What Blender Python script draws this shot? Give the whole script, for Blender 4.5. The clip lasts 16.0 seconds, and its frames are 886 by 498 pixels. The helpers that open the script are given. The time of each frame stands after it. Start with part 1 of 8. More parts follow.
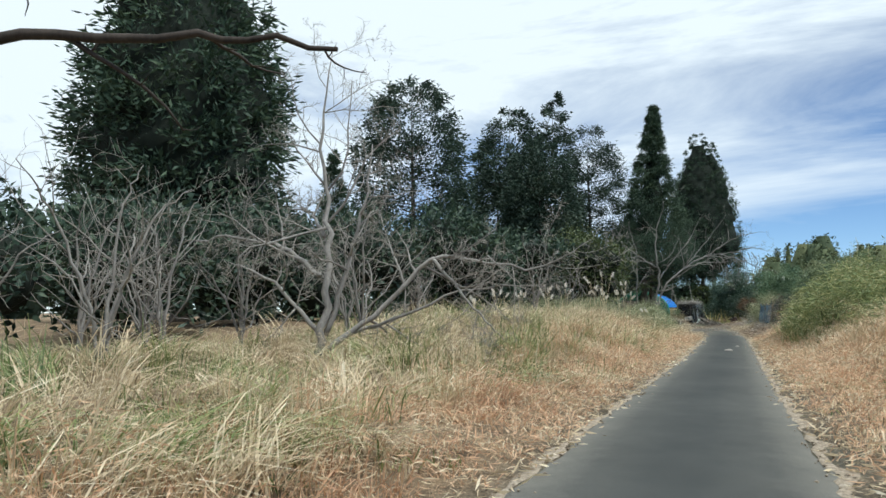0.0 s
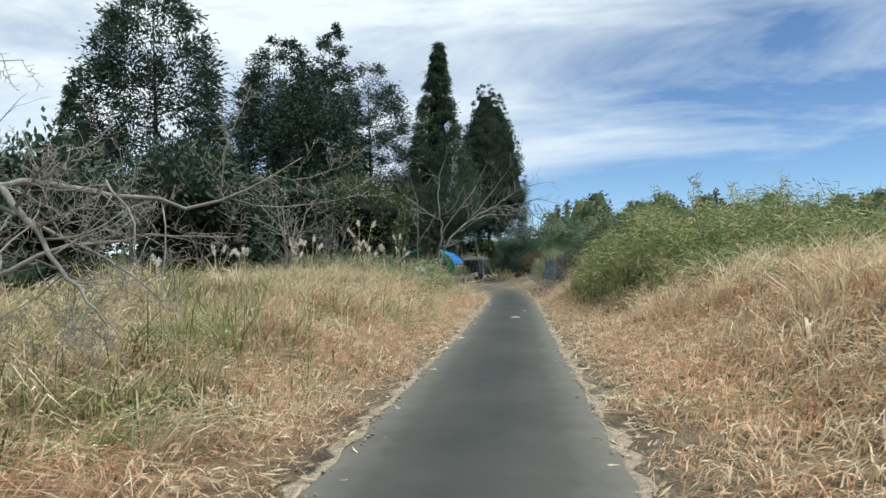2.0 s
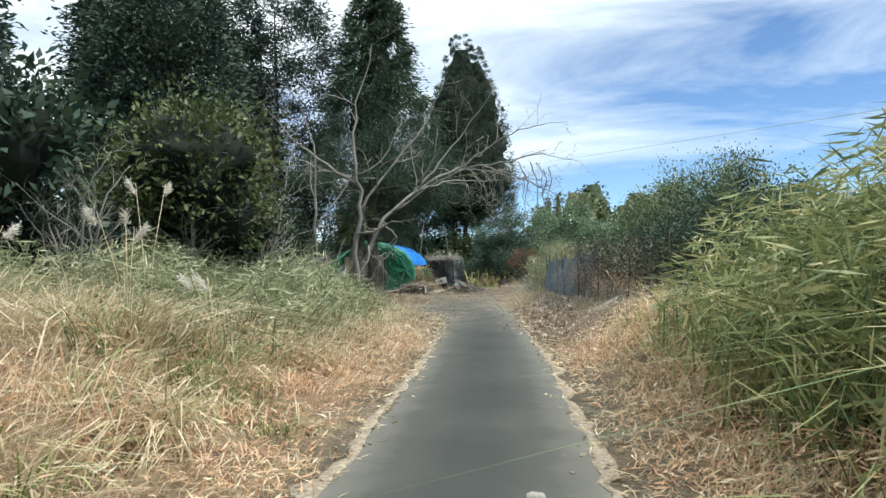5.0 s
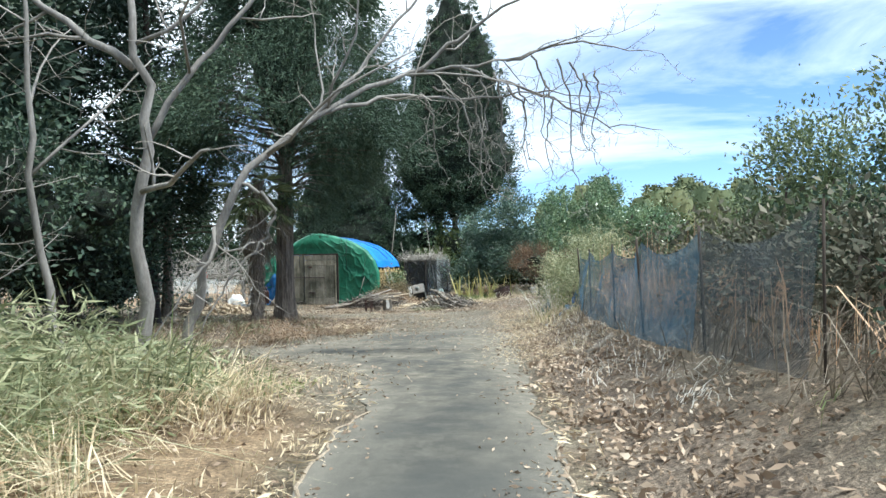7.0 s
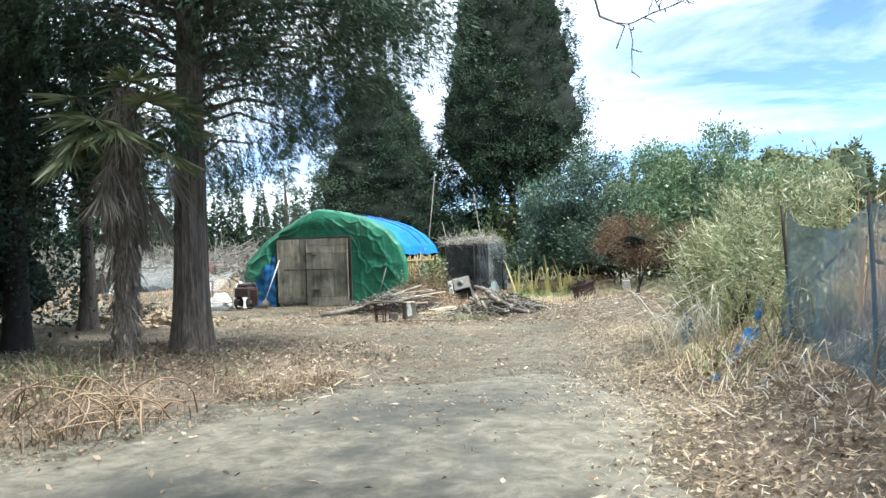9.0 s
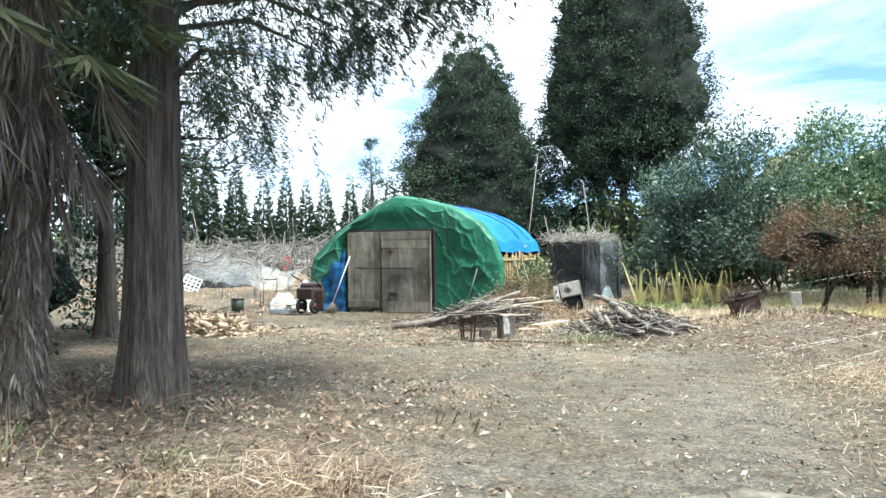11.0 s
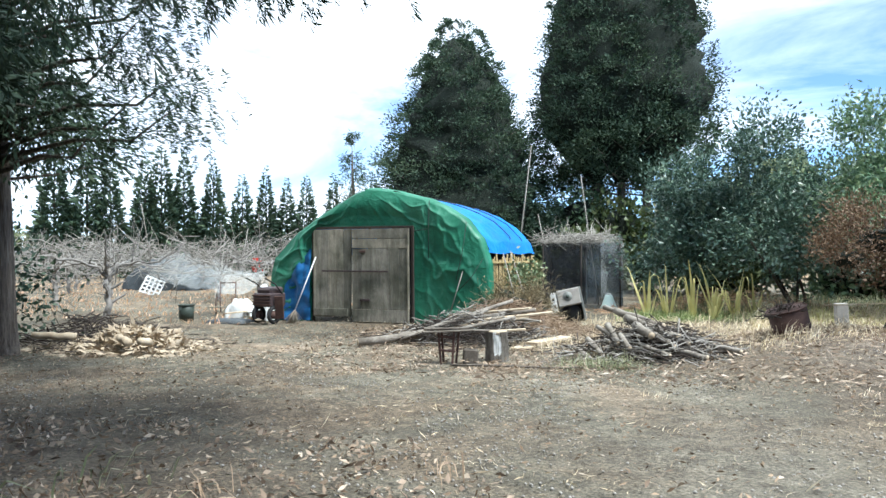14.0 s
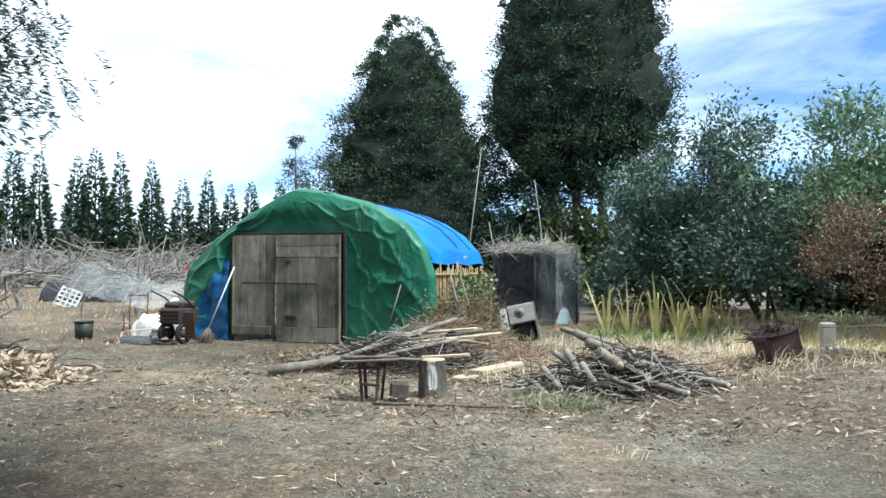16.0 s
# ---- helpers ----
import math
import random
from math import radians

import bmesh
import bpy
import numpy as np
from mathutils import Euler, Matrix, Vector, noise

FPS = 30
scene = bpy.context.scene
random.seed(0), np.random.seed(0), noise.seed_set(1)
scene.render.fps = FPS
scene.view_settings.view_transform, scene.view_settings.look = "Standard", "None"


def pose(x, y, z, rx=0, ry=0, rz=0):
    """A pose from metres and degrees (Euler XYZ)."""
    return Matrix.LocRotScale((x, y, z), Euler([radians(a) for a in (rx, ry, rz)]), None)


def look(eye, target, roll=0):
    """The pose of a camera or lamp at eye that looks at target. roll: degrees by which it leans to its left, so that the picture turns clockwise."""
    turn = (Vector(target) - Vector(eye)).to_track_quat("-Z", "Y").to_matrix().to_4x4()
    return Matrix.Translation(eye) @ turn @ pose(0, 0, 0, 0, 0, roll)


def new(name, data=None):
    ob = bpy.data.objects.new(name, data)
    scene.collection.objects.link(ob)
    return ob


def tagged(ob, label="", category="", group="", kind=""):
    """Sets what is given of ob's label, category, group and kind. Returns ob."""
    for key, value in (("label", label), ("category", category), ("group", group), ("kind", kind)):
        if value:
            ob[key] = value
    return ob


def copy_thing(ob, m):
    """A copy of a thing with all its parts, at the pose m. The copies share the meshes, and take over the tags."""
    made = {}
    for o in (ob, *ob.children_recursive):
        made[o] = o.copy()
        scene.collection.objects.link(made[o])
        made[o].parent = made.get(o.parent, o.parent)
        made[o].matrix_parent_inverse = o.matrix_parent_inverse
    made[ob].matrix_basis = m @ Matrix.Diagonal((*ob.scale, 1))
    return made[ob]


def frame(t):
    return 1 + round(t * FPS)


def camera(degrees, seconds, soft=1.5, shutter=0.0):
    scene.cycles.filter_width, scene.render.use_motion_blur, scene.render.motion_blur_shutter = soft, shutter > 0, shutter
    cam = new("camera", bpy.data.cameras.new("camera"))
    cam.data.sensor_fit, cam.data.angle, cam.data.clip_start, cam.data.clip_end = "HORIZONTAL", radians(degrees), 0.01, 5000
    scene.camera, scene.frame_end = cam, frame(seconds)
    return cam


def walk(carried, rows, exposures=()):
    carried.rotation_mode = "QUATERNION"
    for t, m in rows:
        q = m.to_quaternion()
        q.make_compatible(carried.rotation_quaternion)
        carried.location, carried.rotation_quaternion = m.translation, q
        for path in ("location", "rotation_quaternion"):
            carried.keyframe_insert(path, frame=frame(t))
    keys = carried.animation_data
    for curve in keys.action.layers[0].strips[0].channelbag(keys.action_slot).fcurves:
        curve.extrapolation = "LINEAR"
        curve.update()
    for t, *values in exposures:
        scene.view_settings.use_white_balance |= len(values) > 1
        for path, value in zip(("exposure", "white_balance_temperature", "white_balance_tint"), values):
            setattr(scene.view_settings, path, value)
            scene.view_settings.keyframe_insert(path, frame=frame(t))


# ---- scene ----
cam = camera(61.6, 16.0)
PATH = [
    (0, (3.89, -28.886, 1.362), (3.075, -27.067, 1.526), -0.3),
    (0.5, (3.735, -27.596, 1.415), (3.129, -25.696, 1.556), -1.0),
    (1, (3.621, -26.121, 1.436), (3.169, -24.176, 1.547), -1.5),
    (1.5, (3.541, -24.533, 1.447), (3.186, -22.566, 1.516), -1.4),
    (2, (3.458, -22.691, 1.45), (3.162, -20.713, 1.492), -1.2),
    (2.5, (3.365, -20.509, 1.45), (3.101, -18.527, 1.481), -0.9),
    (3, (3.249, -17.893, 1.441), (2.999, -15.909, 1.468), -0.9),
    (3.5, (3.139, -15.026, 1.439), (2.885, -13.043, 1.464), -0.7),
    (4, (2.944, -11.683, 1.451), (2.686, -9.7, 1.483), -0.9),
    (6.5, (2.178, 3.964, 1.445), (1.929, 5.948, 1.493), -1.4),
    (7, (2.018, 6.932, 1.468), (1.766, 8.916, 1.515), -1.3),
    (7.5, (1.876, 9.563, 1.475), (1.615, 11.545, 1.517), -1.6),
    (8, (1.717, 11.831, 1.47), (1.426, 13.81, 1.504), -2.1),
    (8.5, (1.463, 13.856, 1.446), (1.119, 15.826, 1.464), -2.1),
    (9, (1.154, 15.527, 1.425), (0.743, 17.485, 1.442), -2.0),
    (9.5, (0.858, 16.963, 1.415), (0.382, 18.906, 1.435), -1.6),
    (10, (0.541, 18.078, 1.4), (-0.009, 20.001, 1.424), -1.5),
    (12.5, (-0.432, 20.785, 1.369), (-1.133, 22.658, 1.385), 0.0),
    (13, (-0.501, 21.148, 1.375), (-1.174, 23.031, 1.393), -0.2),
    (13.5, (-0.573, 21.546, 1.37), (-1.22, 23.439, 1.393), -0.4),
    (14, (-0.65, 22.0, 1.367), (-1.27, 23.901, 1.396), -0.4),
    (14.5, (-0.735, 22.494, 1.364), (-1.327, 24.404, 1.401), -0.2),
    (15, (-0.817, 23.001, 1.373), (-1.378, 24.92, 1.417), -0.1),
    (15.5, (-0.868, 23.438, 1.384), (-1.398, 25.366, 1.433), -0.1),
    (16, (-0.911, 23.856, 1.384), (-1.412, 25.791, 1.44), -0.1),
]
walk(cam, [(t, look(eye, target, roll)) for t, eye, target, roll in PATH],
     exposures=[(0, 0.08, 5950, 4), (4.2, 0.34, 6250, 4), (6.3, 0.86, 5850, 4), (7.5, 1.1, 5950, 4), (8.5, 1.26, 6000, 5), (10.2, 1.36, 6000, 5), (12.3, 1.52, 5850, 5), (14, 1.16, 5750, 5), (16, 0.92, 5750, 4)])

# ---- world, sun, exposure ----
SUN_AZ, SUN_EL = radians(-106), radians(60)   # from +y to the left, and up: it stands to the right of the road
world = bpy.data.worlds.new("sky")
scene.world = world
world.use_nodes = True
wn, wl = world.node_tree.nodes, world.node_tree.links
wn.clear()
w_out, w_bg = wn.new("ShaderNodeOutputWorld"), wn.new("ShaderNodeBackground")
w_sky, w_co, w_map = wn.new("ShaderNodeTexSky"), wn.new("ShaderNodeTexCoord"), wn.new("ShaderNodeMapping")
w_sky.sky_type, w_sky.sun_disc = "NISHITA", False
w_sky.dust_density, w_sky.ozone_density, w_sky.altitude = 0.1, 4.0, 1500
w_sky.air_density = 0.8
w_sky.sun_elevation, w_sky.sun_rotation = SUN_EL, -SUN_AZ
w_noise, w_ramp, w_mix = wn.new("ShaderNodeTexNoise"), wn.new("ShaderNodeValToRGB"), wn.new("ShaderNodeMix")
w_map.inputs["Scale"].default_value = (1.0, 1.3, 4.2)
w_map.inputs["Rotation"].default_value = (0.12, -0.1, 0.3)
w_map.inputs["Location"].default_value = (0.35, 0.1, 0.2)
w_noise.inputs["Scale"].default_value, w_noise.inputs["Detail"].default_value = 1.7, 9
w_noise.inputs["Roughness"].default_value, w_noise.inputs["Distortion"].default_value = 0.6, 0.5
w_ramp.color_ramp.elements[0].position, w_ramp.color_ramp.elements[1].position = 0.42, 0.70
w_mix.data_type = "RGBA"
w_mix.inputs[7].default_value = (7.4, 7.7, 7.9, 1)
wl.new(w_co.outputs["Generated"], w_map.inputs["Vector"])
wl.new(w_map.outputs["Vector"], w_noise.inputs["Vector"])
# the cloud sheet thickens overhead and to one side, and leaves the low sky blue
w_dot, w_add = wn.new("ShaderNodeVectorMath"), wn.new("ShaderNodeMath")
w_dot.operation = "DOT_PRODUCT"
w_dot.inputs[1].default_value = (-0.23, 0.0, 0.73)
wl.new(w_co.outputs["Generated"], w_dot.inputs[0])
w_off = wn.new("ShaderNodeMath")
w_off.inputs[1].default_value = -0.145
wl.new(w_dot.outputs["Value"], w_off.inputs[0])
wl.new(w_off.outputs[0], w_add.inputs[0])
wl.new(w_noise.outputs["Fac"], w_add.inputs[1])
wl.new(w_add.outputs[0], w_ramp.inputs["Fac"])
wl.new(w_ramp.outputs["Color"], w_mix.inputs[0])
wl.new(w_sky.outputs["Color"], w_mix.inputs[6])
wl.new(w_mix.outputs[2], w_bg.inputs["Color"])
w_bg.inputs["Strength"].default_value = 0.12
wl.new(w_bg.outputs["Background"], w_out.inputs["Surface"])
sun_data = bpy.data.lights.new("sun", "SUN")
sun_data.energy, sun_data.angle, sun_data.color = 3.6, radians(9.0), (1.0, 0.955, 0.88)
sun = new("sun", sun_data)
sun.matrix_world = look((0, 0, 0), (math.sin(SUN_AZ) * math.cos(SUN_EL), -math.cos(SUN_AZ) * math.cos(SUN_EL), -math.sin(SUN_EL)))

# ---- helpers of this scene ----


def mesh_np(name, verts, faces, smooth=False):
    """A mesh from arrays: verts (n, 3), faces a list of (m, k) arrays."""
    me = bpy.data.meshes.new(name)
    verts = np.asarray(verts, np.float32)
    loops = np.concatenate([np.asarray(f, np.int32).ravel() for f in faces])
    sizes = np.concatenate([np.full(len(f), np.asarray(f).shape[1], np.int32) for f in faces])
    me.vertices.add(len(verts))
    me.vertices.foreach_set("co", verts.ravel())
    me.loops.add(len(loops))
    me.loops.foreach_set("vertex_index", loops)
    me.polygons.add(len(sizes))
    me.polygons.foreach_set("loop_start", np.concatenate([[0], np.cumsum(sizes)[:-1]]).astype(np.int32))
    me.polygons.foreach_set("loop_total", sizes)
    if smooth:
        me.polygons.foreach_set("use_smooth", np.ones(len(sizes), bool))
    me.update(calc_edges=True)
    return me


def part(name, shape, material, parent=None, label="", smooth=False, kind=""):
    """Links a bmesh or a mesh as one object, under a thing or a part."""
    if isinstance(shape, bmesh.types.BMesh):
        me = bpy.data.meshes.new(name)
        shape.to_mesh(me)
        shape.free()
        if smooth:
            me.polygons.foreach_set("use_smooth", np.ones(len(me.polygons), bool))
    else:
        me = shape
    if material is not None and not len(me.materials):
        me.materials.append(material)
    ob = new(name, me)
    ob.parent = parent
    return tagged(ob, label, kind=kind)


def thing(name, m, label, category, group="", kind=""):
    ob = new(name)
    ob.empty_display_size = 0.1
    ob.matrix_world = m if isinstance(m, Matrix) else Matrix.Translation(m)
    return tagged(ob, label, category, group, kind)


def box_bm(sx, sy, sz, at=(0, 0, 0), turn=(0, 0, 0), bevel=0.004, bm=None):
    """A bevelled block with its middle at the given place."""
    own = bmesh.new()
    bmesh.ops.create_cube(own, size=1)
    bmesh.ops.scale(own, vec=(sx, sy, sz), verts=own.verts)
    if bevel:
        bmesh.ops.bevel(own, geom=own.edges[:], offset=min(bevel, 0.3 * min(sx, sy, sz)), segments=1, affect="EDGES")
    bmesh.ops.transform(own, matrix=pose(*at, *turn), verts=own.verts)
    if bm is None:
        return own
    me = bpy.data.meshes.new("tmp")
    own.to_mesh(me)
    own.free()
    bm.from_mesh(me)
    bpy.data.meshes.remove(me)
    return bm


def tube_np(paths, sides=6):
    """Tubes along polylines: paths is a list of (points (n, 3), radii (n,)). Ends are closed."""
    vs, quads, tris, caps, base = [], [], [], [], 0
    ang = np.linspace(0, 2 * np.pi, sides, endpoint=False)
    ca, sa = np.cos(ang), np.sin(ang)
    for pts, rad in paths:
        pts, rad = np.asarray(pts, float), np.asarray(rad, float)
        d = np.gradient(pts, axis=0)
        d /= np.linalg.norm(d, axis=1)[:, None] + 1e-9
        ref = np.array([0.0, 0.0, 1.0]) if abs(d[0][2]) < 0.9 else np.array([1.0, 0.0, 0.0])
        u = np.cross(d, ref)
        u /= np.linalg.norm(u, axis=1)[:, None] + 1e-9
        v = np.cross(d, u)
        ring = pts[:, None] + rad[:, None, None] * (ca[None, :, None] * u[:, None] + sa[None, :, None] * v[:, None])
        n = len(pts)
        vs.append(ring.reshape(-1, 3))
        i = np.arange(n - 1)[:, None] * sides + np.arange(sides)[None]
        j = np.arange(n - 1)[:, None] * sides + (np.arange(sides)[None] + 1) % sides
        quads.append((np.stack([i, j, j + sides, i + sides], -1).reshape(-1, 4)) + base)
        k = np.arange(1, sides - 1)
        fan = np.stack([np.zeros_like(k), k + 1, k], -1)
        tris += [fan + base, fan[:, ::-1] + base + (n - 1) * sides]
        base += n * sides
    return np.concatenate(vs), [np.concatenate(quads), np.concatenate(tris)]


def tube(name, paths, sides=6, smooth=True):
    return mesh_np(name, *tube_np(paths, sides), smooth=smooth)


def unit(v):
    return v / (np.linalg.norm(v, axis=-1, keepdims=True) + 1e-9)


def leaf_mesh(name, pos, way, length, width, rng, fold=0.25):
    """One small bent leaf of four corners for each place: it runs along way from its place."""
    n = len(pos)
    side = unit(np.cross(way, unit(rng.normal(size=(n, 3)))))
    up = np.cross(side, way)
    L, W = length[:, None], width[:, None]
    mid = pos + way * L * 0.45 + up * W * fold
    v = np.stack([pos, mid + side * W * 0.5, pos + way * L, mid - side * W * 0.5], 1).reshape(-1, 3)
    f = np.arange(n * 4).reshape(-1, 4)
    return mesh_np(name, v, [f])


def blade_mesh(name, root, height, lean, heading, width, rng, droop=0.5, coarse=False):
    """Grass blades: a strip of three steps that bends over towards its heading and ends in a point."""
    n = len(root)
    h = np.stack([np.cos(heading), np.sin(heading), np.zeros(n)], 1)
    s = np.stack([-np.sin(heading), np.cos(heading), np.zeros(n)], 1)
    turn = rng.uniform(-0.9, 0.9, n)
    s = s * np.cos(turn)[:, None] + h * np.sin(turn)[:, None]
    lv = []
    steps = ((0, 1), (0.6, 0.8), (1, 0)) if coarse else ((0, 1), (0.4, 0.85), (0.75, 0.6), (1, 0))
    for t, w in steps:
        out = lean * t ** 2
        z = height * t * (1 - droop * lean * t * t * 0.5)
        c = root + h * (out * height)[:, None] + np.stack([np.zeros(n), np.zeros(n), z], 1)
        if w:
            lv += [c - s * (width * w * 0.5)[:, None], c + s * (width * w * 0.5)[:, None]]
        else:
            lv.append(c)
    v = np.stack(lv, 1).reshape(-1, 3)
    k = len(lv)
    b = np.arange(n)[:, None] * k
    q = np.concatenate([b + [2 * i, 2 * i + 1, 2 * i + 3, 2 * i + 2] for i in range(len(steps) - 2)])
    return mesh_np(name, v, [q, b + [k - 3, k - 2, k - 1]])


def noise2(x, y, scale, seed=0.0):
    return np.array([noise.noise((a * scale + seed, b * scale - seed, seed)) for a, b in zip(x, y)])


def smooth01(a, b, x):
    t = np.clip((np.asarray(x, float) - a) / (b - a), 0, 1)
    return t * t * (3 - 2 * t)


# ---- the lie of the land ----
def road_left(y):
    return np.interp(y, [-60, -24, -17, -8, 0, 6, 10, 13, 15.5, 17.3, 18.3, 19.3, 20.4, 22.4, 24.5], [3.34, 2.0, 1.76, 1.5, 1.15, 0.84, 0.52, 0.24, -0.05, -0.55, -1.5, -3.2, -2.95, -2.05, -1.3])


def road_right(y):
    return np.interp(y, [-60, -24, -17, -8, 0, 6, 10, 14, 18, 21, 24.5], [5.8, 4.42, 3.92, 3.42, 3.02, 2.7, 2.38, 2.05, 1.75, 1.55, 1.3])


def land(x, y):
    """Height of the ground."""
    x, y = np.asarray(x, float), np.asarray(y, float)
    dl, dr = road_left(y) - x, x - road_right(y)
    on = 1 - smooth01(15, 22, y)
    z = on * (0.10 * smooth01(0.15, 1.2, dl) + 0.35 * smooth01(1.2, 6, dl) + 0.45 * smooth01(0.7, 3.0, dl) * smooth01(-15, -7, y) * (1 - smooth01(2, 10, y)))
    z = z + (1 - smooth01(0.5, 6.0, y)) * (0.12 * smooth01(0.15, 1.0, dr) + 0.95 * smooth01(0.9, 3.4, dr) + 0.6 * smooth01(3, 9, dr))
    z = z + smooth01(0.5, 6, y) * (1 - smooth01(23, 29, y)) * 0.72 * smooth01(0.15, 2.2, dr)
    z = z + 0.33 * np.exp(-(((x + 5.0) / 2.2) ** 2 + ((y - 23.8) / 2.6) ** 2))
    z = z + 0.38 * np.exp(-(((x - 1.7) / 1.7) ** 2 + ((y - 33) / 2.6) ** 2))
    z = z + 0.10 * np.sin(1.5 * x + 0.8 * y) * np.sin(1.1 * y - 0.7 * x + 1.0) * on * smooth01(0.6, 2.2, np.maximum(dl, dr)) * (1 - smooth01(6, 14, y))
    far = smooth01(75, 140, y) * smooth01(-20, 15, x) * 6
    return z + far


# ---- materials ----
def material(name, base, rough=0.8, metal=0.0):
    m = bpy.data.materials.new(name)
    m.use_nodes = True
    b = m.node_tree.nodes["Principled BSDF"]
    b.inputs["Base Color"].default_value, b.inputs["Roughness"].default_value, b.inputs["Metallic"].default_value = (*base, 1), rough, metal
    b.inputs["Specular IOR Level"].default_value = 0.3
    return m, m.node_tree.nodes, m.node_tree.links, b


def ramp_node(nodes, stops):
    r = nodes.new("ShaderNodeValToRGB")
    e = r.color_ramp.elements
    while len(e) < len(stops):
        e.new(0.5)
    for el, (p, c) in zip(e, stops):
        el.position, el.color = p, (*c, 1)
    return r


def noise_node(nodes, links, scale, detail=4, rough=0.6, vector=None, distort=0.0):
    n = nodes.new("ShaderNodeTexNoise")
    n.inputs["Scale"].default_value, n.inputs["Detail"].default_value = scale, detail
    n.inputs["Roughness"].default_value, n.inputs["Distortion"].default_value = rough, distort
    if vector is not None:
        links.new(vector, n.inputs["Vector"])
    return n


def coords(nodes, links, kind="Object", scale=(1, 1, 1)):
    c, mp = nodes.new("ShaderNodeTexCoord"), nodes.new("ShaderNodeMapping")
    mp.inputs["Scale"].default_value = scale
    links.new(c.outputs[kind], mp.inputs["Vector"])
    return mp.outputs["Vector"]


def mix_color(nodes, links, fac, a, b, blend="MIX"):
    m = nodes.new("ShaderNodeMix")
    m.data_type, m.blend_type = "RGBA", blend
    for sock, val in ((m.inputs[0], fac), (m.inputs[6], a), (m.inputs[7], b)):
        if isinstance(val, bpy.types.NodeSocket):
            links.new(val, sock)
        else:
            sock.default_value = val if isinstance(val, (int, float)) else (*val, 1)
    return m.outputs[2]


def bump(nodes, links, bsdf, height, strength=0.4, distance=0.02):
    b = nodes.new("ShaderNodeBump")
    b.inputs["Strength"].default_value, b.inputs["Distance"].default_value = strength, distance
    links.new(height, b.inputs["Height"])
    links.new(b.outputs["Normal"], bsdf.inputs["Normal"])


def mottled(name, stops, scale, rough=0.85, fine=40, relief=0.4, depth=0.02, stretch=(1, 1, 1), metal=0.0, kind="Object"):
    """Two scales of noise through a colour ramp, with fine relief."""
    m, n, l, b = material(name, stops[0][1], rough, metal)
    v = coords(n, l, kind, stretch)
    a, f = noise_node(n, l, scale, 5, 0.65, v), noise_node(n, l, fine, 4, 0.7, v)
    r = ramp_node(n, stops)
    mx = n.new("ShaderNodeMath")
    mx.operation = "MULTIPLY_ADD"
    mx.inputs[1].default_value = 0.55
    ad = n.new("ShaderNodeMath")
    ad.operation = "MULTIPLY"
    ad.inputs[1].default_value = 0.45
    l.new(f.outputs["Fac"], ad.inputs[0])
    l.new(a.outputs["Fac"], mx.inputs[0])
    l.new(ad.outputs[0], mx.inputs[2])
    l.new(mx.outputs[0], r.inputs["Fac"])
    l.new(r.outputs["Color"], b.inputs["Base Color"])
    bump(n, l, b, f.outputs["Fac"], relief, depth)
    return m


def leafy(name, stops, rough=0.6, through_light=0.2, patch=0.35, spec=0.3):
    """Leaves: a colour for each leaf by chance, slow patches over the plant, some light passing through."""
    m, n, l, b = material(name, stops[0][1], rough)
    b.inputs["Specular IOR Level"].default_value = spec
    g, r = n.new("ShaderNodeNewGeometry"), ramp_node(n, stops)
    v = coords(n, l, "Object")
    p = noise_node(n, l, patch, 3, 0.6, v)
    a = n.new("ShaderNodeMath")
    a.operation = "MULTIPLY_ADD"
    a.inputs[1].default_value = 0.6
    s = n.new("ShaderNodeMath")
    s.operation = "MULTIPLY_ADD"
    s.inputs[1].default_value, s.inputs[2].default_value = 1.5, -0.55
    l.new(p.outputs["Fac"], s.inputs[0])
    l.new(g.outputs["Random Per Island"], a.inputs[0])
    l.new(s.outputs[0], a.inputs[2])
    l.new(a.outputs[0], r.inputs["Fac"])
    l.new(r.outputs["Color"], b.inputs["Base Color"])
    if through_light:
        t, mx, out = n.new("ShaderNodeBsdfTranslucent"), n.new("ShaderNodeMixShader"), n["Material Output"]
        l.new(r.outputs["Color"], t.inputs["Color"])
        mx.inputs[0].default_value = through_light
        l.new(b.outputs[0], mx.inputs[1])
        l.new(t.outputs[0], mx.inputs[2])
        l.new(mx.outputs[0], out.inputs["Surface"])
    return m


M = {}
M["straw"] = leafy("dry_grass", [(0.0, (0.18, 0.135, 0.09)), (0.3, (0.50, 0.40, 0.26)), (0.65, (0.75, 0.63, 0.43)), (1.0, (0.90, 0.83, 0.66))], 0.7, 0.3, 2.2)
M["rust"] = leafy("russet_grass", [(0.0, (0.32, 0.17, 0.10)), (0.4, (0.62, 0.39, 0.24)), (1.0, (0.83, 0.62, 0.42))], 0.7, 0.3, 1.6)
M["green"] = leafy("green_grass", [(0.0, (0.06, 0.10, 0.035)), (0.45, (0.19, 0.25, 0.09)), (0.8, (0.42, 0.45, 0.2)), (1.0, (0.68, 0.63, 0.38))], 0.55, 0.3, 1.8)
M["weed"] = leafy("green_weed", [(0.0, (0.08, 0.105, 0.055)), (0.45, (0.23, 0.255, 0.135)), (0.8, (0.46, 0.45, 0.28)), (1.0, (0.66, 0.62, 0.46))], 0.5, 0.25, 1.5)
M["sasa"] = leafy("bamboo_grass_leaf", [(0.0, (0.06, 0.088, 0.036)), (0.3, (0.145, 0.195, 0.08)), (0.6, (0.29, 0.32, 0.135)), (0.84, (0.47, 0.43, 0.20)), (1.0, (0.74, 0.66, 0.44))], 0.5, 0.3, 1.5)
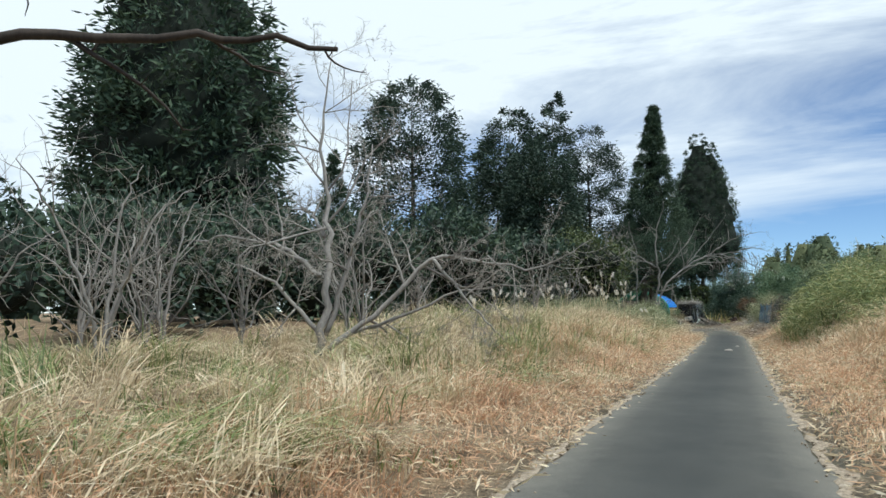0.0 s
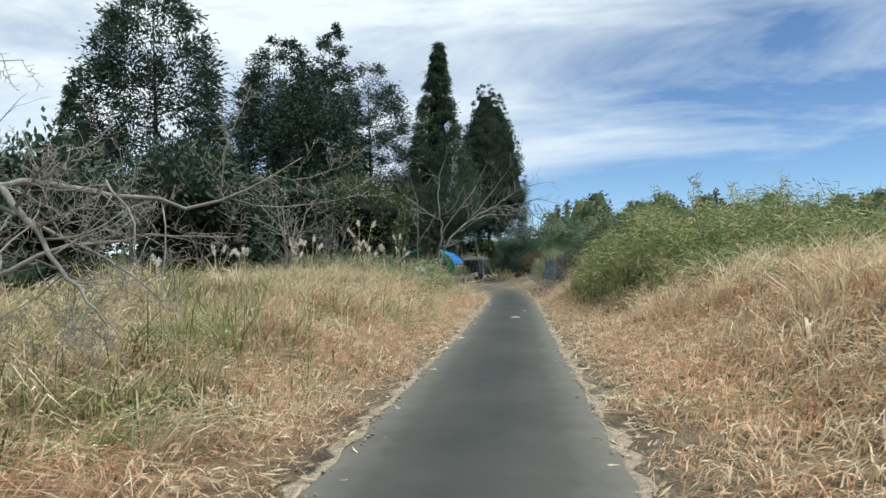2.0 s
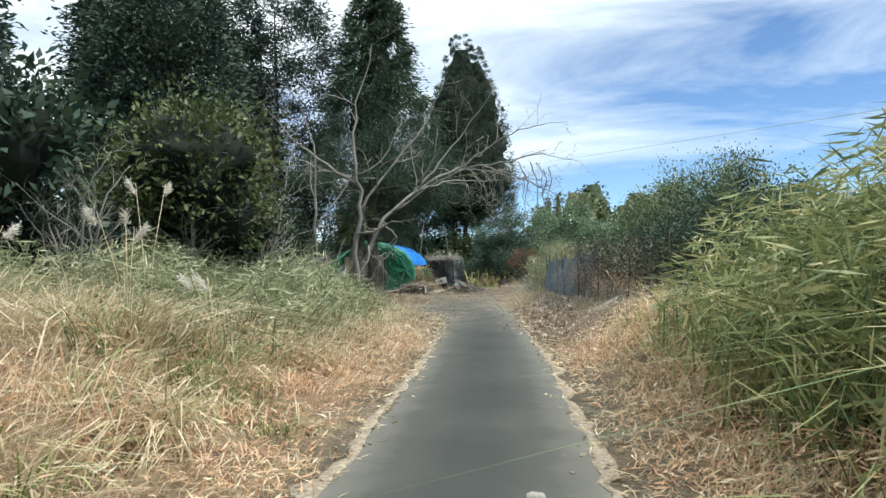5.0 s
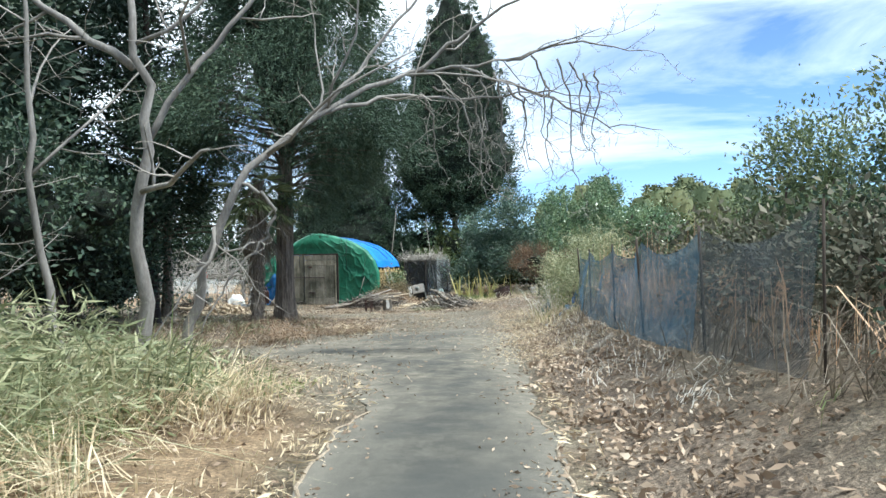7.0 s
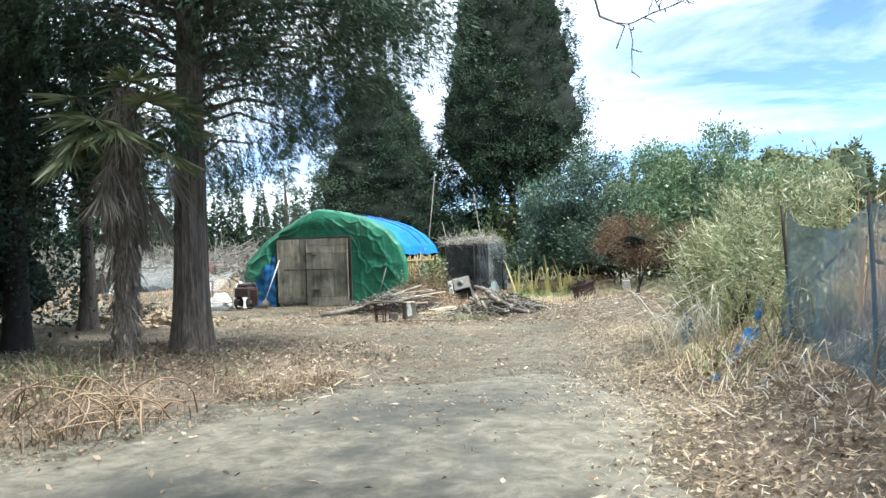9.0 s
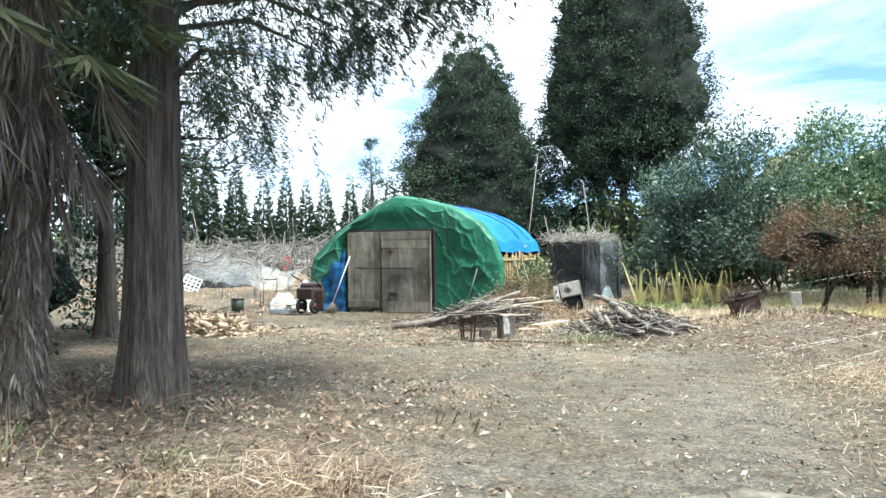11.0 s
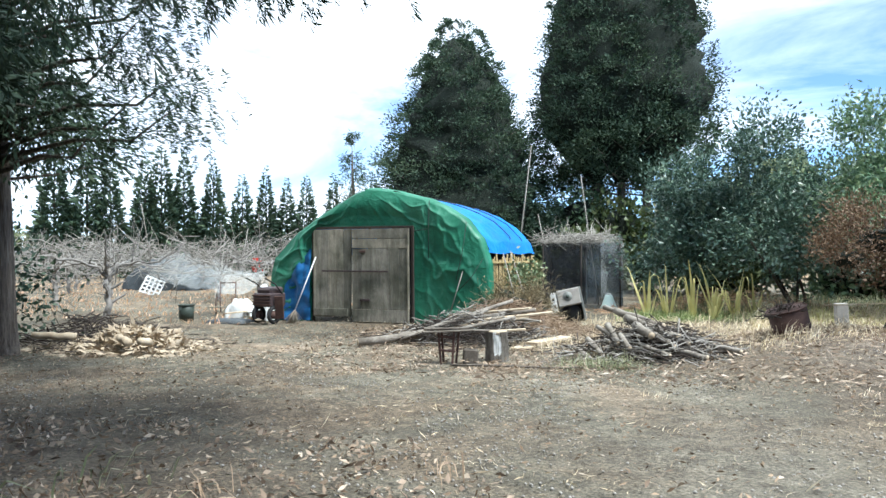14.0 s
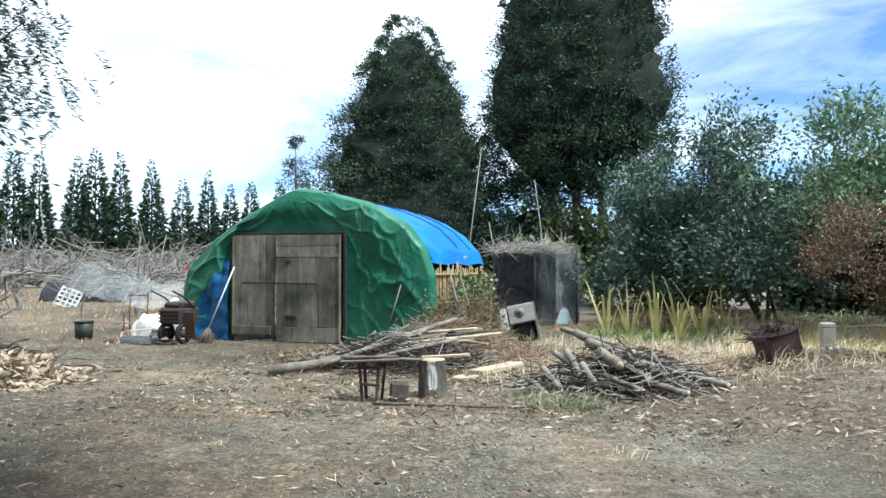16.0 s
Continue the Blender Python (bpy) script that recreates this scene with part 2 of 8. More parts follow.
M["cedar"] = leafy("cedar_foliage", [(0.0, (0.026, 0.048, 0.032)), (0.5, (0.048, 0.082, 0.05)), (1.0, (0.09, 0.125, 0.065))], 0.65, 0.12, spec=0.3)
M["pine"] = leafy("pine_foliage", [(0.0, (0.022, 0.042, 0.03)), (0.6, (0.042, 0.07, 0.048)), (1.0, (0.08, 0.105, 0.062))], 0.6, 0.12, spec=0.3)
M["evergreen"] = leafy("evergreen_leaf", [(0.0, (0.045, 0.095, 0.055)), (0.5, (0.12, 0.20, 0.105)), (1.0, (0.32, 0.40, 0.21))], 0.28, 0.22, 1.6, spec=0.6)
M["holly"] = leafy("blue_green_leaf", [(0.0, (0.025, 0.055, 0.042)), (0.5, (0.068, 0.122, 0.086)), (1.0, (0.19, 0.26, 0.175))], 0.38, 0.15, 1.6, spec=0.5)
M["thicket"] = leafy("thicket_leaf", [(0.0, (0.02, 0.04, 0.03)), (0.5, (0.042, 0.072, 0.046)), (1.0, (0.085, 0.118, 0.064))], 0.55, 0.14, 1.0, spec=0.3)
M["olive"] = leafy("olive_leaf", [(0.0, (0.03, 0.05, 0.018)), (0.5, (0.07, 0.095, 0.032)), (1.0, (0.15, 0.16, 0.06))], 0.5, 0.15, 1.0)
M["laurel"] = leafy("laurel_leaf", [(0.0, (0.055, 0.09, 0.042)), (0.5, (0.13, 0.175, 0.085)), (1.0, (0.30, 0.335, 0.18))], 0.42, 0.2, 1.0, spec=0.4)
M["russet_leaf"] = leafy("russet_leaf", [(0.0, (0.05, 0.032, 0.02)), (0.5, (0.135, 0.085, 0.05)), (1.0, (0.27, 0.185, 0.11))], 0.6, 0.2, 1.2)
M["far"] = leafy("far_wood", [(0.0, (0.04, 0.06, 0.034)), (0.5, (0.085, 0.11, 0.05)), (1.0, (0.2, 0.2, 0.095))], 0.8, 0.0, patch=0.10)
M["dead_leaf"] = leafy("fallen_leaf", [(0.0, (0.10, 0.068, 0.048)), (0.4, (0.255, 0.187, 0.13)), (0.75, (0.46, 0.365, 0.27)), (1.0, (0.66, 0.575, 0.46))], 0.7, 0.1, 2.0)
M["bark"] = mottled("grey_bark", [(0.25, (0.08, 0.072, 0.064)), (0.5, (0.22, 0.205, 0.185)), (0.75, (0.42, 0.40, 0.37))], 3.0, 0.9, 26, 0.6, 0.01, (1, 1, 0.35))
M["cedar_bark"] = mottled("cedar_bark", [(0.3, (0.032, 0.026, 0.02)), (0.45, (0.105, 0.085, 0.068)), (0.56, (0.195, 0.165, 0.135)), (0.72, (0.38, 0.335, 0.28))], 14.0, 0.95, 55, 1.0, 0.03, (1.6, 1.6, 0.10))
# near-black colour that paints the shade deep inside crowns and bushes
M["inner"] = mottled("inner_shade", [(0.3, (0.007, 0.011, 0.008)), (0.7, (0.022, 0.030, 0.020))], 6, 0.95, 30, 0.8, 0.05)
M["dark_bark"] = mottled("dark_bark", [(0.3, (0.02, 0.016, 0.013)), (0.7, (0.075, 0.06, 0.05))], 4, 0.95, 30, 0.6, 0.01, (1, 1, 0.3))
M["twig"] = mottled("pale_twig", [(0.2, (0.12, 0.105, 0.09)), (0.5, (0.26, 0.24, 0.21)), (0.8, (0.44, 0.42, 0.38))], 2.0, 0.9, 20, 0.3, 0.004)


def asphalt():
    m, n, l, b = material("worn_asphalt", (0.06, 0.06, 0.06), 0.9)
    v = coords(n, l, "Object")
    big, mid, grain = noise_node(n, l, 0.5, 4, 0.6, v), noise_node(n, l, 2.4, 5, 0.7, v), noise_node(n, l, 170, 2, 0.8, v)
    track = coords(n, l, "UV")
    sx = n.new("ShaderNodeSeparateXYZ")
    l.new(track, sx.inputs[0])
    edge = n.new("ShaderNodeMath")
    edge.operation = "PINGPONG"
    edge.inputs[1].default_value = 0.5
    l.new(sx.outputs["X"], edge.inputs[0])
    er = ramp_node(n, [(0.0, (1.0, 1.0, 1.0)), (0.10, (0.62, 0.62, 0.62)), (0.2, (0.22, 0.22, 0.22)), (0.42, (0.0, 0.0, 0.0))])
    wob = n.new("ShaderNodeMath")
    wob.operation = "MULTIPLY_ADD"
    wob.inputs[1].default_value, wob.inputs[2].default_value = 0.22, -0.11
    l.new(mid.outputs["Fac"], wob.inputs[0])
    su = n.new("ShaderNodeMath")
    l.new(edge.outputs[0], su.inputs[0])
    l.new(wob.outputs[0], su.inputs[1])
    l.new(su.outputs[0], er.inputs["Fac"])
    r1 = ramp_node(n, [(0.3, (0.030, 0.033, 0.032)), (0.7, (0.056, 0.058, 0.054))])
    l.new(big.outputs["Fac"], r1.inputs["Fac"])
    c = mix_color(n, l, er.outputs["Color"], r1.outputs["Color"], (0.15, 0.142, 0.122))
    dm = n.new("ShaderNodeMapRange")
    dm.inputs["From Min"].default_value, dm.inputs["From Max"].default_value = 10.0, 18.0
    l.new(sx.outputs["Y"], dm.inputs["Value"])
    dn = ramp_node(n, [(0.40, (0.08, 0.08, 0.08)), (0.56, (0.9, 0.9, 0.9))])
    l.new(noise_node(n, l, 0.65, 5, 0.65, v).outputs["Fac"], dn.inputs["Fac"])
    # dust blown in from the sides and from the yard
    rim = ramp_node(n, [(0.03, (1, 1, 1)), (0.16, (0.75, 0.75, 0.75)), (0.30, (0, 0, 0))])
    l.new(su.outputs[0], rim.inputs["Fac"])
    far = n.new("ShaderNodeMapRange")
    far.inputs["From Min"].default_value, far.inputs["From Max"].default_value = 21.4, 24.0
    shift = n.new("ShaderNodeMath")
    shift.operation = "MULTIPLY_ADD"
    shift.inputs[1].default_value = 3.0
    l.new(mid.outputs["Fac"], shift.inputs[0])
    l.new(sx.outputs["Y"], shift.inputs[2])
    back = n.new("ShaderNodeMath")
    back.inputs[1].default_value = -1.5
    l.new(shift.outputs[0], back.inputs[0])
    l.new(back.outputs[0], far.inputs["Value"])
    most = dn.outputs["Color"]
    for other in (rim.outputs["Color"], far.outputs[0]):
        mx = n.new("ShaderNodeMath")
        mx.operation = "MAXIMUM"
        l.new(most, mx.inputs[0])
        l.new(other, mx.inputs[1])
        most = mx.outputs[0]
    dust = n.new("ShaderNodeMath")
    dust.operation = "MULTIPLY"
    l.new(dm.outputs[0], dust.inputs[0])
    l.new(most, dust.inputs[1])
    grit = ramp_node(n, [(0.36, (0.085, 0.076, 0.06)), (0.5, (0.15, 0.136, 0.108)), (0.64, (0.225, 0.205, 0.165))])
    l.new(noise_node(n, l, 4.5, 6, 0.75, v, 0.4).outputs["Fac"], grit.inputs["Fac"])
    c = mix_color(n, l, dust.outputs[0], c, grit.outputs["Color"])
    g = ramp_node(n, [(0.35, (0.7, 0.7, 0.7)), (0.7, (1.3, 1.3, 1.28))])
    l.new(grain.outputs["Fac"], g.inputs["Fac"])
    c = mix_color(n, l, 1.0, c, g.outputs["Color"], "MULTIPLY")
    l.new(c, b.inputs["Base Color"])
    bump(n, l, b, grain.outputs["Fac"], 0.4, 0.004)
    return m


M["asphalt"] = asphalt()


def ground_material():
    """Earth with dry litter; three kinds by the zone attribute: bare yard, grassy soil, leaf litter."""
    m, n, l, b = material("yard_earth", (0.2, 0.15, 0.1), 0.95)
    v = coords(n, l, "Object")
    at = n.new("ShaderNodeAttribute")
    at.attribute_name = "zone"
    sp = n.new("ShaderNodeSeparateColor")
    l.new(at.outputs["Color"], sp.inputs[0])
    big, mid, fine = noise_node(n, l, 0.35, 5, 0.6, v), noise_node(n, l, 2.2, 6, 0.72, v, 0.4), noise_node(n, l, 34, 4, 0.75, v)
    bare = ramp_node(n, [(0.36, (0.038, 0.033, 0.025)), (0.44, (0.083, 0.074, 0.056)), (0.53, (0.150, 0.134, 0.104)), (0.64, (0.275, 0.25, 0.205))])
    mx = mix_color(n, l, 0.5, big.outputs["Color"], mid.outputs["Color"])
    bw = n.new("ShaderNodeRGBToBW")
    l.new(mx, bw.inputs[0])
    l.new(bw.outputs[0], bare.inputs["Fac"])
    soil = ramp_node(n, [(0.3, (0.085, 0.06, 0.038)), (0.5, (0.21, 0.15, 0.092)), (0.7, (0.36, 0.27, 0.17))])
    l.new(mid.outputs["Fac"], soil.inputs["Fac"])
    litter = ramp_node(n, [(0.3, (0.06, 0.046, 0.036)), (0.5, (0.145, 0.112, 0.087)), (0.7, (0.29, 0.24, 0.19))])
    l.new(mid.outputs["Fac"], litter.inputs["Fac"])
    crumb = noise_node(n, l, 9.0, 6, 0.8, v, 0.8)
    cr = ramp_node(n, [(0.36, (0.38, 0.36, 0.32)), (0.5, (0.95, 0.95, 0.95)), (0.62, (1.6, 1.56, 1.46))])
    l.new(crumb.outputs["Fac"], cr.inputs["Fac"])
    hue = ramp_node(n, [(0.42, (0, 0, 0)), (0.6, (1, 1, 1))])
    l.new(noise_node(n, l, 0.55, 4, 0.65, v, 0.5).outputs["Fac"], hue.inputs["Fac"])
    tint = mix_color(n, l, hue.outputs["Color"], (0.98, 1.0, 0.97), (1.08, 0.95, 0.85))
    bare_c = mix_color(n, l, 1.0, bare.outputs["Color"], tint, "MULTIPLY")
    earth = mix_color(n, l, 0.8, bare_c, cr.outputs["Color"], "MULTIPLY")
    c = mix_color(n, l, sp.outputs[0], earth, soil.outputs["Color"])
    c = mix_color(n, l, sp.outputs[1], c, litter.outputs["Color"])
    grit = ramp_node(n, [(0.36, (0.085, 0.076, 0.06)), (0.5, (0.15, 0.136, 0.108)), (0.64, (0.225, 0.205, 0.165))])
    l.new(noise_node(n, l, 4.5, 6, 0.75, v, 0.4).outputs["Fac"], grit.inputs["Fac"])
    c = mix_color(n, l, sp.outputs[2], c, grit.outputs["Color"])
    fr = ramp_node(n, [(0.32, (0.42, 0.4, 0.37)), (0.5, (0.92, 0.92, 0.92)), (0.66, (1.7, 1.66, 1.58))])
    l.new(fine.outputs["Fac"], fr.inputs["Fac"])
    c = mix_color(n, l, 1.0, c, fr.outputs["Color"], "MULTIPLY")
    l.new(c, b.inputs["Base Color"])
    bump(n, l, b, fine.outputs["Fac"], 0.8, 0.05)
    return m


M["ground"] = ground_material()
M["verge"] = mottled("pale_gravel_edge", [(0.36, (0.13, 0.10, 0.07)), (0.5, (0.30, 0.245, 0.18)), (0.64, (0.48, 0.42, 0.335))], 22, 0.95, 60, 0.8, 0.02)

# ---- ground: one sheet to the horizon ----
def axis(a, b, step, far):
    core = np.arange(a, b + step / 2, step)
    out = np.geomspace(step, far, 26)
    return np.concatenate([(a - out)[::-1], core, b + out])


gx, gy = axis(-16, 10, 0.3, 900), axis(-32, 46, 0.3, 1200)
GX, GY = np.meshgrid(gx, gy)
fx, fy = GX.ravel(), GY.ravel()
near = (np.abs(fx + 3) < 22) & (fy > -36) & (fy < 56)
gz = land(fx, fy)
rough = np.zeros(len(fx))
rough[near] = 0.05 * noise2(fx[near], fy[near], 0.7, 3.1) + 0.025 * noise2(fx[near], fy[near], 2.3, 8.7)
in_road = (fx > road_left(fy) + 0.12) & (fx < road_right(fy) - 0.12) & (fy < 23.2)
rough *= smooth01(-0.1, 0.9, np.maximum(road_left(fy) - fx, fx - road_right(fy))) * (fy < 24.4) + (fy >= 24.4)
drive = np.exp(-((fx - np.interp(fy, [20, 30], [-0.6, -2])) / 2.6) ** 2) * (fy > 18)
gz = np.where(in_road, -0.03, gz + rough * (1 - 0.6 * np.clip(drive, 0, 1)))
nx, ny = len(gx), len(gy)
idx = np.arange(nx * ny).reshape(ny, nx)
quads = np.stack([idx[:-1, :-1], idx[:-1, 1:], idx[1:, 1:], idx[1:, :-1]], -1).reshape(-1, 4)
ground_me = mesh_np("ground", np.stack([fx, fy, gz], 1), [quads], smooth=True)
dl_all, dr_all = road_left(fy) - fx, fx - road_right(fy)
soil_w = np.maximum(smooth01(0.0, 0.6, dl_all) * (1 - smooth01(13, 17, fy)), smooth01(0.2, 1.0, dr_all) * (1 - smooth01(6, 10, fy)))
soil_w = np.maximum(soil_w, smooth01(55, 80, fy))
litter_w = np.maximum((1 - 0.55 * smooth01(0.9, 1.7, dr_all)) * smooth01(0.0, 0.5, dr_all) * smooth01(7, 11, fy) * (1 - smooth01(24, 29, fy)),
                      np.exp(-(((fx + 5.2) / 2.6) ** 2 + ((fy - 22.5) / 4) ** 2)) * 1.1)
litter_w = np.maximum(litter_w, np.exp(-(((fx - 2.2) / 2.0) ** 2 + ((fy - 32.5) / 3.2) ** 2)))
litter_w = np.clip(litter_w, 0, 1) * 0.9
edge_d = np.where(fy < 24, np.minimum(np.abs(dl_all), np.where(fx > road_right(fy), 9.0, np.abs(dr_all))), np.hypot(np.maximum(np.maximum(-1.4 - fx, fx - 1.3), 0), fy - 24))
dust_w = np.exp(-(edge_d / (0.75 + 0.4 * noise2(fx, fy, 0.6, 77.0))) ** 2) * smooth01(13, 16, fy) * (fy < 40)
lane = np.exp(-((fx - np.interp(fy, [20, 25, 31], [-0.4, 0.3, -0.6])) / (1.5 + 0.5 * noise2(fx, fy, 0.5, 83.0))) ** 2) * smooth01(20, 22, fy) * (1 - smooth01(27, 31, fy))
dust_w = np.maximum(dust_w, 0.75 * lane)
zone = ground_me.color_attributes.new("zone", "FLOAT_COLOR", "POINT")
zone.data.foreach_set("color", np.stack([soil_w, litter_w, dust_w, np.ones_like(fx)], 1).astype(np.float32).ravel())
tagged(part("ground", ground_me, M["ground"]), "bare brown yard earth with dry grass verges", "ground", kind="structure")

# ---- road: worn asphalt with crumbling edges ----
ry = np.arange(-60, 26.1, 0.2)
cols = 13
rl, rr = road_left(ry).copy(), road_right(ry).copy()
rl += 0.06 * noise2(ry, ry * 0, 1.3, 2.0) + 0.04 * noise2(ry, ry * 0, 4.0, 5.0)
rr += 0.06 * noise2(ry, ry * 0, 1.3, 7.0) + 0.04 * noise2(ry, ry * 0, 4.0, 9.0)
rl += 0.35 * smooth01(9, 14, ry) * noise2(ry, ry * 0, 0.8, 31.0) + 0.12 * smooth01(9, 14, ry) * noise2(ry, ry * 0, 2.6, 33.0)
rr += 0.22 * smooth01(9, 14, ry) * noise2(ry, ry * 0, 0.8, 37.0) + 0.10 * smooth01(9, 14, ry) * noise2(ry, ry * 0, 2.6, 39.0)
u = np.linspace(0, 1, cols)
rx = rl[:, None] + (rr - rl)[:, None] * u[None]
end = 0.9 * noise2(rx[-1], rx[-1] * 0, 0.9, 4.0)
ryy = np.repeat(ry[:, None], cols, 1) + smooth01(20.5, 24.5, ry)[:, None] * end[None]
rz = 0.010 - 0.012 * (np.abs(u - 0.5) > 0.499)[None] + 0.025 * np.sin(np.pi * u)[None] * np.ones_like(rx) + 0.004 * np.sin(ryy * 1.1 + rx * 2.0)
rz = rz - 0.10 * smooth01(23.0, 25.6, ryy + 0.9 * noise2(rx.ravel(), ryy.ravel(), 0.7, 52.0).reshape(rx.shape))
ridx = np.arange(len(ry) * cols).reshape(-1, cols)
rq = np.stack([ridx[:-1, :-1], ridx[:-1, 1:], ridx[1:, 1:], ridx[1:, :-1]], -1).reshape(-1, 4)
road_me = mesh_np("road", np.stack([rx, ryy, rz], -1).reshape(-1, 3), [rq], smooth=True)
uv = road_me.uv_layers.new(name="UVMap")
uvs = np.stack([np.repeat(u[None], len(ry), 0), ryy], -1).reshape(-1, 2)
uv.data.foreach_set("uv", uvs[rq.ravel()].astype(np.float32).ravel())
# pale crumbling gravel along both edges
for name, edge, sign, sd in (("road_edge", rl, -1, 11.0), ("road_edge", rr, 1, 13.0)):
    ys = ry[ry < 14.5]
    e = edge[ry < 14.5]
    fade = 1 - smooth01(7, 13, ys)
    wide = (0.11 + 0.16 * noise2(ys, ys * 0, 1.3, sd) + 0.16 * noise2(ys, ys * 0, 4.1, sd + 3)) * (0.15 + 0.85 * fade)
    inner = 0.03 + 0.06 * noise2(ys, ys * 0, 2.9, sd + 6) + 0.05 * noise2(ys, ys * 0, 7.0, sd + 8)
    P = []
    for k in (0.0, 0.2, 0.6, 1.0, 1.3):
        px = e + sign * (k * np.maximum(wide, 0.03) - inner)
        top = np.maximum(land(px, ys), 0) + (0.016 if k < 1 else 0.008)
        P.append(np.stack([px, ys, np.where(k == 0, 0.006, np.where(k > 1.2, land(px, ys) - 0.06, top))], 1))
    P = np.stack(P)
    i = np.arange(P.shape[0] * P.shape[1]).reshape(P.shape[:2])
    tagged(part(name, mesh_np(name, P.reshape(-1, 3), [np.stack([i[:-1, :-1], i[:-1, 1:], i[1:, 1:], i[1:, :-1]], -1).reshape(-1, 4)], smooth=True), M["verge"]), "pale crumbling gravel along the asphalt edge", "road edge", kind="structure")
tagged(part("road", road_me, M["asphalt"]), "narrow worn grey asphalt farm road with dusty edges", "road", kind="structure")

# ---- plants: makers ----
def merge_np(sets):
    vs, by_size, base = [], {}, 0
    for v, faces in sets:
        vs.append(v)
        for f in faces:
            by_size.setdefault(f.shape[1], []).append(f + base)
        base += len(v)
    return np.concatenate(vs), [np.concatenate(f) for f in by_size.values()]


def leaf_np(pos, way, length, width, rng, fold=0.25):
    n = len(pos)
    side = unit(np.cross(way, unit(rng.normal(size=(n, 3)))))
    up = np.cross(side, way)
    L, W = length[:, None], width[:, None]
    mid = pos + way * L * 0.45 + up * W * fold
    return np.stack([pos, mid + side * W * 0.5, pos + way * L, mid - side * W * 0.5], 1).reshape(-1, 3), [np.arange(n * 4).reshape(-1, 4)]


def lathe_np(z, r, rng, sides=18, wob=0.12):
    a = np.linspace(0, 2 * np.pi, sides, endpoint=False)
    rad = r[:, None] * (1 + wob * rng.normal(size=(len(z), sides)))
    v = np.stack([rad * np.cos(a), rad * np.sin(a), np.repeat(z[:, None], sides, 1)], -1).reshape(-1, 3)
    i = np.arange(len(z) - 1)[:, None] * sides + np.arange(sides)[None]
    j = np.arange(len(z) - 1)[:, None] * sides + (np.arange(sides)[None] + 1) % sides
    return v, [np.stack([i, j, j + sides, i + sides], -1).reshape(-1, 4)]


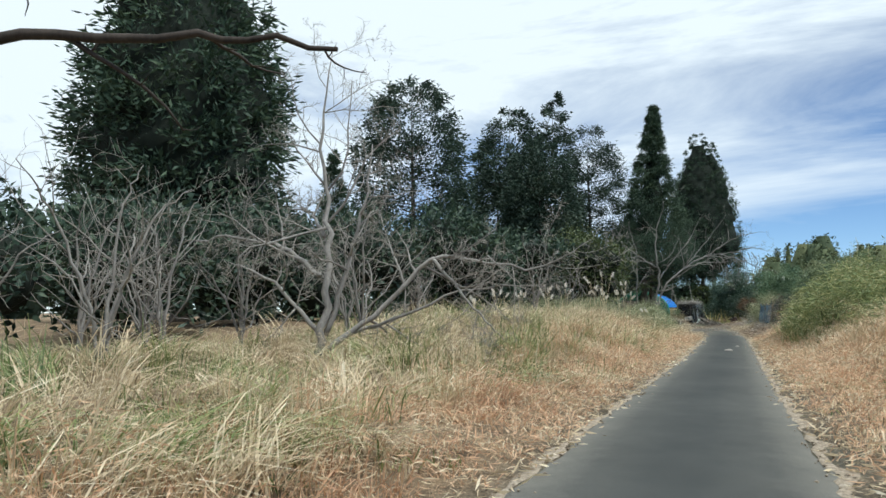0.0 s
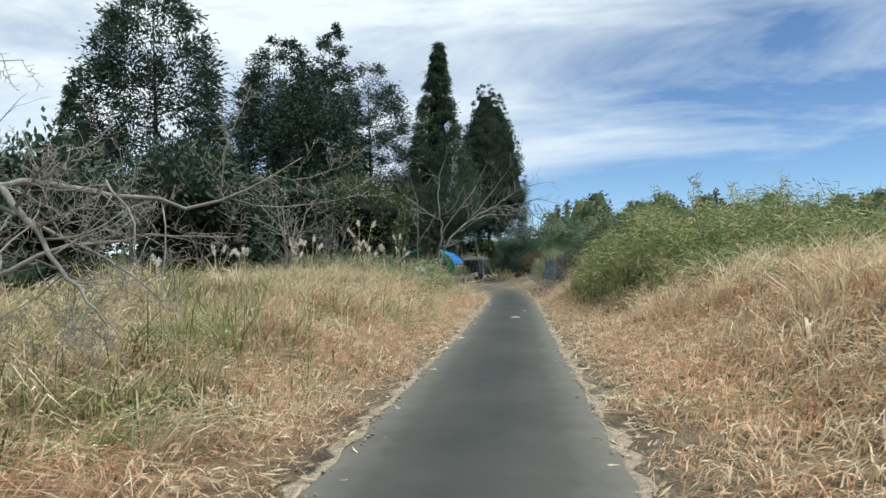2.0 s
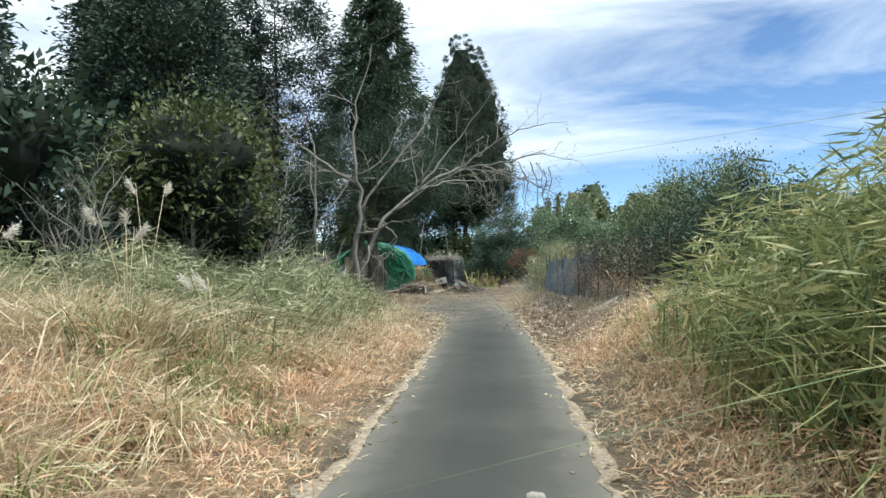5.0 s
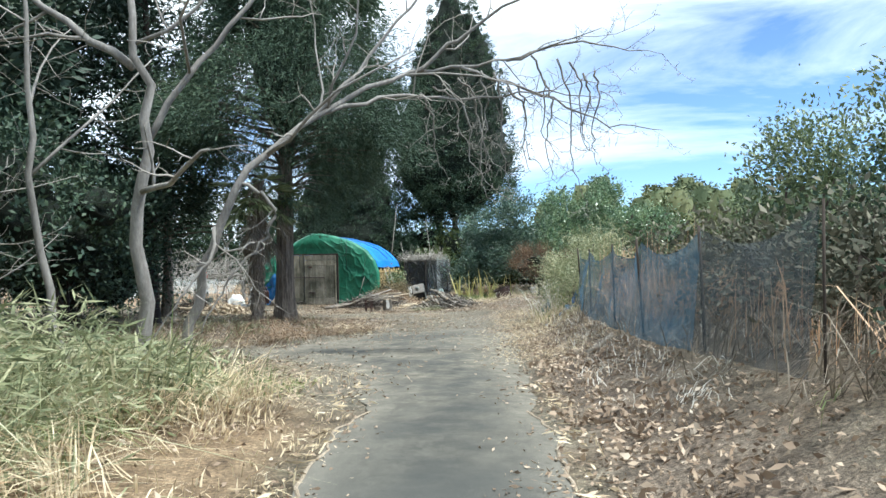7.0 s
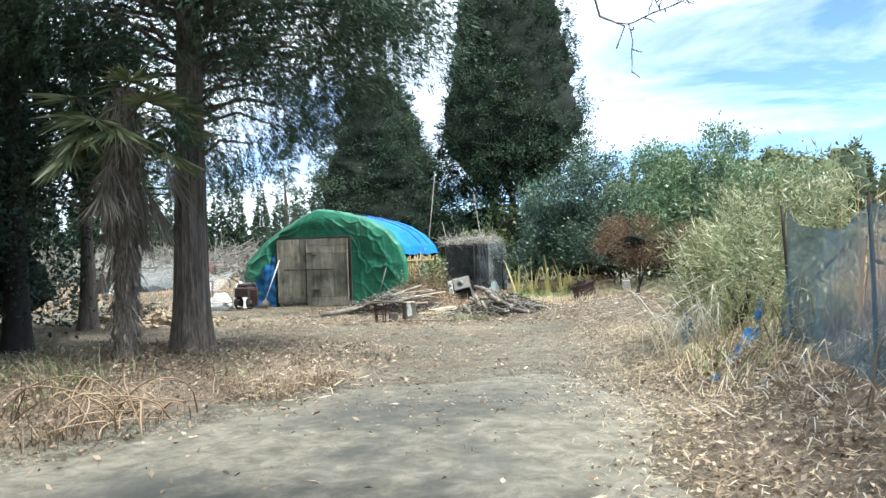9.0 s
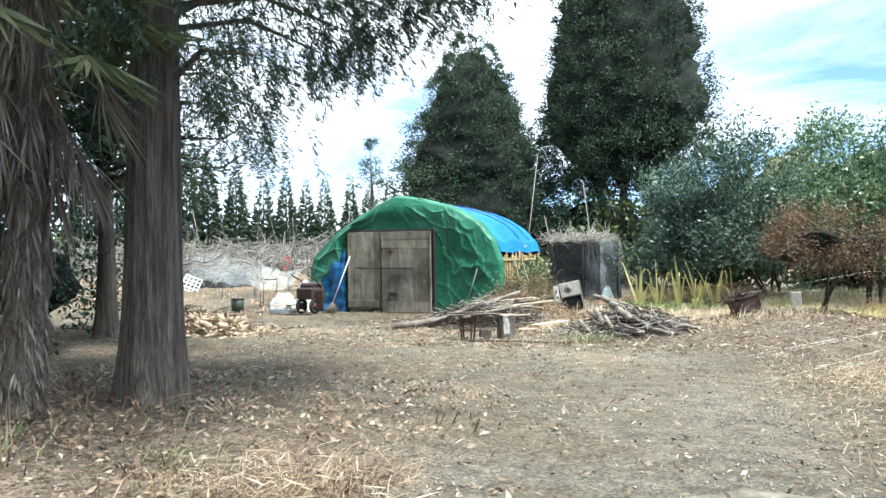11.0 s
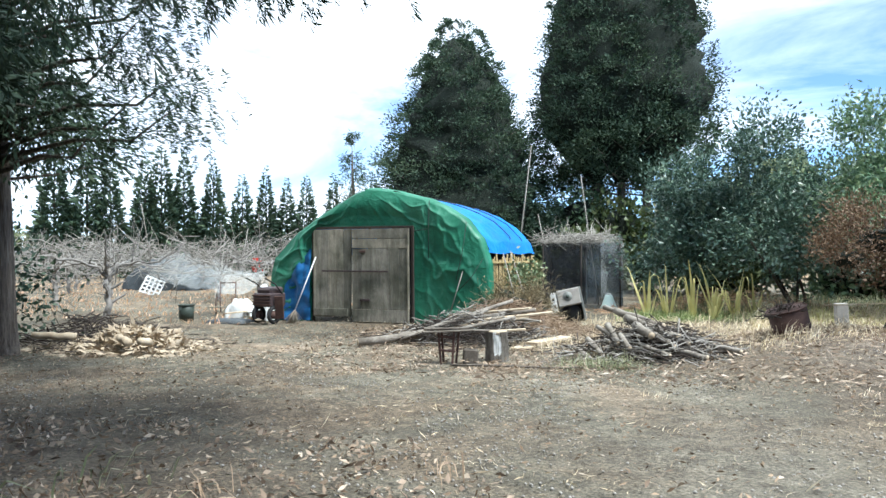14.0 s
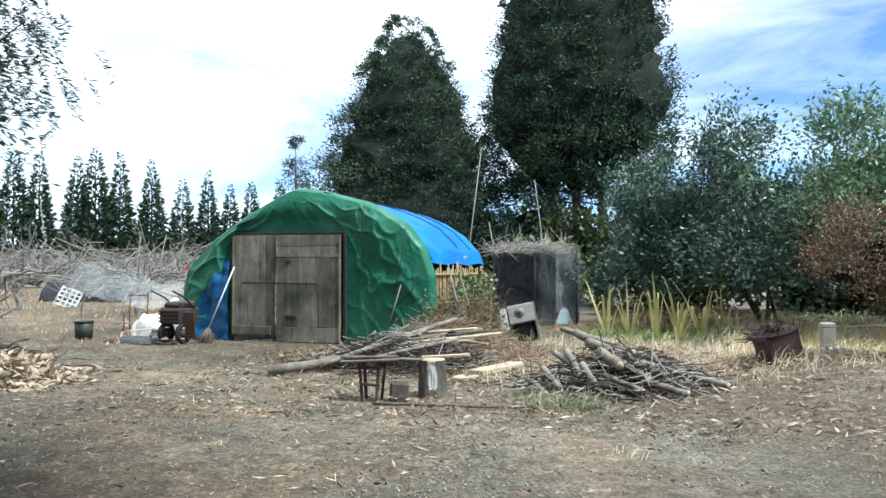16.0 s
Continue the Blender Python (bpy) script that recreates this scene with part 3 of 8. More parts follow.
def conifer(name, at, height, radius, clear, label, seed, clumps=260, per=90, spray=0.32, wide=0.09, shape="column", mat="cedar", bark="cedar_bark",
            trunk_r=0.28, group="", core=0.7, stems=((0, 0, 1.0),), spread=0.4, droop=-0.1, category="tree", fine_below=0.0, tilt=0.0):
    """A conifer: tapered trunk, boughs, and a crown of many small sprays in clumps round an uneven outline."""
    rng = np.random.default_rng(seed)
    root = thing(name, (*at[:2], float(land(*at[:2])) - 0.05 if len(at) < 3 else at[2]), label, category, group)
    sets, boughs = [], []
    for sx, sy, sh in stems:
        h = height * sh
        t = np.linspace(0, 0.985, 26) ** 1.7
        flare = trunk_r * (1 + 0.4 * np.exp(-t * h / 0.4))
        if fine_below:
            # a near trunk: fluted, with buttressed foot
            zs, aa = np.linspace(0, 1, 60) ** 1.5 * h * 0.985, np.linspace(0, 2 * np.pi, 64, endpoint=False)
            A2, Z2 = np.meshgrid(aa, zs)
            groove = np.array([noise.noise((4.2 * math.cos(p), 4.2 * math.sin(p), 0.35 * q)) for p, q in zip(A2.ravel(), Z2.ravel())]).reshape(A2.shape)
            strip = np.array([noise.noise((11 * math.cos(p), 11 * math.sin(p), 0.6 * q + 7)) for p, q in zip(A2.ravel(), Z2.ravel())]).reshape(A2.shape)
            foot = 1 + 0.42 * np.exp(-Z2 / 0.4) * (1 + 0.35 * np.sin(5 * A2 + 1))
            R2 = trunk_r * foot * np.clip(1 - Z2 / h * 1.04, 0.03, 1) * (1 + 0.10 * groove + 0.07 * strip)
            V2 = np.stack([sx + R2 * np.cos(A2), sy + R2 * np.sin(A2), Z2], -1).reshape(-1, 3)
            I2 = np.arange(60 * 64).reshape(60, 64)
            J2 = np.roll(I2, -1, 1)
            part("trunk", mesh_np("trunk", V2, [np.stack([I2[:-1], J2[:-1], J2[1:], I2[1:]], -1).reshape(-1, 4)], smooth=True), M[bark], root, "furrowed fibrous bark")
        else:
            part("trunk", tube("trunk", [(np.stack([sx + 0.05 * np.sin(t * 5), sy + 0.05 * np.cos(t * 4), t * h], 1), flare * np.clip(1 - t * 1.06, 0.03, 1))], 12), M[bark], root)
        span = h - clear

        def prof(k):
            if shape == "column":
                return np.where(k < 0.12, 0.72 + 2.3 * k, 1.0) * np.clip((1.02 - k) / 0.62, 0, 1) ** 0.72
            if shape == "skirt":
                return 0.70 * np.clip(1.01 - k, 0, 1) ** 1.0 + 0.32 * np.exp(-k / 0.09)
            if shape == "spire2":
                return np.where(k < 0.1, 0.8 + 2.0 * k, 1.0) * np.clip((1.02 - k) / 0.85, 0, 1) ** 0.62
            if shape == "spire":
                return np.where(k < 0.1, 0.75 + 2.5 * k, 1.0) * np.clip(1.02 - k, 0, 1) ** 0.85
            return np.sqrt(np.clip(1 - (2 * k - 0.9) ** 2 / 1.25, 0, 1))
        k = rng.uniform(0, 1, clumps * 3) ** 1.05
        k = k[rng.uniform(0, 1, len(k)) < np.clip(prof(k), 0.3, 1)][:clumps]
        a = rng.uniform(0, 2 * np.pi, len(k))
        lobe = 1 + 0.10 * np.sin(3 * a + 6 * k + seed) + 0.07 * np.sin(7 * a - 17 * k) + 0.06 * rng.normal(size=len(k))
        r = radius * sh * prof(k) * lobe * rng.uniform(0.70, 1.0, len(k)) ** 0.5
        c = np.stack([sx + r * np.cos(a), sy + r * np.sin(a), clear + k * span], 1)
        n = len(k) * per
        off = rng.normal(size=(len(k), per, 3)) * spread * np.array([1, 1, 0.75]) * (rng.uniform(0.6, 1.25, len(k)) * np.clip(0.22 + 1.1 * prof(k), 0.3, 1.1))[:, None, None]
        pos = (c[:, None] + off).reshape(-1, 3)
        out = np.repeat(np.stack([np.cos(a), np.sin(a), np.full(len(a), droop)], 1), per, 0)
        way = unit(out * 0.8 + off.reshape(-1, 3) / spread * 0.35 + rng.normal(size=(n, 3)) * 0.55)
        grade = np.repeat(np.where(k < fine_below, 0.5, 1.0), per)
        sets.append(leaf_np(pos, way, grade * spray * rng.uniform(0.6, 1.35, n), grade * wide * rng.uniform(0.5, 1.2, n), rng))
        if fine_below:
            near = np.repeat(k < fine_below, per)
            p2 = np.repeat(pos[near], 2, 0) + rng.normal(size=(2 * near.sum(), 3)) * [0.05, 0.05, 0.04] + [0, 0, -0.04]
            w2 = unit(np.repeat(way[near], 2, 0) + rng.normal(size=p2.shape) * 0.5 + [0, 0, -0.5])
            sets.append(leaf_np(p2, w2, rng.uniform(0.06, 0.13, len(p2)), rng.uniform(0.008, 0.016, len(p2)), rng))
        # solid core behind the sprays, its dark colour stands in for inner shade
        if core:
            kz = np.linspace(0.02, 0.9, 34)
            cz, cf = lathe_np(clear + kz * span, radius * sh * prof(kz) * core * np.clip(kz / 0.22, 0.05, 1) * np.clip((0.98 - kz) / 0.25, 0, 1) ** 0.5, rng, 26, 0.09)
            part("inner_growth", mesh_np("inner_growth", cz + [sx, sy, 0], cf), M["inner"], root, "dark core painted as the shade inside the crown")
        for kk, aa, rr in list(zip(k, a, r))[:46]:
            z0 = clear + kk * span
            boughs.append((np.array([[sx, sy, z0 - 0.25 * rr], [sx + rr * 0.5 * math.cos(aa), sy + rr * 0.5 * math.sin(aa), z0 - 0.16 * rr], [sx + rr * math.cos(aa), sy + rr * math.sin(aa), z0]]),
                           np.array([0.05, 0.03, 0.010]) * (0.4 + radius / 8)))
    part("bough_mass", tube("bough_mass", boughs, 5), M[bark], root, kind="stuff")
    part("crown", mesh_np("crown", *merge_np(sets)), M[mat], root)
    if tilt:
        for ob in root.children:
            co = np.empty(len(ob.data.vertices) * 3, np.float32)
            ob.data.vertices.foreach_get("co", co)
            co = co.reshape(-1, 3)
            co[:, 0] += tilt * np.clip(co[:, 2] / height, 0, 1) ** 1.5
            ob.data.vertices.foreach_set("co", co.ravel())
    return root


def bush_np(rng, blobs, per_m2=26, leaf=0.14, wide=0.06, core=0.72, up=0.25):
    """Leaves in clumps over a union of rounded masses."""
    sets, inside = [], []
    for (cx, cy, cz), (ra, rb, rc) in blobs:
        area = 4 * np.pi * ((ra * rb) ** 1.6 / 3 + (ra * rc) ** 1.6 / 3 + (rb * rc) ** 1.6 / 3) ** (1 / 1.6)
        nc = max(8, int(area * 2.4))
        d = unit(rng.normal(size=(nc, 3)))
        d = d[d[:, 2] > -0.75]
        nc = len(d)
        per = max(4, int(area * per_m2 / nc))
        c = np.array([cx, cy, cz]) + d * [ra, rb, rc] * (rng.uniform(0.72 if core else 0.42, 1.06, (nc, 1)))
        off = rng.normal(size=(nc, per, 3)) * 0.24 * (0.4 + 0.6 * min(ra, rc)) * rng.uniform(0.6, 1.3, (nc, 1, 1))
        pos = (c[:, None] + off).reshape(-1, 3)
        way = unit(np.repeat(d, per, 0) * 0.7 + rng.normal(size=(nc * per, 3)) * 0.7 + [0, 0, up])
        n = len(pos)
        pos[:, 2] = np.maximum(pos[:, 2], 0.03)
        sets.append(leaf_np(pos, way, leaf * rng.uniform(0.6, 1.35, n), wide * rng.uniform(0.7, 1.3, n), rng))
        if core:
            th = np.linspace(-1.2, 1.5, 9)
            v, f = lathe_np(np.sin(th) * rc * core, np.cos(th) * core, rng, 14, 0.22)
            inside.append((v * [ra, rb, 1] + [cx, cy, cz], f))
    return merge_np(sets), inside


def bush(name, at, blobs, label, seed, mat="evergreen", per_m2=26, leaf=0.14, wide=0.06, core=0.72, stems=5, bark="dark_bark", category="shrub", group="", up=0.25):
    rng = np.random.default_rng(seed)
    root = thing(name, (*at[:2], float(land(*at[:2])) - 0.03), label, category, group)
    leaves, inside = bush_np(rng, blobs, per_m2, leaf, wide, core, up)
    part("foliage", mesh_np("foliage", *leaves), M[mat], root)
    # dark shells under the leaves: the bush's inner shade put into colour
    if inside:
        part("inner_growth", mesh_np("inner_growth", *merge_np(inside)), M["inner"], root, "dark core painted as the shade inside the bush")
    for s in range(stems):
        (cx, cy, cz), (ra, rb, rc) = blobs[s % len(blobs)]
        x0, y0 = rng.normal(size=2) * 0.12
        tip = np.array([cx, cy, cz + rc * 0.5]) + rng.normal(size=3) * [ra * 0.4, rb * 0.4, rc * 0.2]
        mid = np.array([x0, y0, 0]) * 0.5 + tip * 0.5 + rng.normal(size=3) * 0.12
        part("stem", tube("stem", [(np.array([[x0, y0, -0.05], mid, tip]), np.array([0.06, 0.04, 0.015]) * (0.5 + 0.25 * rc))], 6), M[bark], root)
    return root


def grow(rng, pts, rad, level, out, kids=5, ratio=0.55, spread=0.9, up=0.25, levels=3, start=0.25):
    """Side branches along a polyline, and theirs in turn."""
    pts, rad = np.asarray(pts, float), np.asarray(rad, float)
    out.setdefault(level, []).append((pts, rad))
    if level >= levels:
        return
    seg = np.linalg.norm(np.diff(pts, axis=0), axis=1)
    s = np.concatenate([[0], np.cumsum(seg)])
    for q in np.linspace(start, 0.97, kids) + rng.uniform(-0.05, 0.05, kids):
        q = float(np.clip(q, 0.05, 0.99))
        p = np.array([np.interp(q * s[-1], s, pts[:, i]) for i in range(3)])
        r = float(np.interp(q * s[-1], s, rad))
        i = min(int(np.searchsorted(s, q * s[-1])), len(pts) - 1)
        d = unit(pts[i] - pts[max(i - 1, 0)])
        side = unit(np.cross(d, rng.normal(size=3)))
        way = unit(d * (1 - spread * 0.55) + side * spread + np.array([0, 0, up]))
        L = s[-1] * ratio * rng.uniform(0.6, 1.15) * (1.1 - 0.55 * q)
        n = 5
        path, w = [p], way
        for _ in range(n):
            w = unit(w + rng.normal(size=3) * 0.20 + np.array([0, 0, up * 0.25]))
            path.append(path[-1] + w * L / n)
        grow(rng, path, np.linspace(max(r * 0.62, 0.004), max(r * 0.2, 0.0025), n + 1), level + 1, out, max(2, kids - 1), ratio, spread, up, levels, 0.2)


def wavy(rng, pts, n=9, amount=0.04):
    """A polyline refined with a slight wander."""
    pts = np.asarray(pts, float)
    ends = np.concatenate([[2 * pts[0] - pts[1]], pts, [2 * pts[-1] - pts[-2]]])
    t = np.linspace(0, len(pts) - 1, n)
    i = np.minimum(t.astype(int), len(pts) - 2)
    f = (t - i)[:, None]
    a, b, c, d = ends[i], ends[i + 1], ends[i + 2], ends[i + 3]
    v = 0.5 * (2 * b + (c - a) * f + (2 * a - 5 * b + 4 * c - d) * f ** 2 + (3 * b - a - 3 * c + d) * f ** 3)
    v[1:-1] += rng.normal(size=(n - 2, 3)) * amount
    return v


def bare_tree(name, at, limbs, label, seed, mat="bark", kids=6, levels=3, ratio=0.5, up=0.2, spread=0.9, category="tree", group="", twig="twig", z=None):
    """A leafless tree. limbs: (points from the base, first and last radius, is it a trunk)."""
    rng = np.random.default_rng(seed)
    root = thing(name, (*at[:2], (float(land(*at[:2])) - 0.05) if z is None else z), label, category, group)
    fine = []
    for pts, r0, r1, first in limbs:
        line = wavy(rng, pts, max(9, 4 * len(pts)), 0.018 + 0.16 * r0)
        rad = np.linspace(r0, r1, len(line))
        part("trunk" if first else "limb", tube("limb", [(line, rad)], 9), M[mat], root)
        out = {}
        grow(rng, line, rad, 0, out, kids, ratio, spread, up, levels, 0.35 if first else 0.2)
        for lv, some in out.items():
            if lv:
                fine += some
    big = [b for b in fine if b[1][0] > 0.018]
    for b in big[:24]:
        part("branch", tube("branch", [b], 5), M[mat], root)
    rest = big[24:] + [b for b in fine if b[1][0] <= 0.018]
    if rest:
        part("twig_mass", tube("twig_mass", rest, 3), M[twig], root, kind="stuff")
    return root


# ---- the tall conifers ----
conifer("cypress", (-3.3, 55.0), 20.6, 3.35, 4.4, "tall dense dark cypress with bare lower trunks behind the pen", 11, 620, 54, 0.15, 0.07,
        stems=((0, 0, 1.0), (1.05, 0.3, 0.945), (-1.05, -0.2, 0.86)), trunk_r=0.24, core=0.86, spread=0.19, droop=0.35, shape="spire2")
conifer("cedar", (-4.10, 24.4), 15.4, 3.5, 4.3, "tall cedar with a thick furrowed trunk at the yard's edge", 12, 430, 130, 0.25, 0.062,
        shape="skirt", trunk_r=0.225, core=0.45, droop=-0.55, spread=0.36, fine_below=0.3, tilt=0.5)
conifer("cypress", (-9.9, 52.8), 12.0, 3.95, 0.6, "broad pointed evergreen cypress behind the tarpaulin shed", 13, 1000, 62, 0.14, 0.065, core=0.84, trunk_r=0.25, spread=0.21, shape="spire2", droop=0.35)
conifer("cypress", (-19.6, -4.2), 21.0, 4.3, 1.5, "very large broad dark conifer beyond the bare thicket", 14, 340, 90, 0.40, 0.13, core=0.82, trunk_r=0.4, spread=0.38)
# hanging lower boughs of the cedar
cedar = next(o for o in scene.objects if o.name.startswith("cedar"))
rng = np.random.default_rng(15)
low, arms = [], []
lower = [(rng.uniform(0.2, 2.5), rng.uniform(-0.9, 2.4), rng.uniform(4.1, 6.2), 0.36, 1500) for _ in range(24)]
ring = [(3.0 * math.cos(q * 2.4) * rr, 3.0 * math.sin(q * 2.4) * rr, 3.75 + 0.03 * q + 0.35 * rr + 1.6 * max(0.0, math.sin(q * 2.4)), 0.42, 900) for q, rr in enumerate(rng.uniform(0.4, 1.05, 58))]
for cx, cy, cz, sp, n in (*ring, *lower, (0.9, 0.1, 2.7, 0.3, 1500), (1.1, 0.7, 3.3, 0.35, 1700), (1.7, 0.9, 3.9, 0.35, 1700), (2.3, 0.6, 4.1, 0.3, 1400), (1.4, -0.5, 3.4, 0.35, 1500), (0.5, -0.9, 3.0, 0.3, 1200), (-0.7, -0.5, 3.3, 0.4, 1500), (-1.1, 0.5, 3.0, 0.4, 1500), (2.6, 1.3, 4.6, 0.35, 1500), (2.0, -0.6, 4.6, 0.4, 1500), (-0.3, 0.9, 2.9, 0.35, 1200), (0.45, 2.0, 3.25, 0.22, 1500), (0.75, 2.1, 3.45, 0.24, 1600), (1.1, 2.3, 3.7, 0.26, 1700), (1.5, 2.4, 3.95, 0.26, 1600), (1.9, 2.4, 4.2, 0.26, 1500), (0.8, 1.8, 4.0, 0.3, 1600)):
    tips = np.array([cx, cy, cz]) + rng.normal(size=(n // 30, 3)) * sp * [1, 1, 0.7]
    pos = np.repeat(tips, 30, 0) + np.cumsum(np.tile(rng.normal(size=(30, 3)) * 0.012 + [0, 0, -0.011], (len(tips), 1)).reshape(len(tips), 30, 3), 1).reshape(-1, 3)
    out = unit(np.array([cx, cy, -1.5]) + rng.normal(size=pos.shape) * 0.9)
    low.append(leaf_np(pos, out, rng.uniform(0.05, 0.12, len(pos)), rng.uniform(0.008, 0.015, len(pos)), rng))
    arms.append((np.array([[0, 0, cz - 0.25], [cx * 0.5, cy * 0.5, cz + 0.12], [cx, cy, cz + 0.05]]), np.array([0.035, 0.022, 0.008])))
part("hanging_foliage", mesh_np("hanging_foliage", *merge_np(low)), M["cedar"], cedar)
for arm in arms:
    part("bough", tube("bough", [arm], 6), M["cedar_bark"], cedar)
for i, (px, py, ph, pr) in enumerate(((-14.2, 24.2, 16.6, 2.5), (-11.6, 27.0, 18.4, 2.5), (-8.8, 26.6, 15.2, 2.2), (-11.0, 21.0, 13.0, 2.4), (-16.5, 27.5, 15.5, 2.4))):
    conifer("pine", (px, py), ph, pr, 3.0, "tall dark pine with open layered boughs", 20 + i, 210, *((170, 0.20, 0.066) if i == 2 else (105, 0.27, 0.115)), shape="round" if i != 1 else "spire2", mat="pine", core=0, bark="dark_bark",
            spread=0.32, group="pines by the road", trunk_r=0.22)
conifer("pine", (-18.4, 15.9), 16.6, 3.5, 3.0, "round-topped tall evergreen tree with open crown", 31, 340, 90, 0.28, 0.12, shape="round", mat="pine", core=0, bark="dark_bark", spread=0.34)
# a second cedar past the yard's edge, its lower boughs reaching over the bare ground
reach = conifer("cedar", (-10.3, 30.4), 7.2, 1.7, 3.0, "dark cedar with long lower boughs reaching over the yard", 16, 90, 110, 0.17, 0.045,
                shape="skirt", trunk_r=0.2, core=0.35, droop=-0.5, spread=0.32)
rng = np.random.default_rng(17)
low = []
for cx, cy, cz, sp, n in ((2.9, -1.3, 3.05, 0.25, 1500), (2.65, -0.9, 3.55, 0.27, 1700), (2.3, -1.2, 4.1, 0.3, 1900), (2.0, -0.9, 4.7, 0.32, 1900), (1.6, -0.8, 3.9, 0.3, 1600),
                          (1.3, -1.0, 4.5, 0.34, 1700), (2.5, -1.0, 4.6, 0.28, 1500), (2.1, -1.6, 2.85, 0.2, 1000), (2.45, -1.4, 3.2, 0.24, 1200), (1.1, -0.7, 5.1, 0.36, 1700), (1.9, -0.4, 5.3, 0.34, 1700), (0.8, -1.1, 3.6, 0.3, 1400)):
    cx, cy = cx + 1.4, cy - 0.2
    tips = np.array([cx, cy, cz]) + rng.normal(size=(n // 30, 3)) * sp * [1, 1, 0.8]
    pos = np.repeat(tips, 30, 0) + np.cumsum(np.tile(rng.normal(size=(30, 3)) * 0.012 + [0.004, 0, -0.009], (len(tips), 1)).reshape(len(tips), 30, 3), 1).reshape(-1, 3)
    out = unit(np.array([cx, cy, -1.2]) + rng.normal(size=pos.shape) * 0.9)
    low.append(leaf_np(pos, out, rng.uniform(0.06, 0.13, len(pos)), rng.uniform(0.009, 0.017, len(pos)), rng))
    part("bough", tube("bough", [(np.array([[0, 0, cz - 0.1], [cx * 0.5, cy * 0.5, cz - 0.05], [cx * 0.8, cy * 0.8, cz - 0.2], [cx, cy, cz + 0.08]]), np.array([0.04, 0.028, 0.018, 0.007]))], 6), M["cedar_bark"], reach)
part("hanging_foliage", mesh_np("hanging_foliage", *merge_np(low)), M["cedar"], reach)
conifer("young_conifer", (-19.0, 61.5), 9.0, 1.3, 0.5, "slender young conifer with sparse tiers of boughs", 32, 60, 90, 0.28, 0.05, shape="spire", core=0)
conifer("conifer", (-36.5, 34.3), 17.5, 2.4, 1.0, "far pointed conifer above the thicket", 33, 300, 90, 0.36, 0.12, shape="spire", core=0, spread=0.45)



def row_conifer(seed, height=13.0, radius=1.9):
    """A slender pointed conifer: whorls of short boughs with hanging sprays, thinning to the tip."""
    r = np.random.default_rng(seed)
    root = thing("row_conifer", (-50.5, 71.0, -0.05), "slender pointed conifer in a planted row", "tree", "conifers in the far row")
    part("trunk", tube("trunk", [(np.array([[0, 0, 0], [0.03, 0, height * 0.5], [0, 0, height * 0.98]]), np.array([0.13, 0.08, 0.01]))], 7), M["dark_bark"], root)
    n = 3000
    k = 1 - np.sqrt(r.uniform(0, 1, n))
    tier = np.floor(k * 17 + r.uniform(-0.2, 0.2, n)) / 17
    a = r.uniform(0, 6.28, n)
    rr = radius * (1.02 - k) ** 0.8 * r.uniform(0.2, 1.0, n) ** 0.6 * (1 + 0.22 * np.sin(3 * a + 40 * tier))
    p = np.stack([rr * np.cos(a), rr * np.sin(a), height * (0.05 + 0.93 * k) - 0.18 * rr], 1)
    w = unit(np.stack([np.cos(a), np.sin(a), r.uniform(-0.2, 0.9, n)], 1) + r.normal(size=(n, 3)) * 0.35)
    part("crown", mesh_np("crown", *leaf_np(p, w, r.uniform(0.45, 0.85, n) * (1.15 - 0.6 * k), r.uniform(0.22, 0.42, n) * (1.1 - 0.55 * k), r)), M["cedar"], root)
    return root


row_makers = [row_conifer(34), row_conifer(35, 12.6, 2.1), row_conifer(36, 13.6, 1.75)]
rng = np.random.default_rng(5)
for i in range(18):
    f = i / 10.2
    m = Matrix.Translation((-50.5 + 17.5 * f + rng.normal() * 0.4, 71.0 + 12.5 * f, -0.05)) @ Matrix.Rotation(rng.uniform(0, 6), 4, "Z") @ Matrix.Scale(float(rng.uniform(0.86, 1.05) * (1 - 0.2 * min(f, 1.3))), 4)
    if i < 3:
        row_makers[i].matrix_world = m
        continue
    c = copy_thing(row_makers[i % 3], m)
    c.scale = m.to_scale()

# ---- understory and shrubs ----
def masses(rng, n, sx, sy, h, r, low=0.3):
    out = []
    for _ in range(n):
        rr = r * rng.uniform(0.7, 1.2)
        out.append(((rng.uniform(-sx, sx), rng.uniform(-sy, sy), rng.uniform(low, 1.0) * max(h - rr, 0.3)), (rr, rr, rr * rng.uniform(0.75, 1.0))))
    return out


rng = np.random.default_rng(41)
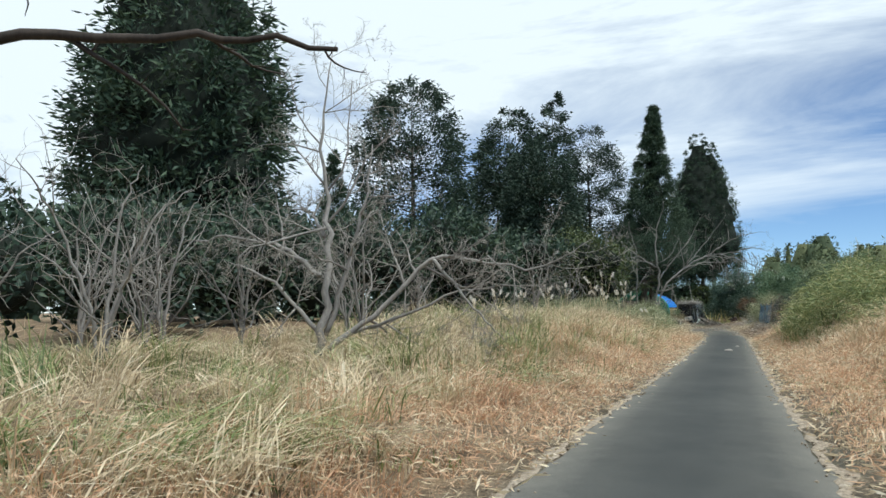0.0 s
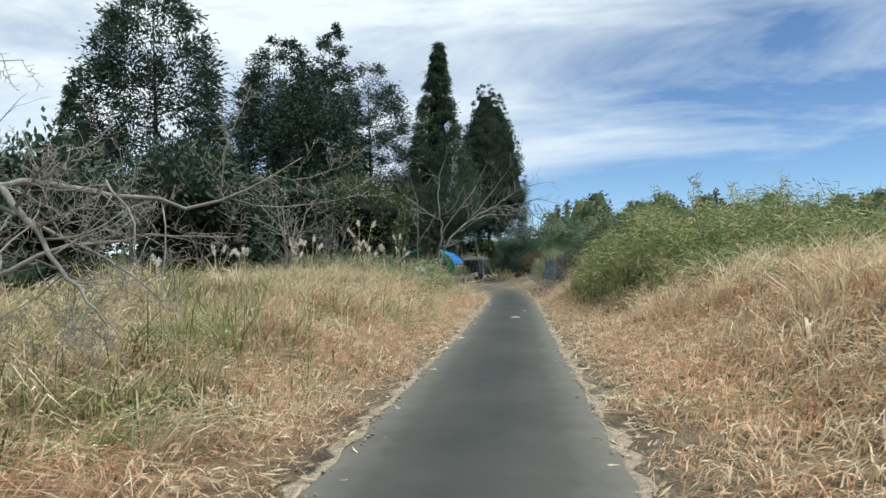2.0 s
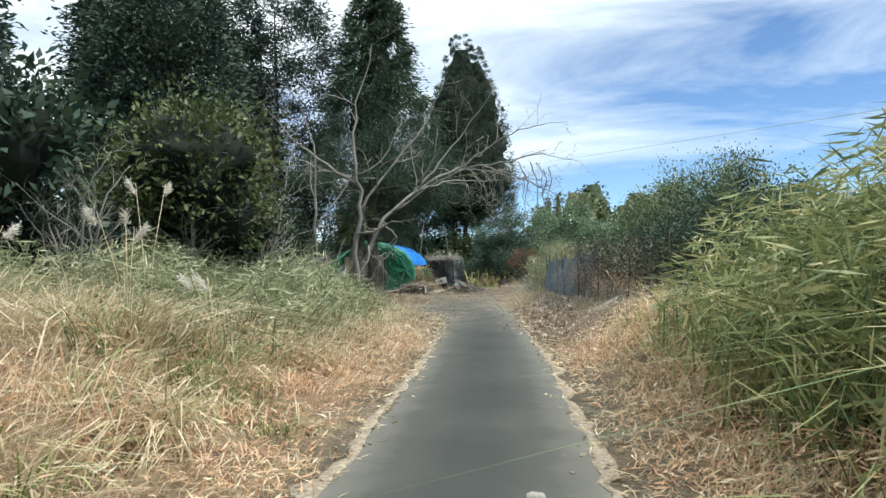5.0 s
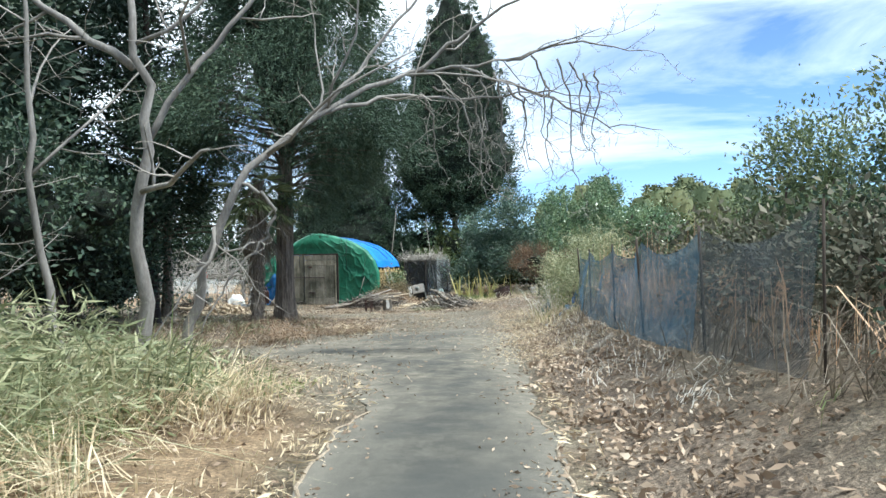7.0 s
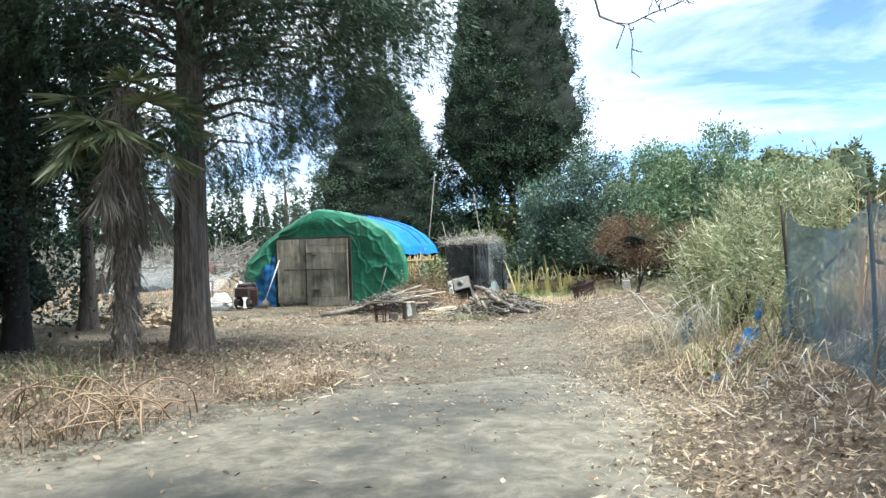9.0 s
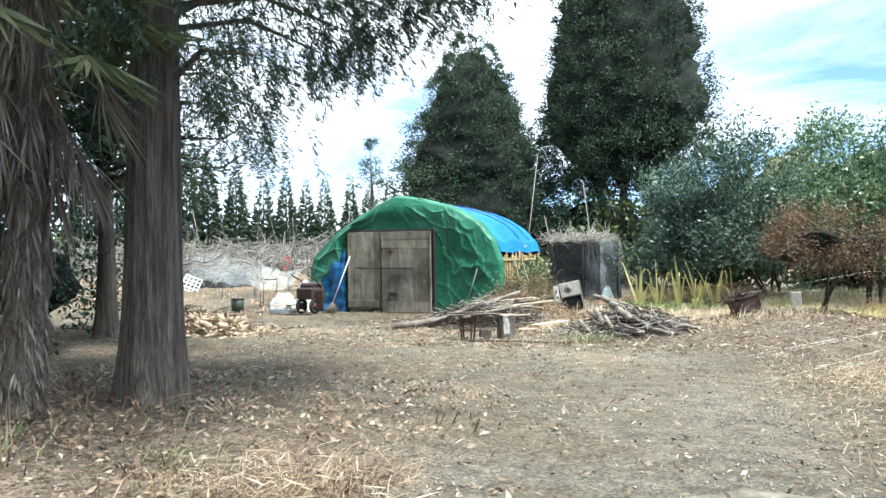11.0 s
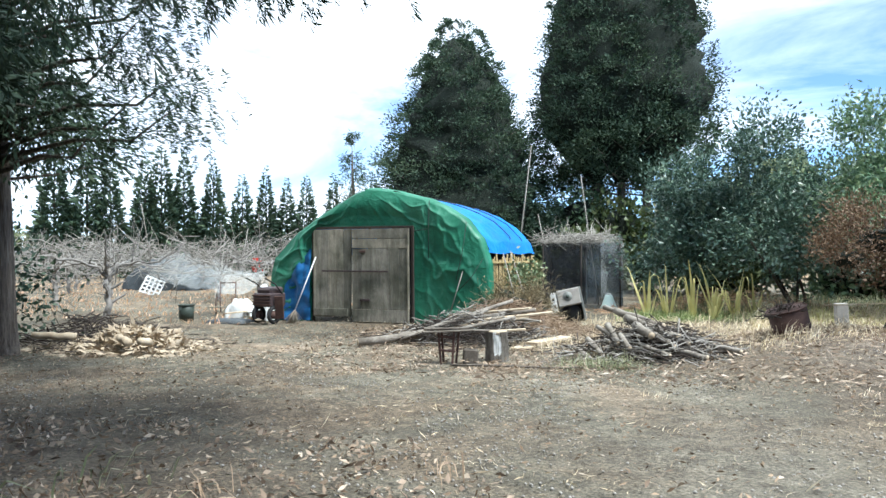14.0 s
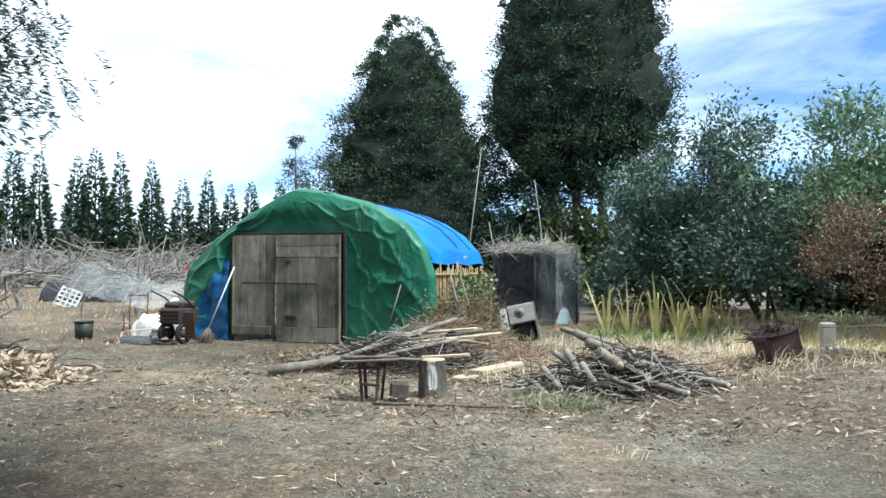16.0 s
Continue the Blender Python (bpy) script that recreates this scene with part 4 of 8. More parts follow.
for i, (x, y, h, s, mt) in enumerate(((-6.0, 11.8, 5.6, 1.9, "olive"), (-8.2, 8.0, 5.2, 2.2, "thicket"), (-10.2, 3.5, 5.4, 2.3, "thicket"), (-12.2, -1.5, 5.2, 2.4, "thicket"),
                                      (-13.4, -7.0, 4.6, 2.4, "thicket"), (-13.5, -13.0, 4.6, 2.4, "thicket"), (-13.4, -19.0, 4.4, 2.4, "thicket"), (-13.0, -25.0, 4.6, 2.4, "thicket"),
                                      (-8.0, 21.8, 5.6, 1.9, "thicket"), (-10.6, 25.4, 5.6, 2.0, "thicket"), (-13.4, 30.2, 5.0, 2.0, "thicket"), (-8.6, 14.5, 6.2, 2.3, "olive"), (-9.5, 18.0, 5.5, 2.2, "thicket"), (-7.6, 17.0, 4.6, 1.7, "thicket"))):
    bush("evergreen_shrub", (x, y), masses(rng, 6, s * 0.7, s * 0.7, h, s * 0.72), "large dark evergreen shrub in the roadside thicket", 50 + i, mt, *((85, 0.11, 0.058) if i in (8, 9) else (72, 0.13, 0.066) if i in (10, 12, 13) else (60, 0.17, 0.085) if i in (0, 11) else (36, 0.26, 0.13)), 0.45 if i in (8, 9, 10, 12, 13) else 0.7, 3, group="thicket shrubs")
for i, (x, y, h, s) in enumerate(((-0.2, 42.4, 4.3, 1.5), (1.9, 41.2, 5.2, 1.6), (3.9, 39.8, 5.5, 1.7), (6.0, 40.6, 4.6, 1.9))):
    bush("camellia", (x, y), masses(rng, 8, s * 0.6, s * 0.6, h, s * 0.62, 0.4), "glossy dark green broadleaf evergreen at the yard's edge", 70 + i, "evergreen" if i > 1 else "holly", 200, 0.115, 0.055, 0, 4, group="broadleaf evergreens")
bush("russet_shrub", (1.9, 33.6), [((0.1, 0, 1.25), (0.9, 0.9, 0.5)), ((0.8, 0.2, 1.15), (0.8, 0.8, 0.55)), ((-0.4, -0.1, 1.0), (0.5, 0.5, 0.35))], "low spreading shrub with russet brown winter leaves", 80, "russet_leaf", 700, 0.05, 0.022, 0.35, 2)
for i, (x, y, h, s) in enumerate(((5.5, 17.8, 3.5, 1.2), (7.0, 15.6, 3.8, 1.6), (8.8, 19.6, 2.9, 1.6), (9.6, 23.4, 2.9, 1.8))):
    bush("laurel", (x, y), masses(rng, 8, s * 0.6, s * 0.6, h, s * 0.6), "bushy broadleaf tree with dull green leaves behind the net fence", 90 + i, "laurel", 210 if i < 2 else 180, 0.08, 0.037, 0, 6, group="trees behind the fence")

for i, (x, y, h, r0) in enumerate(((6.2, 9.4, 2.3, 1.1), (6.2, 12.2, 2.4, 1.2), (5.8, 14.6, 2.1, 1.0), (7.6, 11.0, 2.8, 1.4))):
    bush("evergreen_shrub", (x, y), masses(rng, 7, r0 * 0.7, r0 * 0.9, h, r0 * 0.7), "dark leafy shrub crowding the net fence", 95 + i, "thicket", 250, 0.075, 0.034, 0, 4, group="shrubs behind the fence")

# ---- bare trees ----
rng = np.random.default_rng(43)
hanging = []
for k in range(15):
    a = np.array([2.7 + 0.2 * k, 3.7 + rng.uniform(-0.3, 0.3), 4.35 + rng.uniform(-0.2, 0.3)])
    b = np.array([3.1 + 0.155 * k + rng.uniform(-0.3, 0.3), rng.uniform(3.9, 4.6), rng.uniform(2.2, 3.3)])
    sway = rng.uniform(0.15, 0.55)
    hanging.append(((a, a * 0.65 + b * 0.35 + [sway * 0.5, 0, 0.12], a * 0.3 + b * 0.7 + [sway * 0.4, 0, -0.02], b + [sway, 0, 0]), 0.019, 0.004, False))
bare_tree("leaning_bare_tree", (-2.5, 15.0), [
    (((0, 0, 0), (0.15, -0.3, 1.6), (0.35, -0.5, 3.2), (0.2, -0.6, 5.0), (0.7, -0.4, 7.4)), 0.095, 0.008, True),
    (((-0.6, 2.2, 0), (-0.25, 2.1, 1.3), (0.3, 2.0, 2.55), (1.3, 2.5, 3.6), (2.6, 3.5, 4.4), (4.1, 3.7, 4.6), (5.6, 3.6, 5.0)), 0.082, 0.006, True),
    (((1.3, 2.5, 3.6), (2.3, 3.2, 4.0), (3.4, 3.7, 4.0), (4.6, 3.8, 4.1), (5.7, 3.8, 3.9)), 0.036, 0.004, False),
    (((2.6, 3.5, 4.4), (3.6, 3.5, 5.1), (4.8, 3.2, 5.6), (6.1, 3.0, 5.7)), 0.036, 0.005, False),
    (((0.9, 2.3, 3.2), (1.9, 2.8, 4.3), (2.9, 3.0, 5.6), (3.8, 3.0, 6.8)), 0.04, 0.006, False),
    (((3.4, 3.6, 4.5), (4.6, 4.0, 4.1), (5.7, 4.0, 3.6), (6.5, 3.8, 3.4)), 0.028, 0.004, False),
    (((4.1, 3.7, 4.6), (5.2, 3.7, 4.8), (6.5, 3.5, 4.5)), 0.028, 0.004, False),
    (((0.0, 2.1, 2.0), (-0.05, 1.8, 1.5), (-0.3, 1.5, 1.0), (-0.65, 1.3, 0.4)), 0.03, 0.008, False),
    (((0.35, 2.0, 2.6), (0.75, 2.1, 2.35), (0.7, 2.2, 1.9), (0.35, 2.15, 1.5), (0.0, 2.0, 1.0), (-0.15, 1.8, 0.5)), 0.03, 0.008, False),
    (((0.5, 2.15, 1.75), (0.1, 2.0, 1.6), (-0.35, 1.9, 1.4)), 0.02, 0.006, False),
    (((0.2, -0.5, 3.6), (-1.2, -0.6, 4.6), (-2.2, -1.0, 5.8)), 0.05, 0.01, False),
    (((0.3, -0.4, 2.8), (1.0, -0.2, 3.9), (1.9, 0.0, 5.0), (2.6, 0.2, 6.4)), 0.042, 0.006, False),
    *hanging,
    (((-0.6, -0.4, 0), (-0.9, -0.6, 2.0), (-0.8, -0.9, 4.2), (-1.2, -1.0, 6.2)), 0.055, 0.008, True)],
    "leaning bare grey tree with limbs reaching over the road", 101, kids=5, levels=3, ratio=0.42, up=0.06)
bare_tree("fallen_bare_tree", (-4.3, -16.6), [
    (((0, 0, 0), (0.1, 0.1, 1.2), (-0.1, 0.5, 2.6), (-0.5, 0.9, 4.4), (-0.6, 1.4, 6.6)), 0.095, 0.010, True),
    (((0.1, 0.1, 0.4), (0.4, 0.4, 1.7), (0.7, 0.6, 3.0), (0.7, 0.9, 4.3)), 0.06, 0.01, False),
    (((0.2, 0, 0.1), (1.1, 0.5, 0.9), (2.05, 0.9, 1.9), (3.0, 1.35, 1.8), (4.0, 1.75, 1.7), (4.9, 2.15, 2.25)), 0.062, 0.006, False),
    (((0.3, 0.2, 0.3), (1.4, 1.0, 0.8), (2.6, 1.7, 1.3), (3.9, 2.3, 1.35)), 0.042, 0.008, False),
    (((2.05, 0.9, 1.9), (2.6, 0.7, 1.4), (3.2, 0.5, 0.8), (3.7, 0.4, 0.35)), 0.04, 0.006, False),
    (((-0.1, 0.2, 1.6), (-1.3, 0.6, 2.2), (-2.6, 0.4, 2.5), (-3.8, 0.2, 2.4)), 0.06, 0.008, False),
    (((-0.2, 0.5, 2.4), (-1.0, 1.3, 3.0), (-2.2, 2.0, 3.3)), 0.05, 0.008, False),
    (((0, 0, 0.5), (-1.0, -0.2, 1.5), (-2.0, -0.3, 1.9)), 0.05, 0.008, False)],
    "half-fallen bare grey tree with broken branches over the grass", 102, kids=10, levels=3, ratio=0.45, up=0.12, spread=1.0)
bare_tree("roadside_bare_tree", (-2.7, -25.6), [
    (((0, 0, 0), (-0.2, 0.1, 2.0), (0.1, 0.1, 3.6), (0.2, 0.3, 6.5)), 0.11, 0.02, True),
    (((0.05, 0.1, 3.1), (1.2, 0.6, 3.2), (2.4, 1.2, 3.22), (3.4, 1.75, 3.15)), 0.06, 0.02, False),
    (((0.05, 0.1, 3.2), (0.9, 0.9, 3.9), (1.5, 1.4, 4.8)), 0.05, 0.01, False)],
    "dark bare roadside tree with a long broken limb", 103, "dark_bark", kids=4, levels=2, ratio=0.33, twig="dark_bark")
rng = np.random.default_rng(44)
for i in range(17):
    x, y = -5.0 - rng.uniform(0, 5.0), -25 + i * (0.95 if i < 14 else 1.7) + rng.uniform(-0.8, 0.8)
    limbs = []
    for s in range(4):
        a, t = rng.uniform(0, 6.28), rng.uniform(0.3, 1.0)
        hgt = rng.uniform(2.0, 3.6)
        limbs.append((((0, 0, 0), (0.3 * t * math.cos(a), 0.3 * t * math.sin(a), hgt * 0.4), (0.9 * t * math.cos(a), 0.9 * t * math.sin(a), hgt * 0.8), (1.6 * t * math.cos(a + 0.3), 1.6 * t * math.sin(a + 0.3), hgt)), 0.038, 0.006, s == 0))
    bare_tree("bare_shrub", (x, y), limbs, "leafless grey shrub tangled in the thicket", 120 + i, kids=6, levels=2, ratio=0.55, group="bare shrubs of the thicket", category="shrub")

for i, (x, y, h) in enumerate(((-5.0, 10.5, 4.2), (-4.4, 13.0, 4.6), (-6.0, 14.5, 5.0), (-6.4, 16.6, 4.4), (-6.6, 12.0, 4.8), (-5.8, 7.5, 3.6))):
    limbs = []
    for s in range(5):
        a, t = rng.uniform(0, 6.28), rng.uniform(0.3, 1.0)
        hgt = h * rng.uniform(0.65, 1.05)
        limbs.append((((0, 0, 0), (0.35 * t * math.cos(a), 0.35 * t * math.sin(a), hgt * 0.35), (0.8 * t * math.cos(a), 0.8 * t * math.sin(a), hgt * 0.75), (1.3 * t * math.cos(a + 0.4), 1.3 * t * math.sin(a + 0.4), hgt)), 0.034, 0.006, s == 0))
    bare_tree("bare_shrub", (x, y), limbs, "tall leafless grey shrub among the weeds", 150 + i, kids=7, levels=2, ratio=0.5, group="bare shrubs of the thicket", category="shrub")

# ---- grasses (nobody could count them) ----
def scatter(rng, n, x0, x1, y0, y1, keep):
    x, y = rng.uniform(x0, x1, n), rng.uniform(y0, y1, n)
    ok = rng.uniform(0, 1, n) < keep(x, y)
    return x[ok], y[ok]


def grass(name, label, mat, rng, n, area, keep, h, w, per=13, lean=(0.5, 1.7), radius=0.14):
    """Tufts: blades of one tuft lean over much the same way."""
    x, y = scatter(rng, n, *area, keep)
    t = len(x)
    head, bend, tall = rng.normal(-0.6, 1.3, t), rng.uniform(*lean, t), rng.uniform(0.6, 1.3, t)
    rep = lambda v: np.repeat(v, per)
    k = t * per
    bx, by = rep(x) + rng.normal(0, radius, k), rep(y) + rng.normal(0, radius, k)
    ok = (bx < road_left(by) - 0.0) | (bx > road_right(by) + 0.0) | (by > 24.5)
    root = np.stack([bx, by, land(bx, by) - 0.03], 1)
    hh = h(bx, by) * rep(tall) * rng.uniform(0.4, 1.1, k)
    side = np.maximum(np.maximum(road_left(by) - bx, bx - road_right(by)), 0)
    hh = np.where(by < 24, np.minimum(hh, 0.3 + 0.75 * side), hh)
    hd, ln, ww = rep(head) + rng.normal(0, 0.6, k), np.clip(rep(bend) + rng.normal(0, 0.35, k), 0.05, 1.9), w * rng.uniform(0.6, 1.4, k)
    me = blade_mesh(name, root[ok], hh[ok], ln[ok], hd[ok], ww[ok], rng, 0.75, per < 20)
    return tagged(part(name, me, M[mat]), label, "grass", kind="stuff")


def patchy(x, y, scale, seed, lo, hi):
    return smooth01(lo, hi, noise2(x, y, scale, seed))


rng = np.random.default_rng(9)
off_l, off_r = (lambda x, y: road_left(y) - x), (lambda x, y: x - road_right(y))
left_on = lambda x, y: smooth01(0.05, 0.4, off_l(x, y)) * (1 - smooth01(15, 17.5, y))
right_on = lambda x, y: smooth01(0.1, 0.5, off_r(x, y)) * (1 - smooth01(5.5, 9.5, y))
tall_left = lambda x, y: 0.16 + 0.24 * smooth01(0.1, 1.8, off_l(x, y)) + 0.45 * smooth01(1.6, 4.0, off_l(x, y)) * smooth01(-16, -7, y) * (1 - smooth01(0, 8, y)) + 0.45 * patchy(x, y, 0.55, 131.0, 0.0, 0.4) * smooth01(0.8, 2.2, off_l(x, y))
tall_right = lambda x, y: 0.16 + 0.16 * smooth01(0.1, 1.8, off_r(x, y)) + 0.16 * patchy(x, y, 0.6, 137.0, 0.0, 0.4) * smooth01(0.6, 1.8, off_r(x, y))
thin_out = lambda x, y: 1 - 0.75 * smooth01(3.5, 7, off_l(x, y))
weed_h = lambda x, y: 0.25 + 1.15 * smooth01(0.9, 2.1, off_l(x, y)) * smooth01(2, 6, y) * (1 - 0.75 * smooth01(12, 14.5, y)) * (0.6 + 0.5 * patchy(x, y, 0.7, 33.0, -0.3, 0.4))
grass("dry_grass", "dry straw-coloured grass flopped over on the verge", "straw", rng, 6000, (-7.5, 3.6, -31, 18), lambda x, y: left_on(x, y) * (0.3 + 0.7 * patchy(x, y, 0.45, 1.0, -0.3, 0.25)) * thin_out(x, y), tall_left, 0.013)
grass("russet_grass", "reddish dry grass on the verge", "rust", rng, 4600, (-4, 3.6, -31, 10), lambda x, y: left_on(x, y) * (0.35 + 0.65 * patchy(x, y, 0.5, 6.0, -0.3, 0.15)) * (1 - smooth01(1.4, 3.6, off_l(x, y))), tall_left, 0.012, lean=(0.5, 1.6))
grass("green_grass", "long green and yellow grass on the verge", "green", rng, 5200, (-7.5, 3.0, -31, 18), lambda x, y: left_on(x, y) * patchy(x, y, 0.42, 12.0, -0.05, 0.3) * smooth01(0.3, 1.4, off_l(x, y)), tall_left, 0.016)
grass("green_weed", "low green weeds under the bare trees", "weed", rng, 1900, (-8, 0.6, 3, 19), lambda x, y: left_on(x, y) * smooth01(1.0, 2.4, off_l(x, y)) * (0.4 + 0.6 * patchy(x, y, 0.6, 31.0, -0.2, 0.3)), lambda x, y: 0.25 + weed_h(x, y), 0.02, 11)
grass("dry_grass", "dry straw-coloured grass on the bank", "straw", rng, 5000, (2.0, 9.0, -31, 10), lambda x, y: right_on(x, y) * (0.4 + 0.6 * patchy(x, y, 0.5, 3.0, -0.3, 0.25)) * (1 - smooth01(2.6, 4.5, off_r(x, y))), tall_right, 0.013)
grass("russet_grass", "reddish dry grass on the bank", "rust", rng, 4200, (2.0, 8.5, -31, 7), lambda x, y: right_on(x, y) * (0.3 + 0.7 * patchy(x, y, 0.5, 16.0, -0.3, 0.15)) * (1 - smooth01(2.4, 4.2, off_r(x, y))), tall_right, 0.012, lean=(0.6, 1.7))
grass("green_grass", "yellow green grass on the bank", "green", rng, 1500, (2.0, 8.5, -31, 12), lambda x, y: smooth01(0.1, 0.5, off_r(x, y)) * patchy(x, y, 0.6, 26.0, 0.0, 0.3) * (1 - smooth01(2.4, 4.2, off_r(x, y))), tall_right, 0.013)


def matted(name, label, mat, rng, n, area, keep, depth, length, width):
    """Short curled pieces of dead grass lying over one another."""
    x, y = scatter(rng, n, *area, keep)
    k = len(x)
    z = land(x, y) + 0.015 + depth(x, y) * rng.uniform(0, 1, k) ** 1.3
    way = unit(rng.normal(size=(k, 3)) * [1, 1, 0.45])
    return tagged(part(name, leaf_mesh(name, np.stack([x, y, z], 1), way, rng.uniform(*length, k), rng.uniform(*width, k), rng, 0.8), M[mat]), label, "grass", kind="stuff")


mat_l = lambda x, y: 0.10 + 0.26 * smooth01(0.2, 1.6, off_l(x, y)) * (0.5 + patchy(x, y, 0.9, 44.0, -0.3, 0.4))
mat_r = lambda x, y: 0.10 + 0.22 * smooth01(0.2, 1.4, off_r(x, y)) * (0.5 + patchy(x, y, 0.9, 46.0, -0.3, 0.4))
for kind_, hue_, share in (("russet_grass", "rust", 0.6), ("dry_grass", "straw", 0.4)):
    matted(kind_, "matted curls of dead grass beside the road", hue_, rng, int(90000 * share), (-3.0, 3.6, -31, 12), lambda x, y: smooth01(0.0, 0.25, off_l(x, y)) * (1 - smooth01(2.6, 4.2, off_l(x, y))) * (1 - smooth01(7, 12, y)) * (0.35 + 0.65 * patchy(x, y, 0.8, 47.0 + share, -0.3, 0.2)), mat_l, (0.05, 0.17), (0.007, 0.018))
    matted(kind_, "matted curls of dead grass on the bank", hue_, rng, int(90000 * share), (2.6, 8.2, -31, 9), lambda x, y: smooth01(0.05, 0.35, off_r(x, y)) * (1 - smooth01(2.6, 4.2, off_r(x, y))) * (1 - smooth01(6, 9.5, y)) * (0.35 + 0.65 * patchy(x, y, 0.8, 49.0 + share, -0.3, 0.2)), mat_r, (0.05, 0.17), (0.007, 0.018))
# rank green weeds under the bare trees
weed_on = lambda x, y: smooth01(1.0, 2.3, off_l(x, y)) * smooth01(2, 6, y) * (1 - smooth01(13.5, 16.5, y)) * (0.4 + 0.6 * patchy(x, y, 0.7, 33.0, -0.3, 0.2))
x, y = scatter(rng, 70000, -8.0, 0.8, 2, 17, weed_on)
z = land(x, y) + weed_h(x, y) * rng.uniform(0.05, 1.0, len(x))
way = unit(rng.normal(size=(len(x), 3)) * [1, 1, 0.6] + [0.25, -0.35, -0.1])
tagged(part("weed_leaves", leaf_mesh("weed_leaves", np.stack([x, y, z], 1), way, rng.uniform(0.12, 0.32, len(x)), rng.uniform(0.014, 0.032, len(x)), rng), M["weed"]), "rank grey-green weeds and bamboo grass under the trees", "weeds", kind="stuff")
big_tuft = lambda x, y: left_on(x, y) * smooth01(0.8, 2.0, off_l(x, y)) * (1 - smooth01(4, 9, y)) * patchy(x, y, 0.5, 36.0, -0.25, 0.1)
grass("silver_grass_leaves", "long pale flopped tufts of silver grass", "straw", rng, 800, (-7, 1.2, -29, 8), big_tuft, lambda x, y: 0.95 + 0 * x, 0.015, 42, (0.9, 1.9), 0.14)
grass("silver_grass_leaves", "long green flopped tufts of silver grass", "green", rng, 260, (-7, 1.2, -28, 15), lambda x, y: left_on(x, y) * smooth01(1.0, 2.2, off_l(x, y)), lambda x, y: 0.85 + 0 * x, 0.015, 50, (0.7, 1.9), 0.16)
grass("silver_grass_leaves", "long pale flopped tufts on the bank", "straw", rng, 240, (4.0, 8, -28, 4), lambda x, y: right_on(x, y) * smooth01(1.2, 2.2, off_r(x, y)), lambda x, y: 0.9 + 0 * x, 0.014, 50, (0.9, 1.9), 0.16)
grass("silver_grass_leaves", "pale flopped grass under the bare trees", "straw", rng, 330, (-6.5, 0.6, 4, 15), lambda x, y: left_on(x, y) * smooth01(0.5, 1.2, off_l(x, y)), lambda x, y: 0.7 + 0 * x, 0.014, 26, (0.8, 1.9), 0.16)
# tall bamboo grass on the bank
sasa_h = lambda x, y: (0.35 + 1.3 * smooth01(-9, -2.5, y) * (1 - 0.35 * smooth01(2, 5, y))) * (0.72 + 0.28 * smooth01(1.3, 2.2, off_r(x, y))) * (0.82 + 0.36 * patchy(x, y, 0.8, 29.0, -0.3, 0.4))
sasa_on = lambda x, y: smooth01(1.1, 1.7, off_r(x, y) - np.interp(y, [-9, -5, -2], [1.5, 0.5, 0.0])) * smooth01(-12, -5, y) * (1 - smooth01(3.0, 6.0, y)) * (0.45 + 0.55 * patchy(x, y, 0.6, 22.0, -0.3, 0.2)) * (1 - 0.6 * smooth01(4, 7, off_r(x, y)))
brown_on = lambda x, y: smooth01(1.9, 2.8, off_r(x, y)) * (1 - smooth01(-7, -1, y)) * (0.4 + 0.6 * patchy(x, y, 0.6, 24.0, -0.3, 0.2)) * (1 - 0.6 * smooth01(4, 7, off_r(x, y)))
grass("bamboo_grass", "tall green and yellow bamboo grass on the bank", "sasa", rng, 4200, (4.0, 11.0, -14, 6), sasa_on, sasa_h, 0.022, 12, (0.6, 1.7), 0.2)
grass("silver_grass_leaves", "long brown flopped grass on top of the bank", "straw", rng, 1150, (4.6, 11.5, -30, 0), brown_on, lambda x, y: 0.8 + 0 * x, 0.016, 20, (0.8, 1.9), 0.2)
grass("russet_grass", "reddish withered grass on top of the bank", "rust", rng, 1500, (4.6, 11.5, -30, 0), brown_on, lambda x, y: 0.6 + 0 * x, 0.014, 12, (0.5, 1.6), 0.2)
x, y = scatter(rng, 110000, 4.0, 11.0, -14, 6, sasa_on)
z = land(x, y) + sasa_h(x, y) * rng.uniform(0.12, 1.05, len(x))
way = unit(rng.normal(size=(len(x), 3)) * [1, 1, 0.6] + [-0.45, -0.4, -0.25])
tagged(part("bamboo_leaves", leaf_mesh("bamboo_leaves", np.stack([x, y, z], 1), way, rng.uniform(0.14, 0.36, len(x)), rng.uniform(0.016, 0.034, len(x)), rng), M["sasa"]),
       "long pointed bamboo leaves over the bank", "foliage", kind="stuff")

# ---- shed ----
SHED = pose(-7.22, 37.05, 0.0, 0, 0, -4.0)
shed = thing("shed", SHED, "arched shed covered with green and blue tarpaulins, plank doors shut", "shed")
PROF = [(-2.62, 0.0), (-2.62, 0.6), (-2.6, 1.0), (-2.5, 1.42), (-1.9, 1.98), (-1.2, 2.42), (-0.6, 2.72), (-0.1, 2.93), (0.5, 2.85), (1.2, 2.67), (1.7, 2.48), (2.15, 2.2), (2.52, 1.78), (2.7, 1.25), (2.72, 0.6), (2.72, 0.08)]


def arch(n):
    p = np.array(PROF)
    s = np.concatenate([[0], np.cumsum(np.hypot(*np.diff(p, axis=0).T))])
    t = np.linspace(0, s[-1], n)
    q = np.stack([np.interp(t, s, p[:, 0]), np.interp(t, s, p[:, 1])], 1)
    q[1:-1] = 0.5 * q[1:-1] + 0.25 * (q[:-2] + q[2:])
    return q


